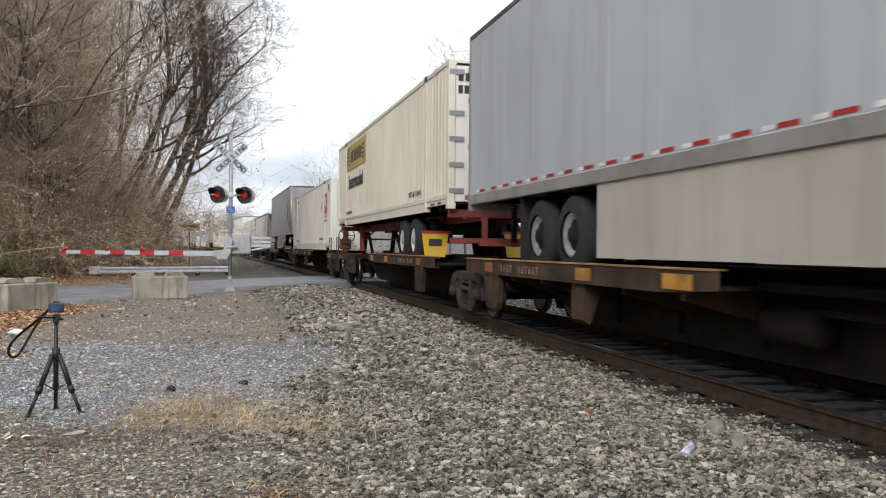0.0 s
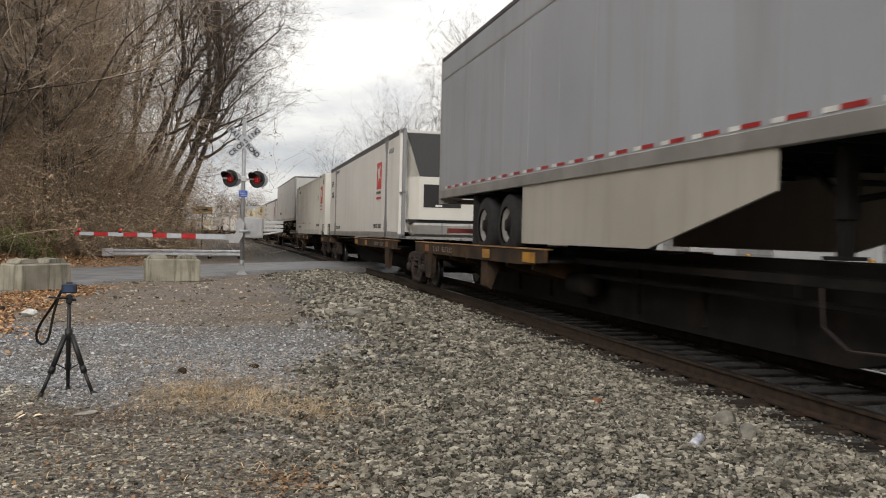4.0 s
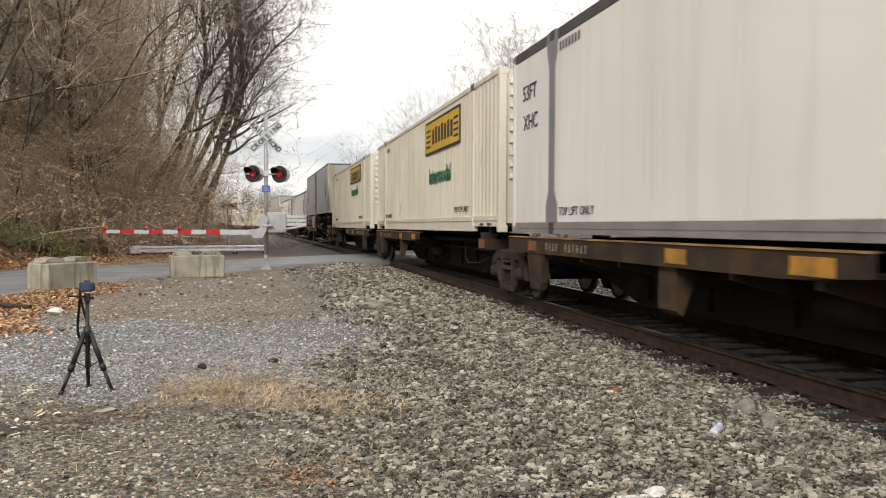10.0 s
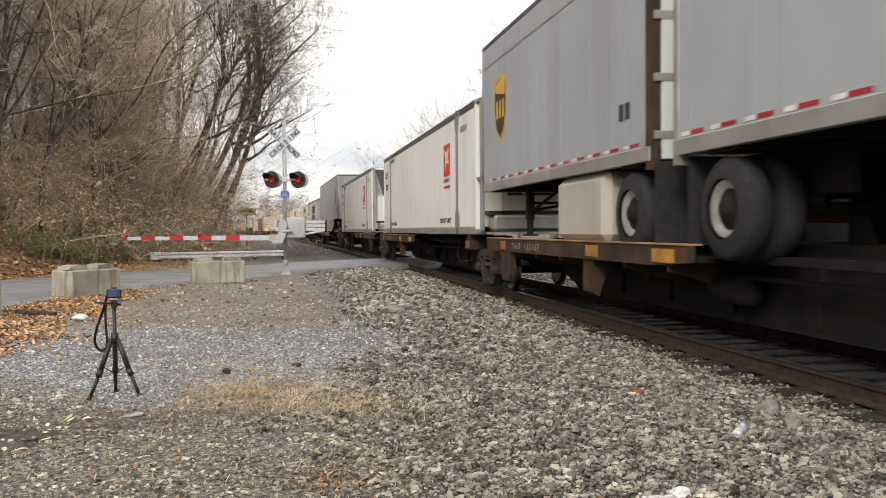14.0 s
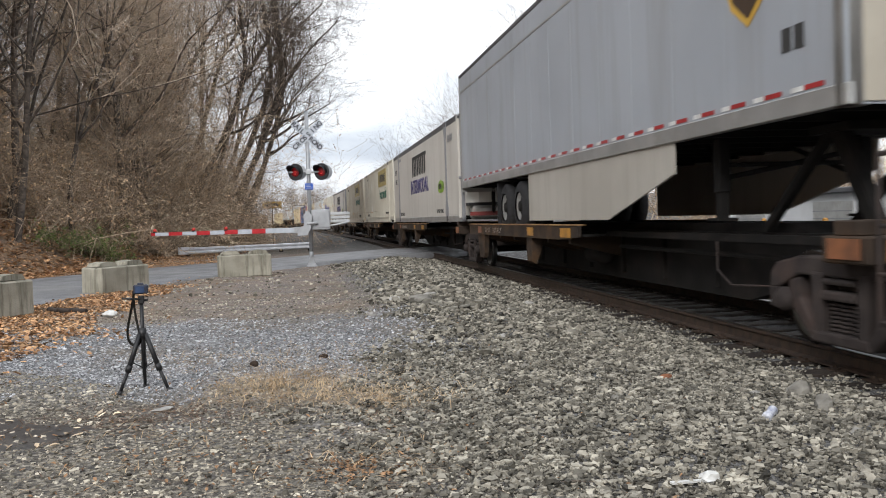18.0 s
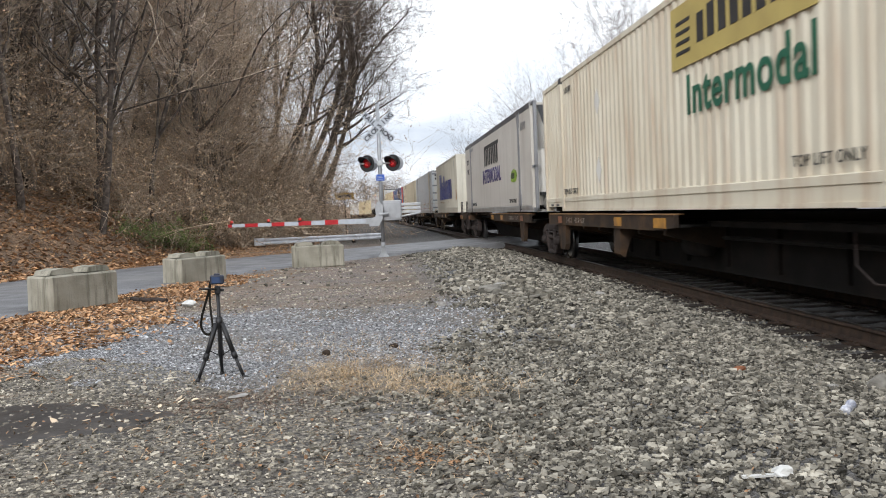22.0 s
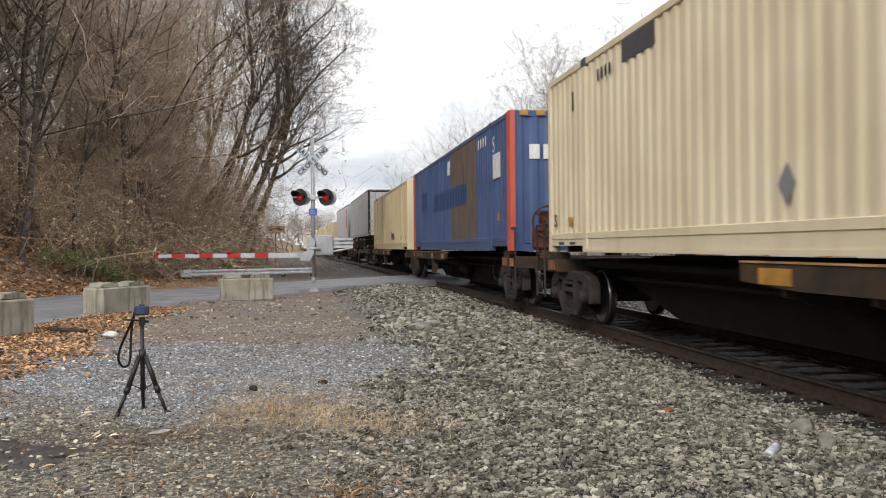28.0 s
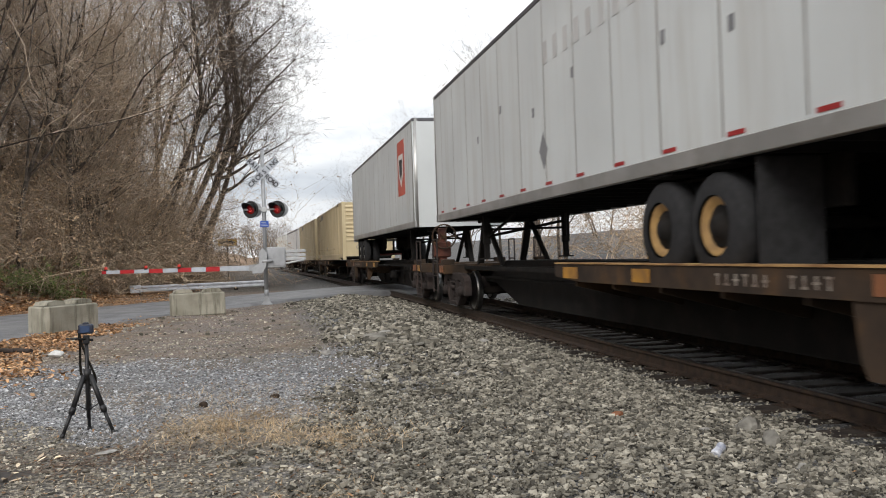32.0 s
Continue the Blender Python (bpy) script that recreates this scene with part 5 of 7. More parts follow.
def arrow_logo(s, y, z, k=1.0):
    """A red square with a white bird-like sweep, and bars for its words."""
    p = mark_plate(s, y - 0.55 * k, y + 0.55 * k, z, z + 1.1 * k, P_REDL, "red_logo", "red square logo with a white sweep")
    blob(p, [(y + 0.40 * k, z + 0.95 * k), (y + 0.1 * k, z + 0.8 * k), (y - 0.35 * k, z + 0.95 * k), (y - 0.2 * k, z + 0.6 * k), (y - 0.4 * k, z + 0.42 * k), (y + 0.05 * k, z + 0.45 * k), (y + 0.3 * k, z + 0.15 * k), (y + 0.2 * k, z + 0.55 * k)], P_WHT, -1.3055, "white_sweep")
    bars(s, y + 0.55 * k, z - 0.2 * k, 5, 0.17 * k, 0.11 * k, 0.05 * k, P_BLACK, -1.3, "logo_bars")
    bars(s, y + 0.55 * k, z - 0.42 * k, 1, 1.1 * k, 0.09 * k, 0, P_REDL, -1.3, "logo_line")


def diamond(s, y, z, r=0.2, mat=None):
    blob(s, [(y - r * 0.75, z), (y, z + r), (y + r * 0.75, z), (y, z - r)], mat or P_POST, -1.296, "placard", "grey diamond placard")


def top_lift(s, y, z, size=0.26):
    lettering("lettering", "TOP LIFT ONLY", size, P_BLACK, s, text_at(y, z, -1.302), spacing=1.15)


def marks_white(s, L, H):
    arrow_logo(s, 1.56, 1.5, 0.76)
    diamond(s, 3.05, 1.85, 0.24)
    top_lift(s, 3.6, 0.40, 0.165)
    top_lift(s, L - 2.1, 0.36, 0.165)
    bars(s, 0.75, 2.4, 2, 0.1, 0.26, 0.05, P_BLACK)
    bars(s, L - 2.4, 2.45, 7, 0.07, 0.13, 0.04, P_BLACK)
    bars(s, L - 0.9, 2.2, 1, 0.09, 0.2, 0.1, P_BLACK)
    bm = B()
    bx(bm, 0.05, 0.85, 0.0, 0.019, 1.75, 2.35)
    p = part("red_logo", bm, P_REDL, s, "red square logo with a white sweep")
    bm = B()
    prism(bm, [(0.15, 2.25), (0.35, 2.15), (0.75, 2.28), (0.6, 2.05), (0.7, 1.9), (0.4, 1.95), (0.25, 1.82), (0.32, 2.05)], "y", -0.004, -0.0005)
    part("white_sweep", bm, P_WHT, p)
    bm = B()
    prism(bm, [(-0.62, 1.75), (-0.35, 2.0), (-0.62, 2.25), (-0.89, 2.0)], "y", 0.002, 0.019)
    part("placard", bm, P_RAIL, s, "pale grey diamond placard")


def marks_arrow_reefer(s, L, H):
    arrow_logo(s, 3.22, 1.44, 0.72)
    top_lift(s, 4.15, 0.27, 0.18)
    top_lift(s, L - 2.3, 0.26, 0.165)
    lettering("lettering", "53FT", 0.34, P_BLACK, s, text_at(L - 0.55, 2.08, -1.302))
    lettering("lettering", "XHC", 0.34, P_BLACK, s, text_at(L - 0.6, 1.62, -1.302))
    bars(s, L - 2.3, H - 0.34, 7, 0.08, 0.12, 0.04, P_BLACK)
    bars(s, 1.6, H - 0.55, 6, 0.08, 0.13, 0.05, P_POST)


def intermodal_marks(faded=False, corner=False, lift=0.0):
    def marks(s, L, H):
        y = 5.0 if not corner else 11.9
        p = mark_plate(s, y - 1.95, y + 1.95, 1.86 + 0.4 * lift, 2.68, P_BLACK if not faded else P_YDIRT, "logo_panel", "yellow company panel with a dark border")
        if not faded:
            mark_plate(p, y - 1.86, y + 1.86, 1.92 + 0.4 * lift, 2.62, P_YLOGO, "logo_field", "", -1.3045)
        for k in range(7):
            bars(p, y + 1.0 - k * 0.34, 2.08, 1, 0.22, 0.4 if k % 2 else 0.36, 0.0, P_BLACK, -1.3095 if not faded else -1.305, "logo_strokes")
        for k in range(4):
            bars(p, y + 1.75, 2.03 + 0.13 * k, 1, 0.5, 0.05, 0, P_BLACK, -1.3095 if not faded else -1.305, "logo_lines")
            bars(p, y - 1.35, 2.03 + 0.13 * k, 1, 0.45, 0.05, 0, P_BLACK, -1.3095 if not faded else -1.305, "logo_lines")
        size = 0.62 if corner else 0.71 if faded else 0.52
        lettering("lettering", "Intermodal", size, P_GREEN if not corner else P_BLACK, s, text_at(y + 1.45, 1.14 + lift + (0.1 if faded else 0.0), -1.302), 0.004, spacing=1.08, bold=0.012)
        top_lift(s, 3.6, 0.40, 0.165)
        top_lift(s, L - 2.1, 0.36, 0.165)
        bars(s, L - 2.4, 2.5, 6, 0.07, 0.12, 0.04, P_BLACK)
        for z in (0.75, 2.0):
            blob(s, [(L - 5.3, z), (L - 5.1, z + 0.25), (L - 4.9, z), (L - 5.1, z - 0.25)], P_WHITE, -1.292, "placard_holder")
    return marks


def marks_prime(s, L, H):
    p = mark_plate(s, 6.0, 9.6, 2.30, 2.42, P_BLACK, "logo_line", "black slanted company mark", -1.296)
    for k in range(8):
        y = 9.6 - k * 0.45
        blob(p, [(y, 1.66), (y - 0.28, 1.72), (y - 0.3, 2.25 + 0.05 * (k % 3)), (y - 0.05, 2.42), (y, 2.38)], P_BLACK, -1.3, "logo_strokes")
    lettering("lettering", "INTERMODAL", 0.70, P_PURPLE, s, text_at(10.2, 1.06, -1.302), 0.004, spacing=1.08, bold=0.012)
    blob(s, [(3.5, 0.92), (3.0, 0.87), (2.6, 0.9), (2.42, 1.05), (2.5, 1.2), (3.0, 1.28), (3.4, 1.2), (3.55, 1.05)], P_LIME, -1.3, "green_leaf_mark", "lime green leaf mark")
    bars(s, 3.4, 0.99, 3, 0.15, 0.17, 0.04, P_BLACK, -1.301, "mark_strokes")
    top_lift(s, 3.95, 0.27, 0.17)
    top_lift(s, L - 2.3, 0.26, 0.18)
    lettering("lettering", "53FT", 0.3, P_BLACK, s, text_at(L - 0.65, 2.05, -1.302))
    lettering("lettering", "XHC", 0.3, P_BLACK, s, text_at(L - 0.7, 1.65, -1.302))
    bars(s, L - 2.3, H - 0.36, 6, 0.08, 0.12, 0.04, P_POST)
    bars(s, 1.6, H - 0.62, 6, 0.09, 0.2, 0.06, P_POST)


def marks_navy(s, L, H):
    """A large navy company mark, drawn as six groups of plain blocks."""
    z0, x, p = 0.75, -1.302, None
    for y, w, h, gaps in ((9.95, 1.3, 1.5, 2), (8.5, 1.0, 1.02, 1), (7.35, 0.55, 1.35, 0), (6.6, 0.95, 1.02, 1), (5.45, 1.25, 1.05, 1), (4.0, 1.2, 1.04, 1)):
        n = gaps + 1
        pitch = w / (n + 0.55 * gaps)
        for k in range(n):
            u = y - k * pitch * 1.55
            pts = [(u, z0), (u - pitch, z0), (u - pitch, z0 + h), (u, z0 + h)]
            o = blob(p or s, pts, P_NAVY, x, "mark_block" if p else "company_mark", "" if p else "large navy blue company mark in plain blocks")
            p = p or o
    mark_plate(s, 0.5, 0.75, 0.65, 1.15, P_YEL, "yellow_placard", "", -1.296)
    bars(s, 1.3, 2.3, 1, 0.1, 0.4, 0, P_POST)


def marks_cream(s, L, H):
    diamond(s, 8.64, 0.62, 0.19)
    bars(s, L - 2.6, 2.45, 4, 0.1, 0.16, 0.06, P_BLACK)
    bars(s, L - 1.4, 2.2, 1, 0.06, 0.3, 0.06, P_BLACK)
    mark_plate(s, 11.5, 12.6, 2.5, 2.79, P_TOP, "soot_patch", "dark soot patch under the top rail", -1.287)
    lettering("lettering", "5", 0.3, P_BLACK, s, text_at(L - 0.35, 0.42, -1.303))
    mark_plate(s, L - 1.3, L - 1.15, 0.42, 0.55, P_YEL, "yellow_placard", "", -1.296)


def marks_stained(s, L, H):
    diamond(s, 8.0, 0.62, 0.2)
    soot = surface("oily_black_runs", (0.12, 0.085, 0.05), (0.32, 0.25, 0.16), 2.5, 0.7, ramp=(0.42, 0.6))
    for k, (y, w, z) in enumerate(((L - 2.3, 0.18, 0.4), (L - 4.3, 0.2, 0.5), (L - 4.75, 0.16, 0.35), (L - 5.2, 0.22, 0.3), (L - 5.65, 0.18, 0.45), (L - 6.4, 0.14, 1.0), (L - 3.3, 0.1, 1.3))):
        bm = B()
        prism(bm, [(y, H - 0.1), (y - w, H - 0.1), (y - w * 0.8, z + 0.2), (y - w * 0.5, z), (y - w * 0.3, z + 0.3)], "x", -1.290, -1.2885)
        part("oil_run", bm, soot, s, "dark oily run down the side")
    lettering("lettering", "5", 0.3, P_BLACK, s, text_at(0.8, 0.42, -1.303))
    mark_plate(s, 2.2, 2.4, 0.42, 0.6, P_YEL, "yellow_placard", "", -1.296)
    p = bars(s, 6.35, 0.5, 1, 0.05, 0.4, 0, P_BLACK, -1.291, "scrawl", "black painted scrawl")
    for k in range(6):
        y = 6.25 - k * 0.2
        blob(p, [(y, 0.4 + 0.05 * (k % 3)), (y - 0.05, 0.42), (y - 0.22, 0.75 - 0.08 * (k % 2)), (y - 0.15, 0.8)], P_BLACK, -1.2915, "scrawl_stroke")
    rust_streaks(s, -0.48, 0.5, 0.75, H - 0.2, 0.012)
    bm = B()
    prism(bm, [(-0.3, 0.25), (0.0, 0.6), (-0.3, 0.95), (-0.6, 0.6)], "y", 0.002, 0.012)
    part("placard", bm, P_POST, s, "grey diamond placard")


def marks_blue(s, L, H):
    bm = B()
    sheet(bm, "y", 3.61, 7.39, 0.302, H - 0.102, -1.2905, -1, 0.026, 0.27)
    part("bare_panel", bm, P_RUSTP, s, "rusted bare side panel")
    for nm, a, c, z0, z1 in (("overpaint_band", 4.96, 10.9, 1.22, 1.78), ("overpaint_patch", 12.52, 13.87, 1.35, 2.0)):
        bm = B()
        sheet(bm, "y", a, c, z0, z1, -1.293, -1, 0.026, 0.27)
        part(nm, bm, P_PATCH, s, "dark blue overpainted area")
    mark_plate(s, 7.6, 8.0, 2.2, 2.6, P_WHT, "white_label", "", -1.296)
    mark_plate(s, 1.0, 1.7, 1.6, 2.15, P_WHT, "white_label", "", -1.296)
    mark_plate(s, 1.15, 1.31, 0.66, 0.85, P_YEL, "yellow_placard", "", -1.294)
    bars(s, 3.4, 2.45, 4, 0.2, 0.22, 0.08, P_WHT, -1.29)
    lettering("lettering", "S", 0.5, P_WHT, s, text_at(1.7, 2.2, -1.305))
    for y0 in (-0.012, L - 0.30):
        bm = B()
        bx(bm, -1.312, -1.2, y0, y0 + 0.31, 0.0, H + 0.01, 0.01)
        part("end_post", bm, P_ORANGE, s, "orange-red end post")
    bm = B()
    for k in range(6):
        bx(bm, -1.1 + k * 0.36, -0.92 + k * 0.36, -0.012, 0.012, H - 0.1, H + 0.004)
    part("hazard_stripes", bm, P_YEL, s)
    bm = B()
    for k in range(4):
        bx(bm, -0.9 + 0.3 * k, -0.68 + 0.3 * k, 0.003, 0.0195, 1.9, 2.2)
    part("code_bars", bm, P_WHT, s)


def marks_meq(s, L, H):
    bm = B()
    for y in np.arange(1.4, L - 0.5, 1.25):
        bx(bm, -1.2975, -1.295, y, y + 0.02, 0.17, H - 0.16)
    part("panel_joints", bm, P_POST, s)
    tape(s, 0.4, L - 0.4, 0.30, -1.299, 0.55)
    bm = B()
    bx(bm, -1.31, -1.296, 2.0, 2.25, 0.17, H - 0.05)
    bx(bm, -1.31, -1.296, 2.7, 2.9, 0.17, H - 0.05)
    part("lift_ribs", bm, P_CREAM, s)


def tape(s, a, b, z, x, pitch=0.62, both=True):
    """Red and white reflective strips along a rail."""
    y = a
    while y < b - 0.3:
        for k, (w, m) in enumerate(((0.28, P_REDT), (0.18, P_WHT))):
            if k and not both:
                continue
            bm = B()
            bx(bm, x - 0.003, x, y + k * 0.29, y + k * 0.29 + w, z, z + 0.042)
            part("red_strip" if not k else "white_strip", bm, m, s)
        y += pitch
    return s


# ----------------------------------------------------------------- road trailers
def road_wheel(parent, y, z, rim, s=-1, r=0.5):
    bm = B()
    for x0 in (1.26, 0.92):
        spin(bm, [(0.0, r * 0.58), (0.02, r * 0.9), (0.06, r), (0.22, r), (0.26, r * 0.9), (0.28, r * 0.58)], (s * (x0 - 0.28), y, z), (s, 0, 0), 28, False)
    w = part("wheel", bm, P_TYRE, parent, "dual tyre")
    bm = B()
    spin(bm, [(-0.12, r * 0.57), (-0.02, r * 0.57), (-0.005, r * 0.54), (-0.07, r * 0.46), (-0.08, r * 0.25), (-0.03, r * 0.22), (0.0, r * 0.18), (0.0, 0.01)], (s * 1.24, y, z), (s, 0, 0), 24)
    part("rim", bm, rim, w)
    bm = B()
    spin(bm, [(-0.066, r * 0.40), (-0.06, r * 0.38), (-0.055, r * 0.24), (0.004, r * 0.19), (0.006, 0.01)], (s * 1.244, y, z), (s, 0, 0), 20)
    part("hub", bm, P_DARK if rim is not P_WDISC else P_RIMW, w)
    return w


bm = B()
bx(bm, -1.2, 1.2, 0, 0.05, 0.0, 0.12)
BEAM = finish("floor_beam", bm, P_DARK)


def trailer(near, L, paint, label, nose="near", rim=None, skirt=False, taped=True, marks=None, Hb=2.97, wheels=(3.6, 4.85), top=None, seams=1.22, sidebox=False):
    """A van trailer standing on the car's deck. Its wheels are at the end away from its nose."""
    s = thing("van_trailer", label, "truck trailer", "loads of the train")
    MOVERS.append((s, near, L, 0.94))
    rim = rim or P_RIMW
    z0 = 1.08
    z1 = z0 + Hb
    flip = (lambda y: y) if nose == "near" else (lambda y: L - y)

    def span(a, c):
        return sorted((flip(a), flip(c)))
    r = 0.22
    bm = B()
    bx(bm, -1.292, 1.292, 0.02, L - 0.02, z0 + 0.16, z1 - 0.1, 0)
    body = part("box_body", bm, paint, s)
    bm = B()
    ys = np.arange(0.7, L - 0.3, seams)
    for y in ys:
        bx(bm, -1.2945, -1.292, y, y + 0.03, z0 + 0.2, z1 - 0.1)
    part("side_seams", bm, P_RAIL if paint is P_TRAILER else paint, body)
    bm = B()
    bx(bm, -1.3, 1.3, 0.0, L, z1 - 0.1, z1, 0.02)
    for y in np.arange(0.5, L - 0.3, 1.2):
        bx(bm, -1.24, 1.24, y, y + 0.05, z1, z1 + 0.008)
    part("roof", bm, top or P_TOP, s)
    for sx in (-1, 1):
        bm = B()
        a, c = sorted((sx * 1.302, sx * 1.2))
        bx(bm, a, c, 0.0, L, z0, z0 + 0.17, 0.008)
        rail = part("bottom_rail", bm, P_RAIL, s)
        if sx < 0 and taped:
            tape(rail, 0.3, L - 0.3, z0 + 0.19, -1.2945, 0.62 if taped == "full" else 1.25, taped == "full")
    # nose corners and front panel, rear frame
    yn = 0.0 if nose == "near" else L
    d = -1 if nose == "near" else 1
    for sx in (-1, 1):
        bm = B()
        tube(bm, (sx * 1.19, yn - d * 0.11, z0), (sx * 1.19, yn - d * 0.11, z1 - 0.02), 0.12, n=14)
        part("nose_corner", bm, P_RAIL, s, "bright rounded nose corner")
    bm = B()
    bx(bm, -1.18, 1.18, min(yn, yn + d * 0.012), max(yn, yn + d * 0.012), z0, z1 - 0.1)
    front = part("front_wall", bm, paint, s)
    if paint is P_UPSG:
        tan = surface("tan_nose_panel", (0.40, 0.365, 0.30), (0.33, 0.30, 0.245), 1.5, 0.5)
        for u0, u1 in ((-1.18, -0.82), (0.82, 1.18)):
            bm = B()
            bx(bm, u0, u1, *sorted((yn + d * 0.0125, yn + d * 0.03)), z0 + 0.02, z1 - 0.12, 0.004)
            part("nose_panel", bm, tan, front, "tan nose corner panel")
        bm = B()
        a, c = sorted((yn + d * 0.012, yn + d * 0.05))
        bx(bm, -0.7, -0.2, a, c, z0 + 0.35, z0 + 0.9, 0.01)
        box = part("connection_box", bm, P_RAIL, front)
        bm = B()
        a, c = sorted((yn + d * 0.045, yn + d * 0.055))
        bx(bm, -0.64, -0.32, a, c, z0 + 0.45, z0 + 0.85)
        part("box_panel", bm, P_POST, box)
    elif nose == "near":
        bm = B()
        prism(bm, [(-0.3, z0 + 0.45), (0.0, z0 + 0.75), (-0.3, z0 + 1.05), (-0.6, z0 + 0.75)], "y", -0.026, -0.012)
        part("placard", bm, P_POST, front, "grey diamond placard")
    yr = L if nose == "near" else 0.0
    e = -d
    bm = B()
    for sx in (-1, 1):
        a, c = sorted((sx * 1.3, sx * 1.16))
        bx(bm, a, c, min(yr, yr - e * 0.12), max(yr, yr - e * 0.12), z0 - 0.02, z1, 0.012)
    bx(bm, -1.16, 1.16, min(yr, yr - e * 0.1), max(yr, yr - e * 0.1), z1 - 0.16, z1 - 0.101)
    bx(bm, -1.3, 1.3, min(yr, yr - e * 0.1), max(yr, yr - e * 0.1), z0 - 0.1, z0 + 0.0)
    rear = part("rear_frame", bm, P_RUST if nose == "far" else P_RAIL, s)
    for sx in (-1, 1):
        bm = B()
        a, c = sorted((sx * 1.15, sx * 0.01))
        bx(bm, a, c, min(yr - e * 0.02, yr + e * 0.02), max(yr - e * 0.02, yr + e * 0.02), z0 + 0.02, z1 - 0.18, 0.008)
        dr = part("rear_door", bm, P_TRAILER, s)
        bm = B()
        for xx in (0.35, 0.8):
            tube(bm, (sx * xx, yr + e * 0.04, z0), (sx * xx, yr + e * 0.04, z1 - 0.2), 0.018, n=6)
        part("lock_rod", bm, P_POST, dr)
        for zz in (0.25, 0.9, 1.6, 2.4):
            bm = B()
            bx(bm, *sorted((sx * 1.25, sx * 1.0)), min(yr, yr + e * 0.03), max(yr, yr + e * 0.03), z0 + zz, z0 + zz + 0.09)
            part("hinge", bm, P_RAIL, dr)
        bm = B()
        bx(bm, *sorted((sx * 0.5, sx * 0.42)), min(yr, yr - e * 0.1), max(yr, yr - e * 0.1), 0.42, z0)
        part("bumper_post", bm, P_DARK, rear)
    bm = B()
    bx(bm, -1.1, 1.1, min(yr, yr - e * 0.1), max(yr, yr - e * 0.1), 0.36, 0.46)
    part("rear_bumper", bm, P_CHASSIS, rear)
    # running gear
    wys = [flip(L - w) for w in wheels]
    a, c = min(wys) - 0.9, max(wys) + 0.9
    bm = B()
    for sx in (-1, 1):
        bx(bm, sx * 0.48 - 0.05, sx * 0.48 + 0.05, a, c, 0.62, z0, 0.01)
        for w in wys:
            bx(bm, sx * 0.48 - 0.09, sx * 0.48 + 0.09, w - 0.35, w + 0.35, 0.52, 0.66, 0.02)
    for w in wys:
        tube(bm, (-0.95, w, 0.5), (0.95, w, 0.5), 0.065, n=8)
        bx(bm, -1.24, -0.9, w - 0.3, w + 0.3, z0 - 0.03, z0 - 0.01)
    part("bogie_frame", bm, P_DARK, s)
    for y in np.arange(0.4, L - 0.3, 0.75):
        o = new("floor_beam", BEAM)
        o.parent = s
        o.matrix_basis = pose(0, y, z0)
    bm = B()
    bx(bm, -1.22, 1.22, 0.05, L - 0.05, z0 + 0.12, z0 + 0.16)
    part("floor", bm, P_DARK, s)
    for w in wys:
        for sx in (-1, 1):
            road_wheel(s, w, 0.5, rim, sx)
    # mud flaps behind the last axle
    yl = flip(L - wheels[0] + 0.72)
    for sx in (-1, 1):
        bm = B()
        bx(bm, *sorted((sx * 1.24, sx * 0.62)), yl - 0.012, yl + 0.012, 0.14, z0 - 0.02)
        part("mud_flap", bm, P_TYRE, s, "black rubber mud flap")
    # landing gear
    bm = B()
    ly = flip(2.9 if L > 10 else 2.0)
    for sx in (-1, 1):
        bx(bm, sx * 0.85 - 0.07, sx * 0.85 + 0.07, ly - 0.07, ly + 0.07, 0.5, z0, 0.01)
        bx(bm, sx * 0.85 - 0.05, sx * 0.85 + 0.05, ly - 0.05, ly + 0.05, 0.22, 0.52)
        bx(bm, sx * 0.85 - 0.12, sx * 0.85 + 0.12, ly - 0.12, ly + 0.12, 0.19, 0.22)
        tube(bm, (sx * 0.85, ly, 0.62), (sx * 0.5, ly - d * 0.0 + e * 1.0, z0), 0.03, n=6)
    tube(bm, (-0.85, ly, 0.65), (0.85, ly, 0.95), 0.03, n=6)
    tube(bm, (-0.85, ly, 0.8), (0.85, ly, 0.8), 0.025, n=6)
    part("landing_gear", bm, P_DARK, s)
    if sidebox:
        bm = B()
        bx(bm, -1.26, -0.7, 1.5, 3.5, 0.12, z0, 0.12)
        part("side_fairing", bm, P_SKIRT, s, "pale rounded side fairing")
    if skirt:
        a, c = span(3.2, L - wheels[-1] - 0.85)
        for x0, x1 in ((-1.27, -1.245), (1.245, 1.27)):
            bm = B()
            if nose == "near":
                prism(bm, [(a, z0), (c, z0), (c, 0.22), (a + 2.2, 0.22), (a, z0 - 0.35)], "x", x0, x1)
            else:
                prism(bm, [(a, z0), (c, z0), (c, z0 - 0.35), (c - 2.2, 0.22), (a, 0.22)], "x", x0, x1)
            part("side_skirt", bm, P_SKIRT, s, "pale aerodynamic side skirt")
    if marks:
        marks(s, L, z0, z1)
    return s


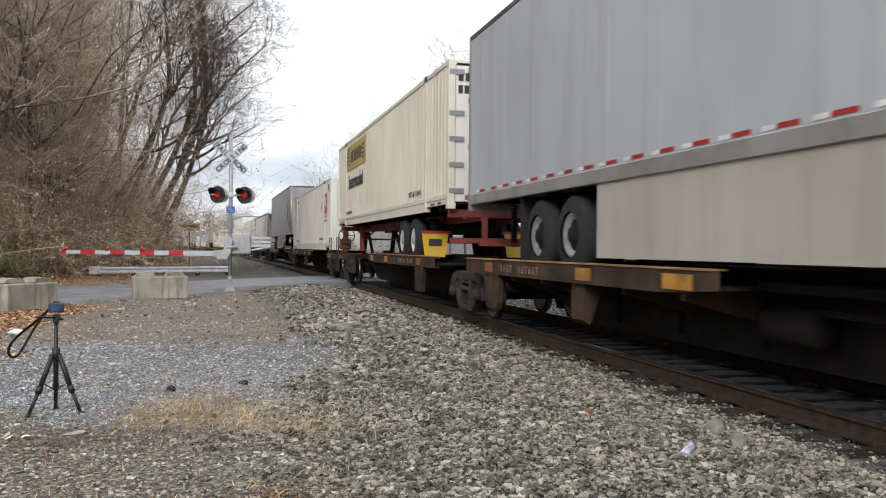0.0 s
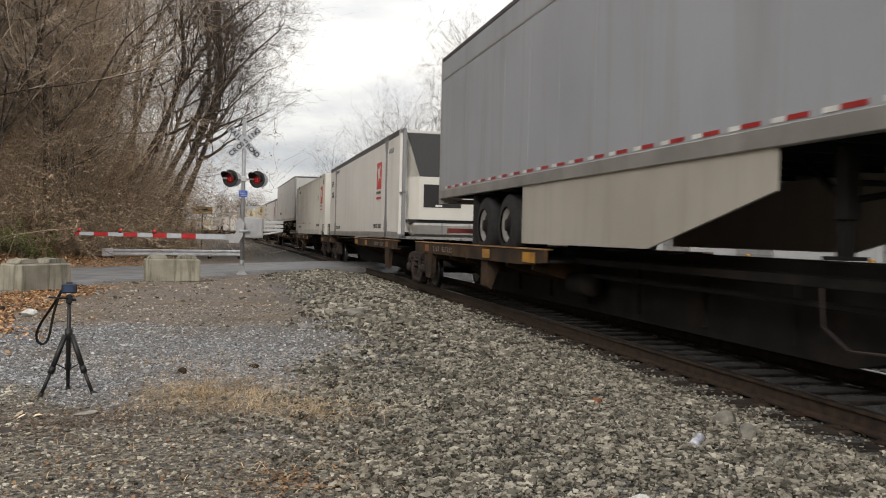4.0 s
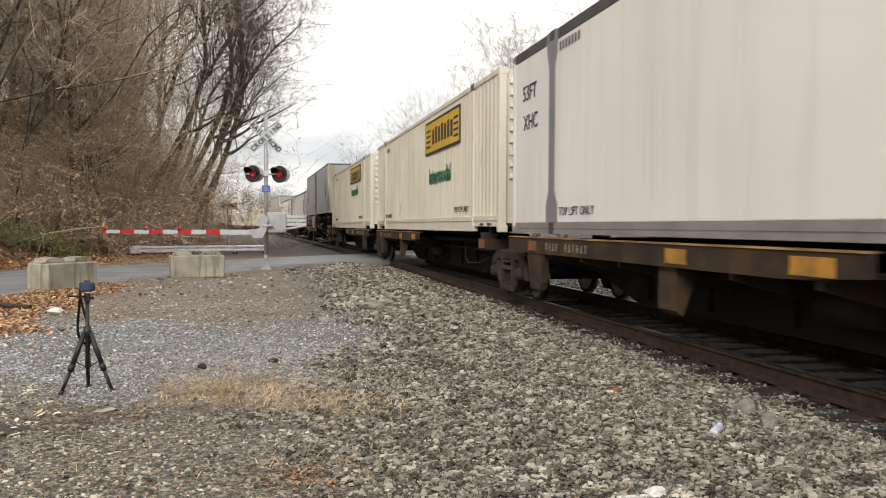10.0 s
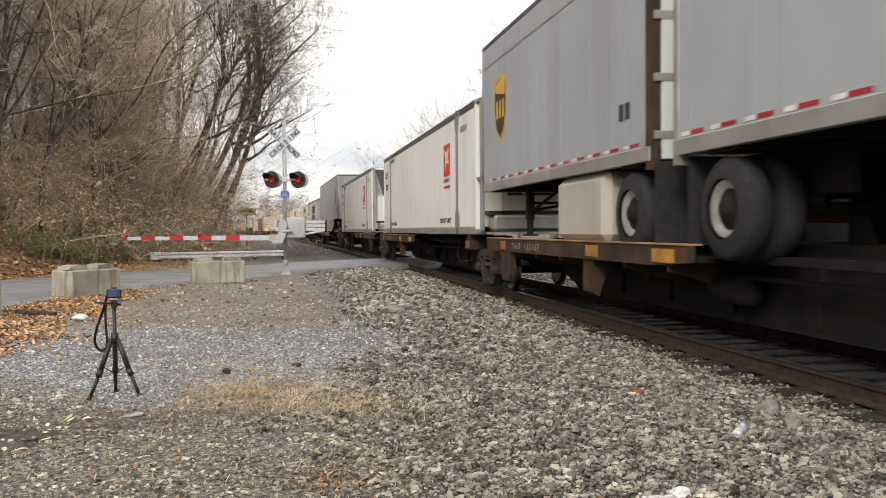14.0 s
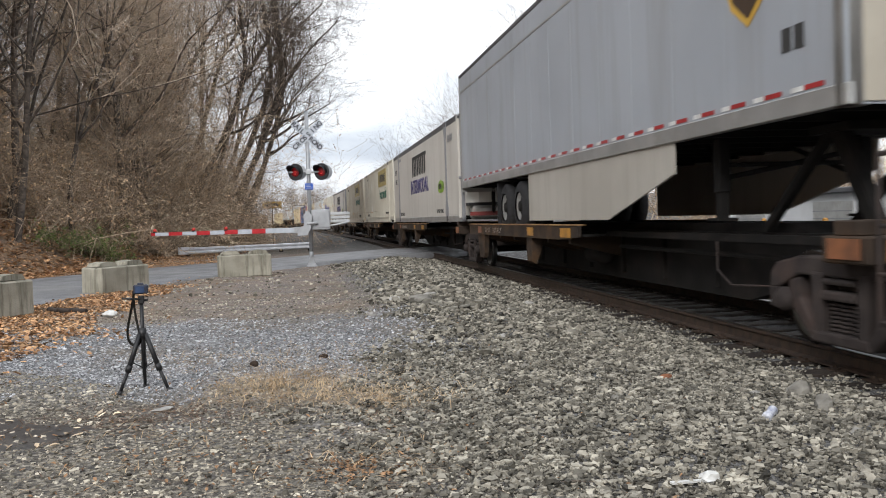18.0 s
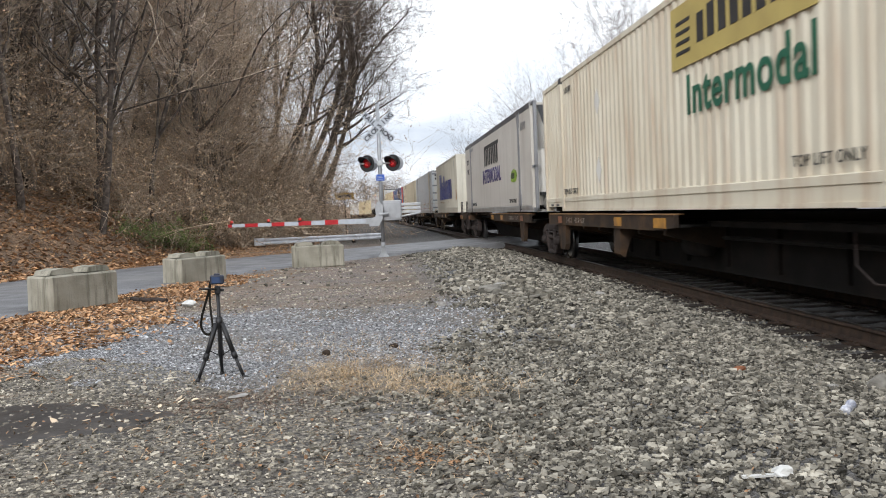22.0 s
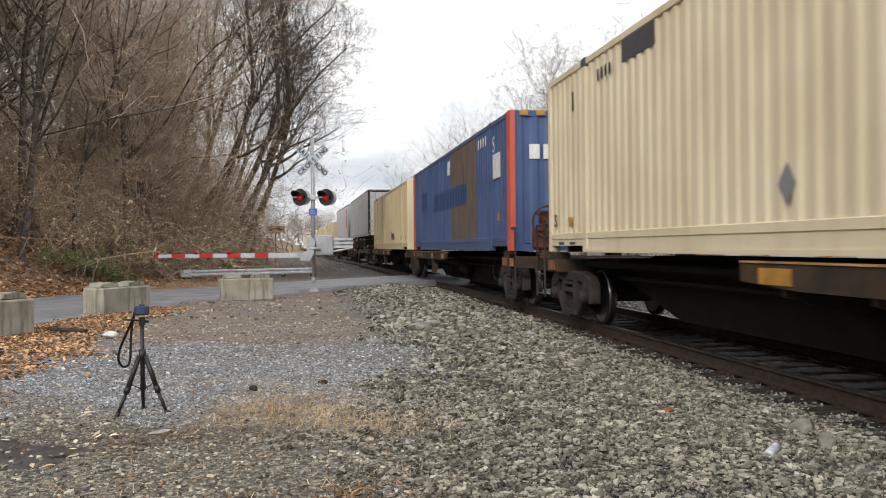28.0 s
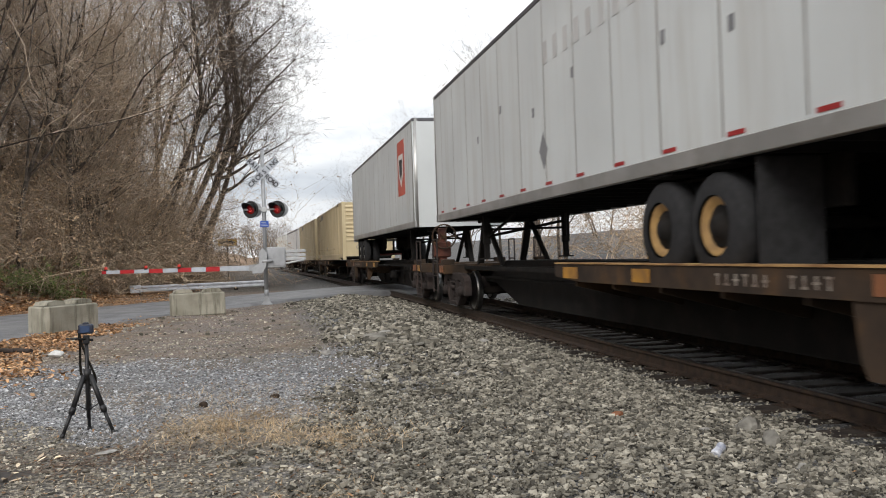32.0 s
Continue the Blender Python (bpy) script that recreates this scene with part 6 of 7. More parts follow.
def shield(s, y, z, k=1.0):
    pts = [(0.0, -0.85), (0.3, -0.55), (0.42, -0.1), (0.42, 0.72), (0.2, 0.8), (0, 0.83), (-0.2, 0.8), (-0.42, 0.72), (-0.42, -0.1), (-0.3, -0.55)]
    p = blob(s, [(y + a * k * 1.4, z + b * k) for a, b in pts], P_GOLD, -1.296, "shield_mark", "brown and gold shield mark")
    blob(p, [(y + a * k * 1.2, z + b * k * 0.88) for a, b in pts], P_BROWN, -1.2995, "shield_field")
    blob(p, [(y + 0.5 * k, z + 0.6 * k), (y + 0.42 * k, z + 0.42 * k), (y - 0.47 * k, z + 0.28 * k), (y - 0.5 * k, z + 0.68 * k), (y, z + 0.72 * k)], P_GOLD, -1.3025, "shield_swoosh")
    for k2, a in enumerate((0.28, -0.02, -0.32)):
        blob(p, [(y + (a + 0.08) * k, z - 0.25 * k), (y + (a - 0.06) * k, z - 0.25 * k), (y + (a - 0.06) * k, z + 0.2 * k), (y + (a + 0.08) * k, z + 0.2 * k)], P_GOLD, -1.3025, "shield_stroke")


def marks_brown(at, k=1.0):
    def marks(s, L, z0, z1):
        shield(s, at, (z0 + z1) / 2 + 0.05, k)
        bars(s, 0.9, z0 + 0.55, 2, 0.14, 0.2, 0.05, P_BLACK, -1.294, "unit_number_bars")
        bm = B()
        bx(bm, -1.299, -1.29, 0.1, L - 0.1, z1 - 0.5, z1 - 0.46)
        part("side_moulding", bm, P_RAIL, s)
    return marks


def marks_white_trailer(s, L, z0, z1):
    diamond(s, 7.0, z0 + 0.75, 0.22)
    bars(s, 12.55, z0 + 0.55, 4, 0.10, 0.17, 0.05, P_BLACK, -1.294, "unit_number_bars")
    bars(s, 11.9, z0 + 0.55, 6, 0.10, 0.17, 0.04, P_YDIRT, -1.294, "unit_number_bars")


def marks_doors_trailer(s, L, z0, z1):
    diamond(s, 8.12, z0 + 0.7, 0.26)
    for k in range(9):
        bars(s, 8.0 - k * 0.42, 3.0, 1, 0.16, 0.32, 0, P_GHOST, -1.2935, "faded_letter_bars")
    for y, z in ((3.0, 1.1), (4.3, 1.3), (6.9, 1.5), (8.6, 1.25), (10.4, 1.6), (12.0, 1.3), (2.0, 1.45)):
        bars(s, y, z0 + z, 1, 0.09, 0.14, 0, P_POST, -1.2945, "side_scuff")
    bm = B()
    prism(bm, [(-0.3, z0 + 0.5), (0.0, z0 + 0.8), (-0.3, z0 + 1.1), (-0.6, z0 + 0.8)], "y", -0.026, -0.021)
    part("placard", bm, P_POST, s, "grey diamond placard")


def marks_orange_trailer(s, L, z0, z1):
    p = mark_plate(s, 1.4, 2.6, z0 + 1.0, z0 + 2.6, P_ORANGE, "logo_panel", "orange and white company panel", -1.293)
    blob(p, [(2.4, z0 + 2.2), (1.6, z0 + 2.2), (1.65, z0 + 1.6), (2.0, z0 + 1.25), (2.35, z0 + 1.6)], P_WHT, -1.2985, "logo_field")
    blob(p, [(2.25, z0 + 2.05), (1.75, z0 + 2.05), (1.8, z0 + 1.65), (2.0, z0 + 1.45), (2.2, z0 + 1.65)], P_BLACK, -1.303, "logo_mark")


def chassis(near, L):
    """A skeletal road chassis under a container, wheels at the near end."""
    s = thing("container_chassis", "oxide-red skeletal container chassis with white wheels and yellow mudflaps", "chassis", "loads of the train")
    MOVERS.append((s, near, L, 0.94))
    bm = B()
    for sx in (-1, 1):
        bx(bm, sx * 0.5 - 0.06, sx * 0.5 + 0.06, 0.1, L - 0.1, 0.86, 1.08, 0.01)
    for y in np.arange(0.3, L, 1.9):
        bx(bm, -0.5, 0.5, y, y + 0.1, 0.92, 1.04)
    for y in (0.1, L - 0.3):
        bx(bm, -1.2, 1.2, y, y + 0.2, 0.92, 1.08, 0.01)
    part("frame", bm, P_CHASSIS, s)
    bm = B()
    for w in (3.2, 4.45):
        for sx in (-1, 1):
            bx(bm, sx * 0.48 - 0.09, sx * 0.48 + 0.09, w - 0.35, w + 0.35, 0.52, 0.66, 0.02)
        tube(bm, (-0.95, w, 0.5), (0.95, w, 0.5), 0.065, n=8)
    bx(bm, -0.56, 0.56, 2.4, 5.3, 0.66, 0.86)
    part("bogie_frame", bm, P_DARK, s)
    for w in (3.2, 4.45):
        for sx in (-1, 1):
            road_wheel(s, w, 0.5, P_WDISC, sx)
    for sx in (-1, 1):
        bm = B()
        prism(bm, [(sx * 1.25 if sx < 0 else 0.65, 0.64), (sx * 0.65 if sx < 0 else 1.25, 0.64), (sx * 0.72 if sx < 0 else 1.18, 0.12), (sx * 1.18 if sx < 0 else 0.72, 0.12)], "y", 2.28, 2.31)
        flap = part("mudflap", bm, P_YLOGO, s, "yellow mudflap")
        bm = B()
        bx(bm, *sorted((sx * 1.26, sx * 0.6)), 2.27, 2.33, 0.64, 0.70)
        part("flap_holder", bm, P_REDT, flap)
        bm = B()
        bx(bm, *sorted((sx * 1.1, sx * 0.8)), 2.272, 2.279, 0.36, 0.52)
        part("flap_bars", bm, P_BLACK, flap)
    bm = B()
    ly = L - 2.8
    for sx in (-1, 1):
        bx(bm, sx * 0.85 - 0.07, sx * 0.85 + 0.07, ly - 0.07, ly + 0.07, 0.25, 1.0, 0.01)
        tube(bm, (sx * 0.85, ly, 0.5), (sx * 0.5, ly - 1.0, 0.95), 0.03, n=6)
        bx(bm, sx * 0.85 - 0.12, sx * 0.85 + 0.12, ly - 0.12, ly + 0.12, 0.2, 0.25)
    tube(bm, (-0.85, ly, 0.6), (0.85, ly, 0.6), 0.03, n=6)
    bx(bm, -1.15, 1.15, ly - 0.06, ly + 0.06, 0.95, 1.05)
    part("landing_gear", bm, P_CHASSIS, s)
    bm = B()
    bx(bm, -1.2, 1.2, 0.02, 0.12, 0.42, 0.52)
    for sx in (-0.5, 0.5):
        bx(bm, sx - 0.05, sx + 0.05, 0.02, 0.12, 0.5, 0.95)
    part("rear_bumper", bm, P_CHASSIS, s)
    tape(s, 0.4, 1.6, 0.94, -0.561, 0.55)
    return s


# ----------------------------------------------------------------- the consist, from the first load to the last
C53 = 16.154
trailer(-1.55, C53, P_GREY, "plain grey van trailer with a pale side skirt", skirt=True, taped="full", wheels=(3.35, 4.52))
chassis(16.15, 15.9)
jb = container(16.05, 16.0, P_JB, "ivory corrugated container on a road chassis, yellow company panel", end="doors", marks=intermodal_marks(True, True))
MOVERS[-1] = (jb, 16.05, 16.0, 2.02)
container(34.43, C53, P_WHITE, "white corrugated container with a red logo", end="corrugated", marks=marks_white)
trailer(53.1, 14.95, P_UPSG, "blue-grey van trailer with a brown and gold shield", skirt=True, taped="full", marks=marks_brown(1.54, 0.75), wheels=(3.3, 4.6))
container(72.66, C53, P_REEFER, "white refrigerated container with grey lift posts and a red logo", "smooth", "reefer", marks=marks_arrow_reefer)
container(91.1, C53, P_WHITE, "white corrugated container with a red logo", end="corrugated", marks=marks_white)
trailer(108.9, C53, P_REEFER, "white van trailer with ochre wheels, nose forward", rim=P_RIMO, taped=True, marks=marks_white_trailer, wheels=(4.0, 5.2))
container(125.3, C53, P_REEFER, "white refrigerated container with grey lift posts and a red logo", "smooth", "reefer", marks=marks_arrow_reefer)
container(142.3, C53, P_JB, "ivory corrugated container with a yellow company panel", end="ribbed", marks=intermodal_marks())
container(160.5, C53, P_JB, "ivory corrugated container with a yellow company panel", end="ribbed", marks=intermodal_marks(lift=0.3))
trailer(179.75, 8.4, P_UPSG, "short blue-grey pup trailer with a brown and gold shield", taped="full", marks=marks_brown(1.41, 0.75), wheels=(0.95,))
trailer(188.75, 8.3, P_UPSG, "short blue-grey pup trailer with a brown and gold shield", nose="far", taped="full", marks=marks_brown(6.75, 0.75), wheels=(0.7,), sidebox=True)
container(197.6, C53, P_REEFER, "white refrigerated container with grey lift posts and a red logo", "smooth", "reefer", marks=marks_arrow_reefer)
container(218.15, C53, P_REEFER, "white refrigerated container with grey lift posts and a red logo", "smooth", "reefer", marks=marks_arrow_reefer)
trailer(237.7, 16.5, P_UPSG, "blue-grey van trailer with a brown and gold shield", skirt=True, taped="full", marks=marks_brown(1.46, 0.75), wheels=(4.75, 6.0))
container(254.65, C53, P_PRIME, "dusty white refrigerated container with violet lettering", "smooth", "reefer", marks=marks_prime)
container(271.25, C53, P_JB, "ivory corrugated container with a faded yellow panel", end="ribbed", marks=intermodal_marks(True))
container(288.5, C53, P_JB2, "rust-streaked ivory container with a faded yellow panel", end="ribbed", marks=intermodal_marks(True))
container(306.45, C53, P_PRIME, "dusty white refrigerated container with violet lettering", "smooth", "reefer", marks=marks_prime)
container(326.75, 12.19, P_JB, "pale cream container with a large navy company mark", end="corrugated", marks=marks_navy)
container(342.65, C53, P_TRAILER, "white smooth container with doors and red tape", "smooth", "doors", marks=marks_meq, top=P_TRAILER)
container(360.75, C53, surface("pale_cream_container_paint", (0.63, 0.555, 0.40), (0.55, 0.475, 0.33), 0.7, 0.55, stain=(0.42, 0.30, 0.17), stain_scale=0.8, stain_amount=0.45, streak=True, bump=0.15, fine=5), "cream corrugated container with a soot patch", end="ribbed", marks=marks_cream)
container(379.75, C53, P_BLUE, "faded blue corrugated container with orange-red end posts", end="corrugated", marks=marks_blue)
container(398.15, C53, P_CREAM, "cream corrugated container with dark oily runs", end="corrugated", marks=marks_stained)
trailer(418.25, C53, P_TRAILER, "scuffed white van trailer standing doors first", nose="far", rim=P_RIMO, taped=True, marks=marks_doors_trailer, wheels=(3.45, 4.55))
trailer(437.4, 15.2, P_TRAILER, "white van trailer with an orange panel", taped=False, marks=marks_orange_trailer, wheels=(1.9, 3.15))
container(457.5, C53, P_CREAM, "tan corrugated container with a ribbed end", end="ribbed", marks=marks_cream)
container(475.6, C53, P_CREAM, "tan corrugated container with a ribbed end", end="ribbed", marks=marks_cream)
container(494.0, C53, P_REEFER, "plain white smooth-sided freight container", "smooth", "plain")
container(512.0, C53, P_WHITE, "plain white corrugated freight container", end="corrugated")

# joints between the platforms along the train: (place, coupled)
JOINTS = [(-3.2, True), (15.5, False), (33.35, True), (52.3, False), (71.2, False), (90.45, True), (108.3, False), (125.25, False), (142.5, False), (159.5, False), (178.05, True), (197.45, False), (216.0, False),
          (236.0, True), (254.05, False), (270.9, False), (287.8, False), (305.2, False), (323.8, True), (342.4, False), (360.5, False), (378.6, True), (397.85, False), (416.3, False), (435.9, True),
          (455.0, False), (474.7, False), (492.9, False), (511.2, False), (529.5, True)]
DECKS = {-3.2: 8.8, 33.35: 11.0, 142.5: 9.2, 397.85: 11.0}      # longer and shorter wheel platforms
LOADS = "TTCTCCTCCCTCCTCCCCCCCCCTTCCCC"
for (a, ca), (c, cc), kind in zip(JOINTS, JOINTS[1:], LOADS):
    n0 = a + (0.75 if ca else 0.0)
    n1 = c - (0.75 if cc else 0.0)
    spine_unit(n0, n1, "trailer" if kind == "T" else "container", 1.4 if ca else 0.0, (n1 - n0) - 1.4 if cc else None, ca, cc, cc, DECKS.get(a, 9.7))


SWINGS = [(0, 38), (1, 17), (2, 20), (3, 28), (4.5, 18), (6, 22), (8, 14), (9.5, 0), (11, -12), (13, 10), (15, 4), (18, 2), (20, -8), (23, 16), (25, 20), (27, 14), (29, 10), (31, -14), (32, -10)]


def motions():
    walk(STRAP, [(t, pose(-0.055, 0, 0.87, 0, a, 0)) for t, a in SWINGS])
    for ob, near, L, z in MOVERS:
        rows = []
        for k in range(0, 33):
            y = near - run(k)
            xa, xb = TRACK_X - bend(y), TRACK_X - bend(y + L)
            rows.append((k, pose(xa, y, z, 0, 0, math.degrees(math.atan2(xa - xb, L)))))
        walk(ob, rows)

# ================================================================= trees and undergrowth
bark = surface("grey_brown_bark", (0.17, 0.14, 0.115), (0.06, 0.048, 0.04), 5, 0.9, bump=0.6, fine=14, objectwise=0.35)
twig = surface("bare_twigs", (0.56, 0.455, 0.35), (0.30, 0.235, 0.175), 0.8, 0.9, objectwise=0.4)
dark_twig = surface("dark_bare_twigs", (0.20, 0.16, 0.13), (0.09, 0.07, 0.055), 0.8, 0.9, objectwise=0.3)
brush = surface("brown_brush_stems", (0.56, 0.445, 0.325), (0.26, 0.195, 0.14), 0.9, 0.9, objectwise=0.5)
dead_leaf = surface("dead_leaves", (0.57, 0.42, 0.265), (0.34, 0.23, 0.135), 2.0, 0.8, island=0.65)
pale_leaf = surface("pale_clinging_leaves", (0.62, 0.52, 0.38), (0.42, 0.32, 0.22), 2.0, 0.8, island=0.4)


class Wood:
    """Collects tapered branches as plain lists."""

    def __init__(self):
        self.v, self.f = [], []

    def limb(self, pts, radii, sides):
        base = len(self.v)
        n = len(pts)
        for i, (p, r) in enumerate(zip(pts, radii)):
            d = (pts[min(i + 1, n - 1)] - pts[max(i - 1, 0)]).normalized()
            a = d.orthogonal().normalized()
            b = d.cross(a)
            for k in range(sides):
                w = k * math.tau / sides
                self.v.append(tuple(p + r * (math.cos(w) * a + math.sin(w) * b)))
        for i in range(n - 1):
            for k in range(sides):
                o = base + i * sides
                if i == n - 2 and sides == 3:
                    self.f.append((o + k, o + (k + 1) % sides, o + sides))
                else:
                    self.f.append((o + k, o + (k + 1) % sides, o + sides + (k + 1) % sides, o + sides + k))


def grow(rng, start, way, length, radius, level, top, woods, bushy, droop, low=0.28, reach=1.0, least=0.006):
    """One branch and what grows from it. woods: (thick, thin)."""
    segs = (9, 6, 4, 2, 1)[min(level, 4)]
    pts, radii = [start], [radius]
    d = way.normalized()
    wander = (0.09, 0.24, 0.30, 0.34, 0.3)[min(level, 4)] * (1 + 0.25 * droop)
    for i in range(segs):
        d = (d + Vector((rng.gauss(0, wander), rng.gauss(0, wander), rng.gauss(0, wander * 0.7) + (0.10 if level > 0 else 0.02) - droop * level * 0.03))).normalized()
        pts.append(pts[-1] + d * (length / segs))
        radii.append(max(least * 0.85, radius * (1 - 0.8 * (i + 1) / segs)))
    woods[0 if level < 2 else 1].limb(pts, radii, (8, 5, 3, 3, 3)[min(level, 4)])
    if level >= top:
        return
    kids = bushy[level]
    for k in range(kids):
        u = rng.uniform(low if level == 0 else 0.2, 1.0) if k else 1.0
        x = u * segs
        i = min(int(x), segs - 1)
        p = pts[i].lerp(pts[i + 1], x - i)
        r = radii[i] * (1 - (x - i)) + radii[i + 1] * (x - i)
        axis = (pts[i + 1] - pts[i]).normalized()
        side = axis.orthogonal().normalized()
        side.rotate(Matrix.Rotation(rng.uniform(0, math.tau), 3, axis))
        open_ = rng.uniform(0.45, 0.95)
        nd = (axis * math.cos(open_) + side * math.sin(open_)).normalized()
        ratio = reach * rng.uniform(0.45, 0.72) * (1.15 - 0.45 * u) if level == 0 else rng.uniform(0.4, 0.68)
        grow(rng, p, nd, length * ratio, max(least, r * rng.uniform(0.45, 0.7)), level + 1, top, woods, bushy, droop, low, reach, least)


def tree_kind(seed, height, lean, bushy=(13, 6, 6, 4), radius=0.2, top=4, low=0.28, reach=1.0, least=0.006, dark=False, leafy=0):
    """Trunk, crown and (with leafy) the dry leaves that still cling to it."""
    rng = random.Random(seed)
    woods = (Wood(), Wood())
    grow(rng, Vector((0, 0, -0.4)), Vector((lean[0], lean[1], 1)), height, radius, 0, top, woods, bushy, 0.5, low, reach, least)
    return raw("trunk", woods[0].v, woods[0].f, bark, True), raw("crown", woods[1].v, woods[1].f, dark_twig if dark else twig), clinging(rng, woods[1].v, leafy, dead_leaf)


def clinging(rng, src, count, material):
    """Dry leaves at random places along the twigs."""
    if not count:
        return None
    lv, lf = [], []
    for k in range(count):
        p = Vector(rng.choice(src))
        a = Vector((rng.gauss(0, 1), rng.gauss(0, 1), rng.gauss(0, 1))).normalized() * rng.uniform(0.025, 0.055)
        b = a.orthogonal().normalized() * a.length * 0.7
        i = len(lv)
        lv += [tuple(p), tuple(p + a + b), tuple(p + 2 * a), tuple(p + a - b)]
        lf.append((i, i + 1, i + 2, i + 3))
    return raw("foliage", lv, lf, material)


def bush_kind(seed, height, stems, leafy=0, leaf=None, kids=(0, 7, 6), spread=0.55):
    rng = random.Random(seed)
    woods = (Wood(), Wood())
    tips = []
    for k in range(stems):
        a = rng.uniform(0, math.tau)
        p = Vector((rng.gauss(0, spread), rng.gauss(0, spread), -0.15))
        lean = rng.uniform(0.15, 1.2)
        w = Vector((math.cos(a) * lean, math.sin(a) * lean, 1))
        grow(rng, p, w, height * rng.uniform(0.6, 1.1), 0.018 + 0.002 * height, 1, 3, woods, kids, 2.8)
    v, f = woods[0].v, woods[0].f
    o = len(v)
    v = v + woods[1].v
    f = f + [tuple(i + o for i in q) for q in woods[1].f]
    stem = raw("stem_tangle", v, f, brush)
    leaves = clinging(rng, woods[1].v, leafy, leaf or dead_leaf)
    return stem, leaves


TREES = [tree_kind(1, 19, (0.10, 0.0)), tree_kind(2, 21, (0.24, -0.04), (21, 8, 6, 4), 0.25, 4, 0.36, 0.40, 0.006, True), tree_kind(3, 17, (-0.08, 0.1), (12, 6, 6, 4), 0.16),
         tree_kind(4, 19, (0.20, 0.05), (18, 8, 6, 4), 0.19, 4, 0.40, 0.38, 0.006, True), tree_kind(5, 13, (0.05, 0.1), (12, 6, 5, 4), 0.1, leafy=700), tree_kind(6, 22, (0.02, 0.0), (15, 6, 6, 4), 0.27), tree_kind(7, 17, (0.03, 0.05), (12, 7, 6), 0.18, 3, dark=True), tree_kind(8, 16, (0.03, 0.0), (14, 6, 4), 0.2, 3, 0.15, least=0.012, dark=True),
         tree_kind(9, 11, (0.12, -0.1), (24, 8, 6), 0.09, 3, 0.08, leafy=2600), tree_kind(10, 13, (-0.05, -0.15), (26, 8, 6), 0.11, 3, 0.12, leafy=2600), tree_kind(21, 18, (0.02, 0.0), (20, 7, 6, 4), 0.2, 4, 0.25, 0.85, 0.009, True), tree_kind(22, 19, (-0.03, 0.0), (22, 7, 6, 4), 0.2, 4, 0.3, 0.8, 0.009, True)]
BUSHES = [bush_kind(11, 3.0, 9, 900), bush_kind(12, 3.8, 8, 700), bush_kind(13, 2.4, 10, 1300, pale_leaf), bush_kind(14, 4.6, 8, 1200), bush_kind(15, 7.5, 7, 2000, None, (0, 10, 8), 1.0), bush_kind(16, 6.2, 8, 2000, None, (0, 9, 8), 0.9), bush_kind(17, 1.0, 12, 1500, surface("olive_green_leaves", (0.17, 0.21, 0.06), (0.09, 0.115, 0.04), 3, 0.8, island=0.4), (0, 6, 5), 0.5)]


def tree(k, x, y, size=1.0, turn=0.0, label="tall bare deciduous tree with dense fine twigs"):
    s = thing("bare_tree", label, "tree", "woods on the bank", at=Matrix.Translation((x, y, ground_z(x, y) - 0.1)) @ Euler((0, 0, radians(turn))).to_matrix().to_4x4() @ Matrix.Scale(size, 4))
    for nm, me in zip(("trunk", "crown", "foliage"), TREES[k]):
        if me:
            o = new(nm, me)
            o.parent = s
            if nm == "foliage":
                tagged(o, "dry brown leaves still clinging", kind="stuff")
    return s


def bush(k, x, y, size=1.0, turn=0.0):
    s = thing("bare_shrub", "tangled bare brown shrub at the foot of the bank" if k not in (2, 6) else ("shrub with pale dry leaves still clinging" if k == 2 else "low shrub with olive green leaves"), "shrub", "undergrowth on the bank",
              at=Matrix.Translation((x, y, ground_z(x, y) - 0.05)) @ Euler((0, 0, radians(turn))).to_matrix().to_4x4() @ Matrix.Scale(size, 4))
    for nm, me in zip(("stem_tangle", "foliage"), BUSHES[k]):
        if me:
            o = new(nm, me)
            o.parent = s
            if nm == "foliage":
                tagged(o, kind="stuff")
    return s


rng = random.Random(77)
# the tall trees that lean over the end of the woods
for k, x, y, size, turn in ((1, -6.1, 55, 1.0, 0), (3, -6.4, 51, 1.0, 10), (1, -5.6, 60, 0.95, -15), (3, -5.2, 57, 0.9, -10), (3, -4.7, 63, 0.8, 10), (1, -7.6, 49, 0.9, 15), (3, -8.2, 54, 1.05, -10), (1, -7.0, 58, 1.0, 8), (3, -9.0, 50, 0.95, 5), (5, -9.6, 56, 0.9, 30), (3, -6.8, 61, 1.0, -5)):
    tree(k, x, y, size, turn)
# the bank behind the road
n = 0
for _ in range(400):
    y = rng.uniform(14, 80)
    d = rng.uniform(1.5, 22)
    x = foot_x(y) - d
    if x < -0.62 * y - 14:
        continue
    tree(rng.choice((0, 2, 2, 4, 4, 5, 3)), x, y, rng.uniform(0.7, 1.05), rng.uniform(0, 360))
    n += 1
    if n > 38:
        break
n = 0
for _ in range(600):
    y = rng.uniform(24, 72)
    d = abs(rng.gauss(0, 4.0)) + (3.2 if y > 54 else 0.6 if y > 36 else 5.5)
    x = foot_x(y) - d
    if x < -0.6 * y - 6:
        continue
    bush(rng.choice((0, 1, 1, 3, 3, 0)), x, y, rng.uniform(0.7, 1.25), rng.uniform(0, 360))
    n += 1
    if n > 95:
        break
for x, y in ((-7.3, 43.2), (-6.6, 43.8), (-7.9, 43.0)):
    bush(2, x, y, 1.25, x * 40)
for x, y, k in ((-8.9, 36.6, 0.95), (-8.3, 37.2, 0.8), (-9.6, 35.8, 1.0), (-10.2, 34.6, 0.8), (-9.3, 37.8, 1.0)):
    bush(6, x, y, k, x * 70)
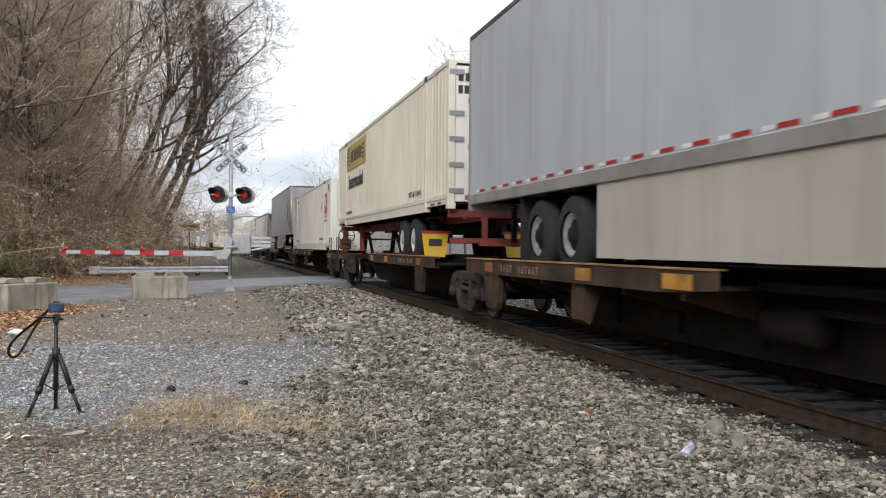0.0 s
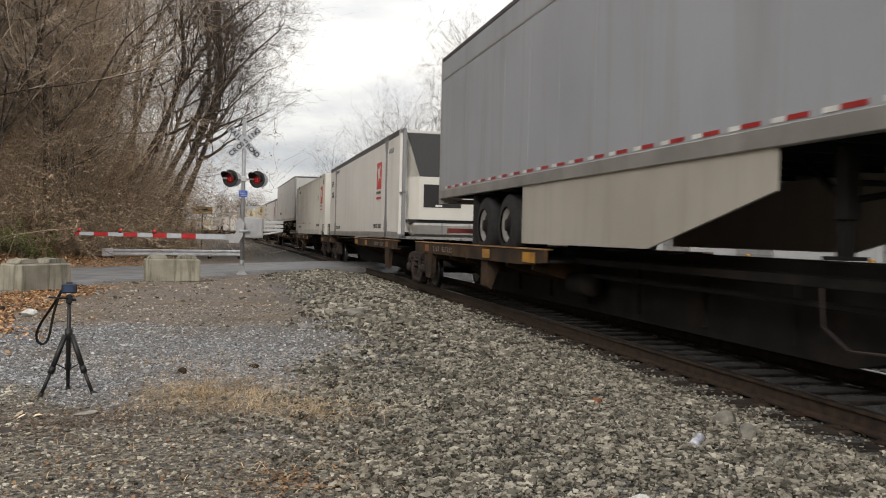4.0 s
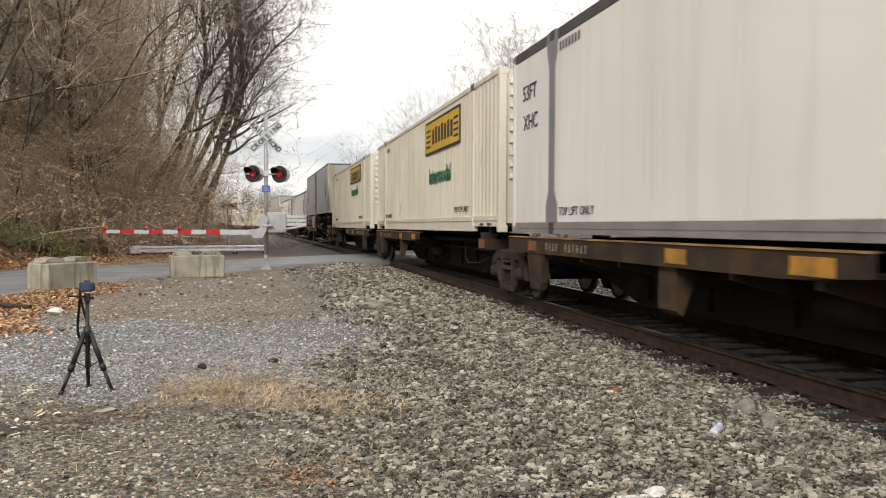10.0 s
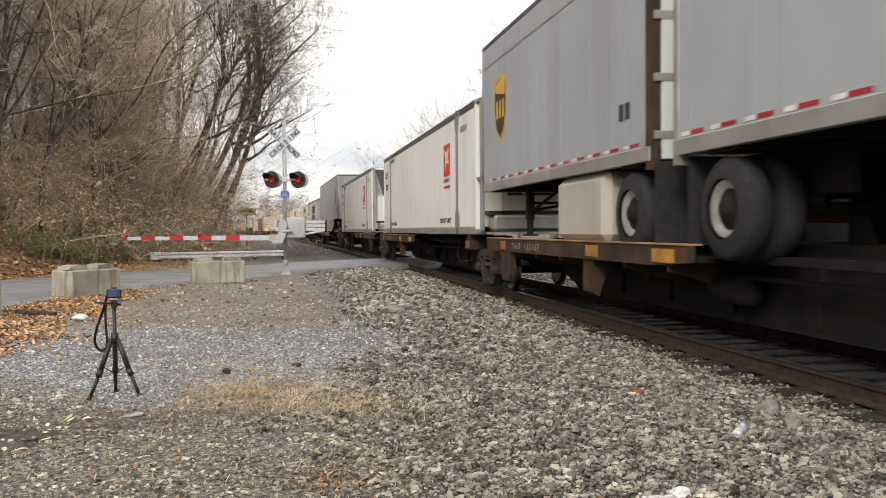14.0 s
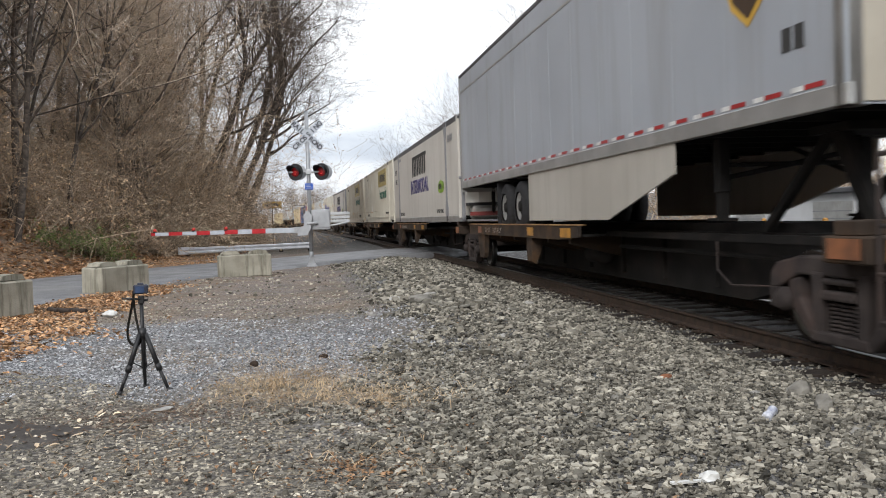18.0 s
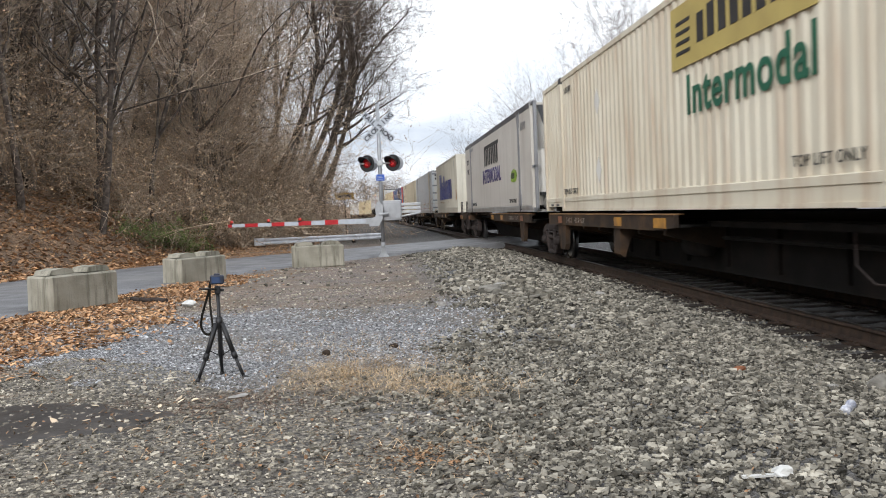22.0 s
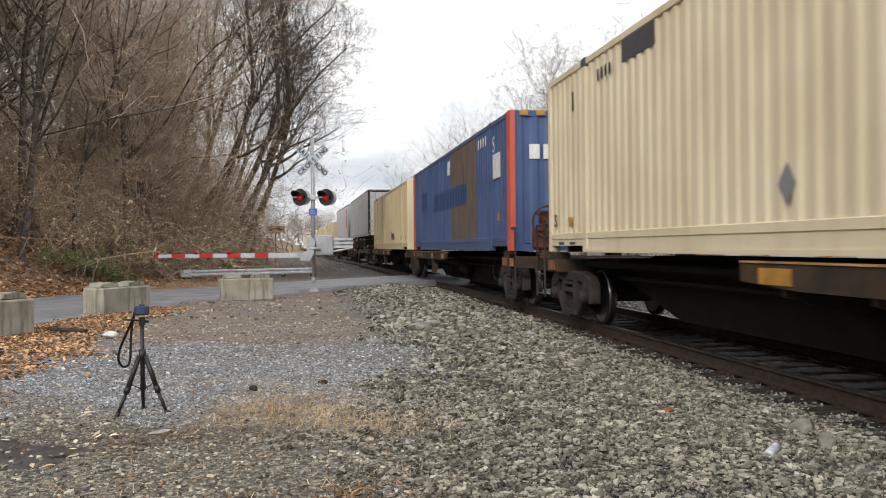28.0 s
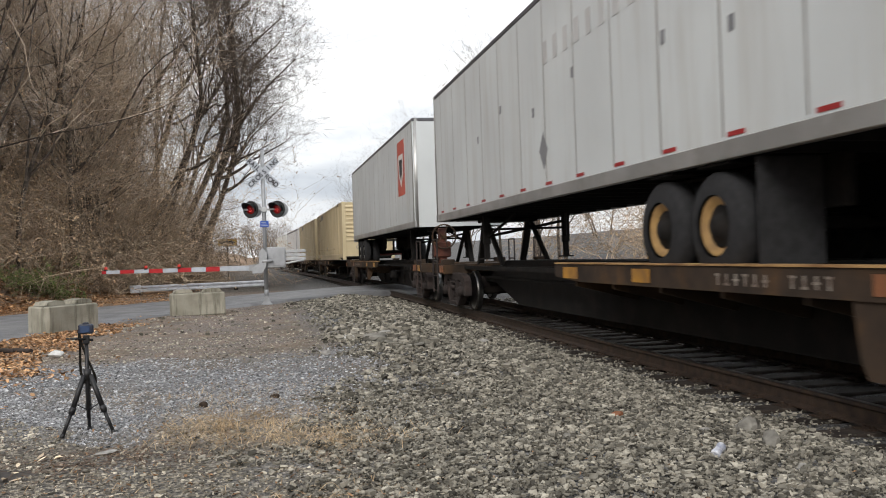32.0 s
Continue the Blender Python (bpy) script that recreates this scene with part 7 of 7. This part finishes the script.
# taller thickets over the whole bank
for _ in range(56):
    y = rng.uniform(22, 68)
    d = rng.uniform(4.0 if y > 52 else 1.2 if y > 38 else 7.0, 15)
    x = foot_x(y) - d
    if x > -0.62 * y - 8:
        bush(rng.choice((4, 5)), x, y, rng.uniform(0.75, 1.25), rng.uniform(0, 360))
for _ in range(14):
    y = rng.uniform(16, 52)
    x = foot_x(y) - rng.uniform(13, 27)
    if x > -0.62 * y - 12:
        bush(rng.choice((4, 5, 3)), x, y, rng.uniform(0.8, 1.2), rng.uniform(0, 360))
# thickets that close the view beyond the track
for _ in range(40):
    y = rng.uniform(-6, 90)
    x = rng.uniform(33, 42) if y < 42 else rng.uniform(26, 36)
    bush(rng.choice((4, 5, 5)), x, y, rng.uniform(0.9, 1.4), rng.uniform(0, 360))
# beyond the track
for k, x, y, size in ((10, 15.6, 64, 0.46), (11, 17.2, 62, 0.58), (10, 18.8, 60, 0.64), (11, 20.4, 63, 0.72), (10, 22.2, 62, 0.8), (11, 24.5, 70, 0.85), (6, 24, 92, 0.95), (6, 21, 104, 0.95), (6, 22, 120, 1.0), (6, 20.5, 132, 1.0), (2, 31, 58, 1.0), (6, 27, 84, 0.95), (6, 17, 170, 0.95)):
    tree(k, x, y, size, x * 33, "bare tree beyond the track")
for _ in range(60):
    y = rng.uniform(140, 420)
    x = rng.uniform(20, 70) if rng.random() < 0.6 else foot_x(y) - rng.uniform(0, 50)
    tree(7, x, y, rng.uniform(0.75, 1.0), rng.uniform(0, 360), "far bare tree by the line")
for _ in range(70):
    tree(7, rng.uniform(-60, 12), rng.uniform(430, 560), rng.uniform(0.8, 1.15), rng.uniform(0, 360), "far bare tree closing the valley")
# denser, taller thickets up the bank
for _ in range(30):
    y = rng.uniform(24, 50)
    x = foot_x(y) - rng.uniform(4, 15)
    if x > -0.62 * y - 8:
        tree(rng.choice((8, 9)), x, y, rng.uniform(0.8, 1.15), rng.uniform(0, 360), "bushy bare understorey tree on the bank")
for _ in range(12):
    y = rng.uniform(26, 48)
    x = foot_x(y) - rng.uniform(3, 14)
    tree(rng.choice((0, 2, 5)), x, y, rng.uniform(0.7, 0.95), rng.uniform(0, 360))
# understorey at the end of the woods
for _ in range(11):
    y = rng.uniform(43, 56)
    x = foot_x(y) - rng.uniform(1.6, 5.0)
    tree(rng.choice((8, 9)), x, y, rng.uniform(0.7, 1.0), rng.uniform(0, 360), "bushy bare understorey tree on the bank")
for _ in range(14):
    y = rng.uniform(43, 60)
    bush(rng.choice((4, 5)), foot_x(y) - rng.uniform(0.8, 3.5), y, rng.uniform(0.8, 1.1), rng.uniform(0, 360))
# darker standing trunks at the front of the woods
for k, x, y, size, turn in ((0, -10.6, 33, 0.75, 40), (5, -11.8, 36.5, 0.7, 130), (2, -9.9, 38, 0.8, 10), (0, -12.8, 31.5, 0.7, 250), (5, -8.6, 43, 0.72, 300), (2, -14.2, 34, 0.8, 80), (0, -7.6, 46, 0.8, 170)):
    tree(k, x, y, size, turn)
# low brush on the far side of the crossing
for _ in range(14):
    bush(rng.choice((0, 1)), rng.uniform(-5.2, -3.4), rng.uniform(48, 70), rng.uniform(0.35, 0.6), rng.uniform(0, 360))

# ================================================================= stones, leaves, litter
stone_mat = surface("broken_grey_stone", (0.285, 0.265, 0.22), (0.105, 0.097, 0.08), 6, 0.85, island=0.75, bump=0.2, fine=60)


def scatter_stones(rng, places, name, label, material, cat, heap=0.0):
    """Many small broken stones as one mesh. places: rows of x, y, size."""
    base = np.array([(-1, -1, -1), (1, -1, -1), (1, 1, -1), (-1, 1, -1), (-1, -1, 1), (1, -1, 1), (1, 1, 1), (-1, 1, 1)], float) * 0.72
    quads = np.array([(3, 2, 1, 0), (4, 5, 6, 7), (0, 1, 5, 4), (1, 2, 6, 5), (2, 3, 7, 6), (3, 0, 4, 7)])
    n = len(places)
    V = np.repeat(base[None], n, 0) + rng.normal(0, 0.26, (n, 8, 3))
    V *= np.stack([rng.uniform(0.75, 1.35, n), rng.uniform(0.6, 1.05, n), rng.uniform(0.35, 0.8, n)], 1)[:, None]
    a = rng.uniform(0, math.tau, n)
    t = rng.normal(0, 0.45, n)
    ca, sa, ct, st = np.cos(a), np.sin(a), np.cos(t), np.sin(t)
    x, y, z = V[..., 0].copy(), V[..., 1].copy(), V[..., 2].copy()
    y, z = y * ct[:, None] - z * st[:, None], y * st[:, None] + z * ct[:, None]
    x, y = x * ca[:, None] - y * sa[:, None], x * sa[:, None] + y * ca[:, None]
    V = np.stack([x, y, z], 2) * places[:, 2][:, None, None]
    g = np.array([ground_z(px, py) for px, py in places[:, :2]]) + heap * rng.random(n)
    V += np.stack([places[:, 0], places[:, 1], g + places[:, 2] * 0.22], 1)[:, None]
    F = (quads[None] + 8 * np.arange(n)[:, None, None]).reshape(-1, 4)
    ob = new(name, raw(name, V.reshape(-1, 3).tolist(), F.tolist(), material))
    return tagged(ob, label, cat, kind="stuff")


nrng = np.random.default_rng(5)


def field(x0, x1, y0, y1, count, lo, hi):
    s = lo * (hi / lo) ** (nrng.random(count) ** 2.2)
    return np.stack([nrng.uniform(x0, x1, count), nrng.uniform(y0, y1, count), s], 1)


def shoulder_x(y):
    """Where the ballast runs out into the lot."""
    return float(np.interp(y, [3, 5, 6.5, 9, 11.5, 13, 20, 30], [0.2, 0.2, 0.2, 0.8, 1.2, 1.0, 1.0, 0.6]))


ballast = np.concatenate([field(-0.7, 3.95, 3.4, 9, 42000, 0.009, 0.027), field(0.0, 3.95, 9, 16, 18000, 0.012, 0.036), field(3.85, 4.42, 3.4, 18, 2600, 0.008, 0.02), field(0.2, 4.2, 16, 30, 6000, 0.025, 0.06), field(6.6, 9, 5, 26, 2500, 0.025, 0.05), field(0.7, 2.4, 11.4, 15.0, 420, 0.03, 0.10), field(0.3, 3.4, 8, 20, 260, 0.03, 0.075)])
spread = np.array([x - shoulder_x(y) + 0.9 * noise.noise((x * 0.9, y * 0.9, 11)) + 0.4 * noise.noise((x * 3, y * 3, 12)) for x, y in ballast[:, :2]])
keep = np.array([road_d(x, y) > ROAD_HALF + 0.1 for x, y in ballast[:, :2]]) & (nrng.random(len(ballast)) < np.clip(0.35 + spread, 0, 1))
scatter_stones(nrng, ballast[keep], "ballast", "crushed grey ballast stones along the track", stone_mat, "ballast", 0.022)


def lot_zone(x, y):
    """0 gravel, 1 littered dirt near the mud, 2 tan strip, 3 brown strip by the road."""
    v = 0.75 * x + y + 1.4 * noise.noise((x * 1.1, y * 1.1, 2))
    if v < 6.3:
        return 1
    if v < 7.6 and -1.1 < x < 1.3:
        return 2
    return 3 if y + 1.5 * noise.noise((x, y, 7)) > 13 else 0


lot = np.concatenate([field(-4.5, 1.2, 3.4, 10, 48000, 0.005, 0.015), field(-5.5, 1.6, 10, 17, 16000, 0.008, 0.02), field(-4, 0.6, 17, 26, 1500, 0.015, 0.04)])
zone = np.array([lot_zone(x, y) for x, y in lot[:, :2]])
clear = np.array([road_d(x, y) > ROAD_HALF + 0.1 for x, y in lot[:, :2]])
chance = nrng.random(len(lot))
grey = clear & (zone == 0)
scatter_stones(nrng, lot[grey], "lot_gravel", "loose blue-grey gravel of the lot", surface("lot_gravel_stone", (0.42, 0.425, 0.435), (0.19, 0.193, 0.2), 9, 0.8, island=0.75), "gravel")
mixed = clear & (zone > 0) & (chance < np.array([0, 0.5, 0.28, 0.3])[zone])
lot[:, 2] *= 1.25
scatter_stones(nrng, lot[mixed], "mixed_stones", "flat grey and brown stones trodden into the dirt", surface("mixed_lot_stone", (0.39, 0.355, 0.29), (0.145, 0.13, 0.102), 9, 0.85, island=0.8), "gravel")


litter_leaf = surface("trodden_leaf_bits", (0.30, 0.18, 0.10), (0.13, 0.078, 0.045), 2.0, 0.85, island=0.5)


def scatter_leaves(places, name, label, material, size):
    v, f = [], []
    r = random.Random(9)
    for x, y in places:
        z = ground_z(x, y) + 0.012
        a = r.uniform(0, math.tau)
        s = r.uniform(*size)
        tilt = r.gauss(0, 0.35)
        c, d = math.cos(a), math.sin(a)
        i = len(v)
        q = r.uniform(0.4, 0.75)
        curl = r.uniform(0.0, 0.5)
        for u, w, h in ((-1, 0, 0.1), (-0.45, q, curl), (0.35, q * 0.8, curl), (1, 0.1, 0), (0.3, -q * 0.9, curl * 0.7), (-0.5, -q * 0.7, curl)):
            v.append((x + s * (u * c - w * d), y + s * (u * d + w * c), z + s * (h + tilt * u)))
        f += [(i, i + 1, i + 2, i + 3), (i, i + 3, i + 4, i + 5)]
    return tagged(new(name, raw(name, v, f, material)), label, "leaves", kind="stuff")


spots, bank_spots = [], []
for _ in range(60000):
    y = rng.uniform(8, 47)
    x = rng.uniform(-24, -2.2)
    if road_d(x, y) < ROAD_HALF - 0.2:
        continue
    if x < foot_x(y) + 1.0:
        bank_spots.append((x, y))
        continue
    w = -3.3 + 1.2 * noise.noise((x * 0.6, y * 0.6, 4))
    if x > w and rng.random() > 0.06:
        continue
    spots.append((x, y))
for _ in range(26000):
    y = rng.uniform(9, 25)
    x = rng.uniform(-9.5, -2.6)
    if road_d(x, y) > ROAD_HALF - 0.15 and x < -3.4 + 1.0 * noise.noise((x * 0.6, y * 0.6, 4)) and x > foot_x(y) + 1:
        spots.append((x, y))
fallen_leaf = surface("fallen_leaves", (0.52, 0.32, 0.17), (0.27, 0.15, 0.08), 2.0, 0.8, island=0.6)
scatter_leaves(spots, "leaf_litter", "brown and orange fallen leaves by the road edge", fallen_leaf, (0.02, 0.05))
scatter_leaves(bank_spots, "bank_leaf_litter", "brown and orange fallen leaves covering the bank", fallen_leaf, (0.05, 0.11))
loose = [(rng.gauss(-0.4, 1.9), rng.uniform(3.8, 14)) for _ in range(1900)] + [(rng.uniform(1, 4), rng.uniform(4, 16)) for _ in range(200)]
scatter_leaves(loose, "loose_leaves", "single dry brown leaves on the gravel", litter_leaf, (0.008, 0.02))

# darker mud with standing wet in the lot
def patch_sheet(name, cx, cy, rx, ry, material, label, lift=0.006, seed=1):
    v, f = [(cx, cy, ground_z(cx, cy) + lift)], []
    n, rings = 40, 6
    for r in range(1, rings + 1):
        for k in range(n):
            a = k * math.tau / n
            q = (r / rings) * (1 + 0.28 * noise.noise((math.cos(a) * 1.6 + seed, math.sin(a) * 1.6, seed)))
            x, y = cx + rx * q * math.cos(a), cy + ry * q * math.sin(a)
            v.append((x, y, ground_z(x, y) + (lift if r < rings else -0.02)))
    for k in range(n):
        f.append((0, 1 + k, 1 + (k + 1) % n))
        for r in range(rings - 1):
            o, p = 1 + r * n, 1 + (r + 1) * n
            f.append((o + k, p + k, p + (k + 1) % n, o + (k + 1) % n))
    return tagged(new(name, raw(name, v, f, material, True)), label, "mud patch", kind="structure")


mud = surface("wet_dark_mud", (0.052, 0.047, 0.043), (0.03, 0.027, 0.025), 3, 0.42, bump=0.4, fine=18, stain=(0.10, 0.09, 0.08), stain_scale=2.5, stain_amount=0.5)
patch_sheet("mud_patch", -3.0, 6.3, 1.35, 0.72, mud, "flat dark wet mud patch in the gravel lot", 0.009, 2)

# dry grass, straw and twigs lying on the gravel
straw = surface("dry_straw", (0.50, 0.38, 0.24), (0.26, 0.185, 0.11), 3, 0.85, island=0.45)


def scatter_blades(places, name, label, material, length, flat, width=0.0025):
    v, f = [], []
    r = random.Random(21)
    for x, y in places:
        z = ground_z(x, y) + 0.008
        a = r.uniform(0, math.tau)
        s = r.uniform(*length)
        up = r.uniform(*flat) * s
        dx, dy = math.cos(a) * s, math.sin(a) * s
        nx, ny = -math.sin(a) * width, math.cos(a) * width
        i = len(v)
        v += [(x - nx, y - ny, z), (x + nx, y + ny, z), (x + dx * 0.5 + nx, y + dy * 0.5 + ny, z + up), (x + dx * 0.5 - nx, y + dy * 0.5 - ny, z + up), (x + dx, y + dy, z + up * 0.9)]
        f += [(i, i + 1, i + 2, i + 3), (i + 3, i + 2, i + 4)]
    return tagged(new(name, raw(name, v, f, material)), label, "dry grass", kind="stuff")


tuft = []
for cx, cy, sx, sy, n in ((-0.55, 7.5, 0.28, 0.3, 800), (0.05, 7.0, 0.45, 0.22, 900), (-0.2, 7.9, 0.5, 0.35, 900), (0.5, 6.6, 0.3, 0.2, 500), (-0.6, 9.3, 0.6, 0.5, 700), (-1.0, 5.6, 0.9, 0.5, 250), (0.1, 4.9, 0.35, 0.3, 160)):
    tuft += [(rng.gauss(cx, sx), rng.gauss(cy, sy)) for _ in range(n)]
scatter_blades(tuft, "dry_grass", "flattened tan dry grass tufts in the gravel", straw, (0.05, 0.16), (0.02, 0.35), 0.0022)
upright = [(rng.gauss(-0.5, 0.09), rng.gauss(7.45, 0.09)) for _ in range(60)] + [(rng.gauss(-0.1, 0.14), rng.gauss(7.3, 0.14)) for _ in range(36)] + [(rng.gauss(0.35, 0.05), rng.gauss(6.6, 0.05)) for _ in range(30)]
scatter_blades(upright, "grass_tuft", "upright dry tan grass tuft", straw, (0.08, 0.17), (0.25, 0.9), 0.0018)
twigs = [(rng.gauss(-1.3, 0.5), rng.gauss(6.65, 0.22)) for _ in range(420)] + [(rng.uniform(-3.5, 1.5), rng.uniform(4, 9)) for _ in range(300)]
scatter_blades(twigs, "fallen_twigs", "small brown fallen twigs on the ground", surface("fallen_twig", (0.16, 0.11, 0.08), (0.08, 0.055, 0.04), 4, 0.9, island=0.4), (0.06, 0.22), (0.0, 0.08), 0.004)
clump = [(rng.gauss(0.05, 0.14), rng.gauss(4.85, 0.14)) for _ in range(190)] + [(rng.gauss(-1.0, 0.9), rng.gauss(5.3, 0.5)) for _ in range(180)]
scatter_leaves(clump, "leaf_clump", "small clump of orange-brown leaves", litter_leaf, (0.01, 0.022))
pale_spots = [(rng.uniform(-3.6, -1.6), rng.uniform(5.8, 7.0)) for _ in range(26)]
scatter_leaves(pale_spots, "pale_leaves", "pale tan maple leaves on wet mud", pale_leaf, (0.025, 0.045))


def stone(x, y, size, material, label, seed, flat=0.5):
    """One larger stone with its own shape."""
    bm = B()
    bmesh.ops.create_icosphere(bm, subdivisions=2, radius=1.0)
    r = random.Random(seed)
    sx, sy = r.uniform(0.8, 1.25), r.uniform(0.6, 0.95)
    cuts = [(Vector((r.gauss(0, 1), r.gauss(0, 1), r.gauss(0, 1))).normalized(), r.uniform(0.5, 0.82)) for _ in range(9)]
    for v in bm.verts:
        for axis, far in cuts:
            if v.co.dot(axis) > far:
                v.co -= axis * (v.co.dot(axis) - far)
        k = 1.2 + 0.2 * noise.noise(v.co * 1.3 + Vector((seed, 0, 0)))
        v.co = Vector((v.co.x * sx * k, v.co.y * sy * k, max(-0.5, v.co.z * flat * k))) * size
    o = part("stone", bm, material)
    o.matrix_basis = pose(x, y, ground_z(x, y) + size * flat * 0.4, r.uniform(-8, 8), r.uniform(-8, 8), r.uniform(0, 360))
    return tagged(o, label, "stone", "larger stones in the ballast")


grey_rock = surface("grey_rock", (0.24, 0.228, 0.2), (0.12, 0.112, 0.098), 8, 0.85, bump=0.5, fine=30)
pale_rock = surface("pale_rock", (0.36, 0.35, 0.325), (0.22, 0.21, 0.195), 10, 0.8, bump=0.4, fine=40)
red_rock = surface("reddish_rock", (0.32, 0.13, 0.06), (0.16, 0.07, 0.04), 10, 0.8, bump=0.4, fine=40)
stone(2.66, 6.6, 0.075, red_rock, "reddish-brown broken stone on the ballast", 3, 0.4)
stone(1.5, 12.95, 0.22, grey_rock, "large flat grey stone slab in the ballast", 5, 0.35)
stone(1.15, 13.6, 0.13, pale_rock, "pale broken concrete lump on the ballast", 6, 0.4)
stone(1.75, 13.8, 0.10, pale_rock, "pale broken concrete lump on the ballast", 8, 0.5)
stone(0.7, 12.3, 0.08, pale_rock, "pale broken concrete lump on the ballast", 9, 0.5)
stone(3.2, 13.0, 0.08, pale_rock, "white stone near the sleepers", 12, 0.6)
stone(3.42, 5.9, 0.10, grey_rock, "large grey stone beside the sleepers", 14, 0.75)
stone(3.25, 5.35, 0.095, grey_rock, "large grey stone beside the sleepers", 15, 0.8)
stone(3.05, 5.9, 0.045, pale_rock, "small white stone on the ballast", 16, 0.6)
stone(1.9, 9.1, 0.06, pale_rock, "white stone on the ballast", 17, 0.5)
stone(-0.75, 8.85, 0.06, surface("dark_clod", (0.05, 0.035, 0.025), None, 9, 0.9), "dark clod of earth", 18, 0.6)
stone(-1.3, 6.85, 0.09, pale_rock, "flat pale stone on the litter", 19, 0.2)
stone(-0.05, 9.15, 0.05, surface("dark_clod", (0.05, 0.035, 0.025), None, 9, 0.9), "dark stone in the gravel", 20, 0.6)
stone(-15.2, 43, 0.5, grey_rock, "grey boulder on the leafy bank", 23, 0.6)
for k in range(46):
    stone(rng.uniform(0.6, 4.0), rng.uniform(4.4, 13), rng.uniform(0.03, 0.055), rng.choice((grey_rock, grey_rock, grey_rock, pale_rock)), "larger loose stone in the ballast", 40 + k, rng.uniform(0.35, 0.6))


def litter():
    white = surface("dirty_white_plastic", (0.62, 0.62, 0.60), (0.48, 0.48, 0.46), 12, 0.5)
    z = ground_z(1.75, 4.3)
    s = thing("litter", "crumpled white plastic litter with a flat strip", "litter", at=pose(1.75, 3.95, z + 0.03))
    bm = B()
    bmesh.ops.create_icosphere(bm, subdivisions=2, radius=0.05)
    for v in bm.verts:
        v.co += 0.03 * noise.noise_vector(v.co * 22)
        v.co.z *= 0.6
    part("crumple", bm, white, s)
    bm = B()
    bx(bm, -0.2, -0.02, -0.014, 0.014, -0.015, -0.005)
    part("strip", bm, white, s)
    s2 = thing("drink_can", "crushed blue and white drink can on the ballast", "can", at=pose(2.68, 5.02, ground_z(2.68, 5.02) + 0.045, 0, 70, 35))
    bm = B()
    spin(bm, [(-0.06, 0.02), (-0.058, 0.03), (-0.03, 0.034), (0.0, 0.026), (0.04, 0.033), (0.056, 0.028)], (0, 0, 0), (0, 0, 1), 14)
    part("can_body", bm, surface("can_white", (0.60, 0.61, 0.64), (0.27, 0.29, 0.38), 30, 0.45, 0.2), s2)
    # branch on the leaves and a white bag
    s3 = thing("fallen_branch", "dark weathered fallen branch on the leaves", "branch")
    bm = B()
    pts = [(-4.7, 15.9), (-4.5, 15.75), (-4.25, 15.55), (-3.95, 15.36)]
    for a, c in zip(pts, pts[1:]):
        tube(bm, (a[0], a[1], ground_z(*a) + 0.05), (c[0], c[1], ground_z(*c) + 0.04), 0.045, 0.04, 8)
    part("limb", bm, surface("wet_dark_bark", (0.05, 0.04, 0.035), None, 8, 0.8, bump=0.5, fine=30), s3)
    s4 = thing("paper_bag", "small white crumpled bag on the gravel", "litter", at=pose(-3.38, 14.5, ground_z(-3.38, 14.5) + 0.06))
    bm = B()
    bmesh.ops.create_icosphere(bm, subdivisions=2, radius=0.11)
    for v in bm.verts:
        v.co += 0.04 * noise.noise_vector(v.co * 14)
        v.co.z *= 0.5
    part("bag", bm, white, s4)


litter()


# ---------------------------------------------------------------- beyond the track: low store with bollards
def store():
    wall = surface("pale_metal_cladding", (0.52, 0.53, 0.54), (0.45, 0.46, 0.47), 1.0, 0.5)
    s = thing("store_building", "low pale grey metal store with dark roof edge beyond the track", "building", at=pose(19, 8, -0.5))
    bm = B()
    bx(bm, 0, 12, 0, 30, 0, 2.2, 0.03)
    part("wall", bm, wall, s)
    bm = B()
    bx(bm, -0.3, 12.3, -0.3, 30.3, 2.2, 2.4, 0.03)
    part("roof", bm, P_TOP, s)
    for y in (4, 12, 20, 26):
        bm = B()
        bx(bm, -0.06, 0.02, y, y + 2.4, 0.2, 1.9)
        w = part("roller_door", bm, P_RAIL, s)
        bm = B()
        for k in range(5):
            bx(bm, -0.075, -0.06, y, y + 2.4, 0.45 + k * 0.27, 0.48 + k * 0.27)
        part("door_rib", bm, P_POST, w)
    for x, y in ((14, 25.2), (14, 21.95), (14, 30), (14, 17)):
        b = thing("bollard", "yellow painted steel bollard before the store", "bollard", "bollards before the store", at=pose(x, y, ground_z(x, y)))
        bm = B()
        tube(bm, (0, 0, -0.3), (0, 0, 1.35), 0.09, n=12)
        spin(bm, [(0, 0.09), (0.05, 0.06), (0.07, 0.01)], (0, 0, 1.35), (0, 0, 1), 12)
        part("post", bm, P_YEL, b)


store()

motions()
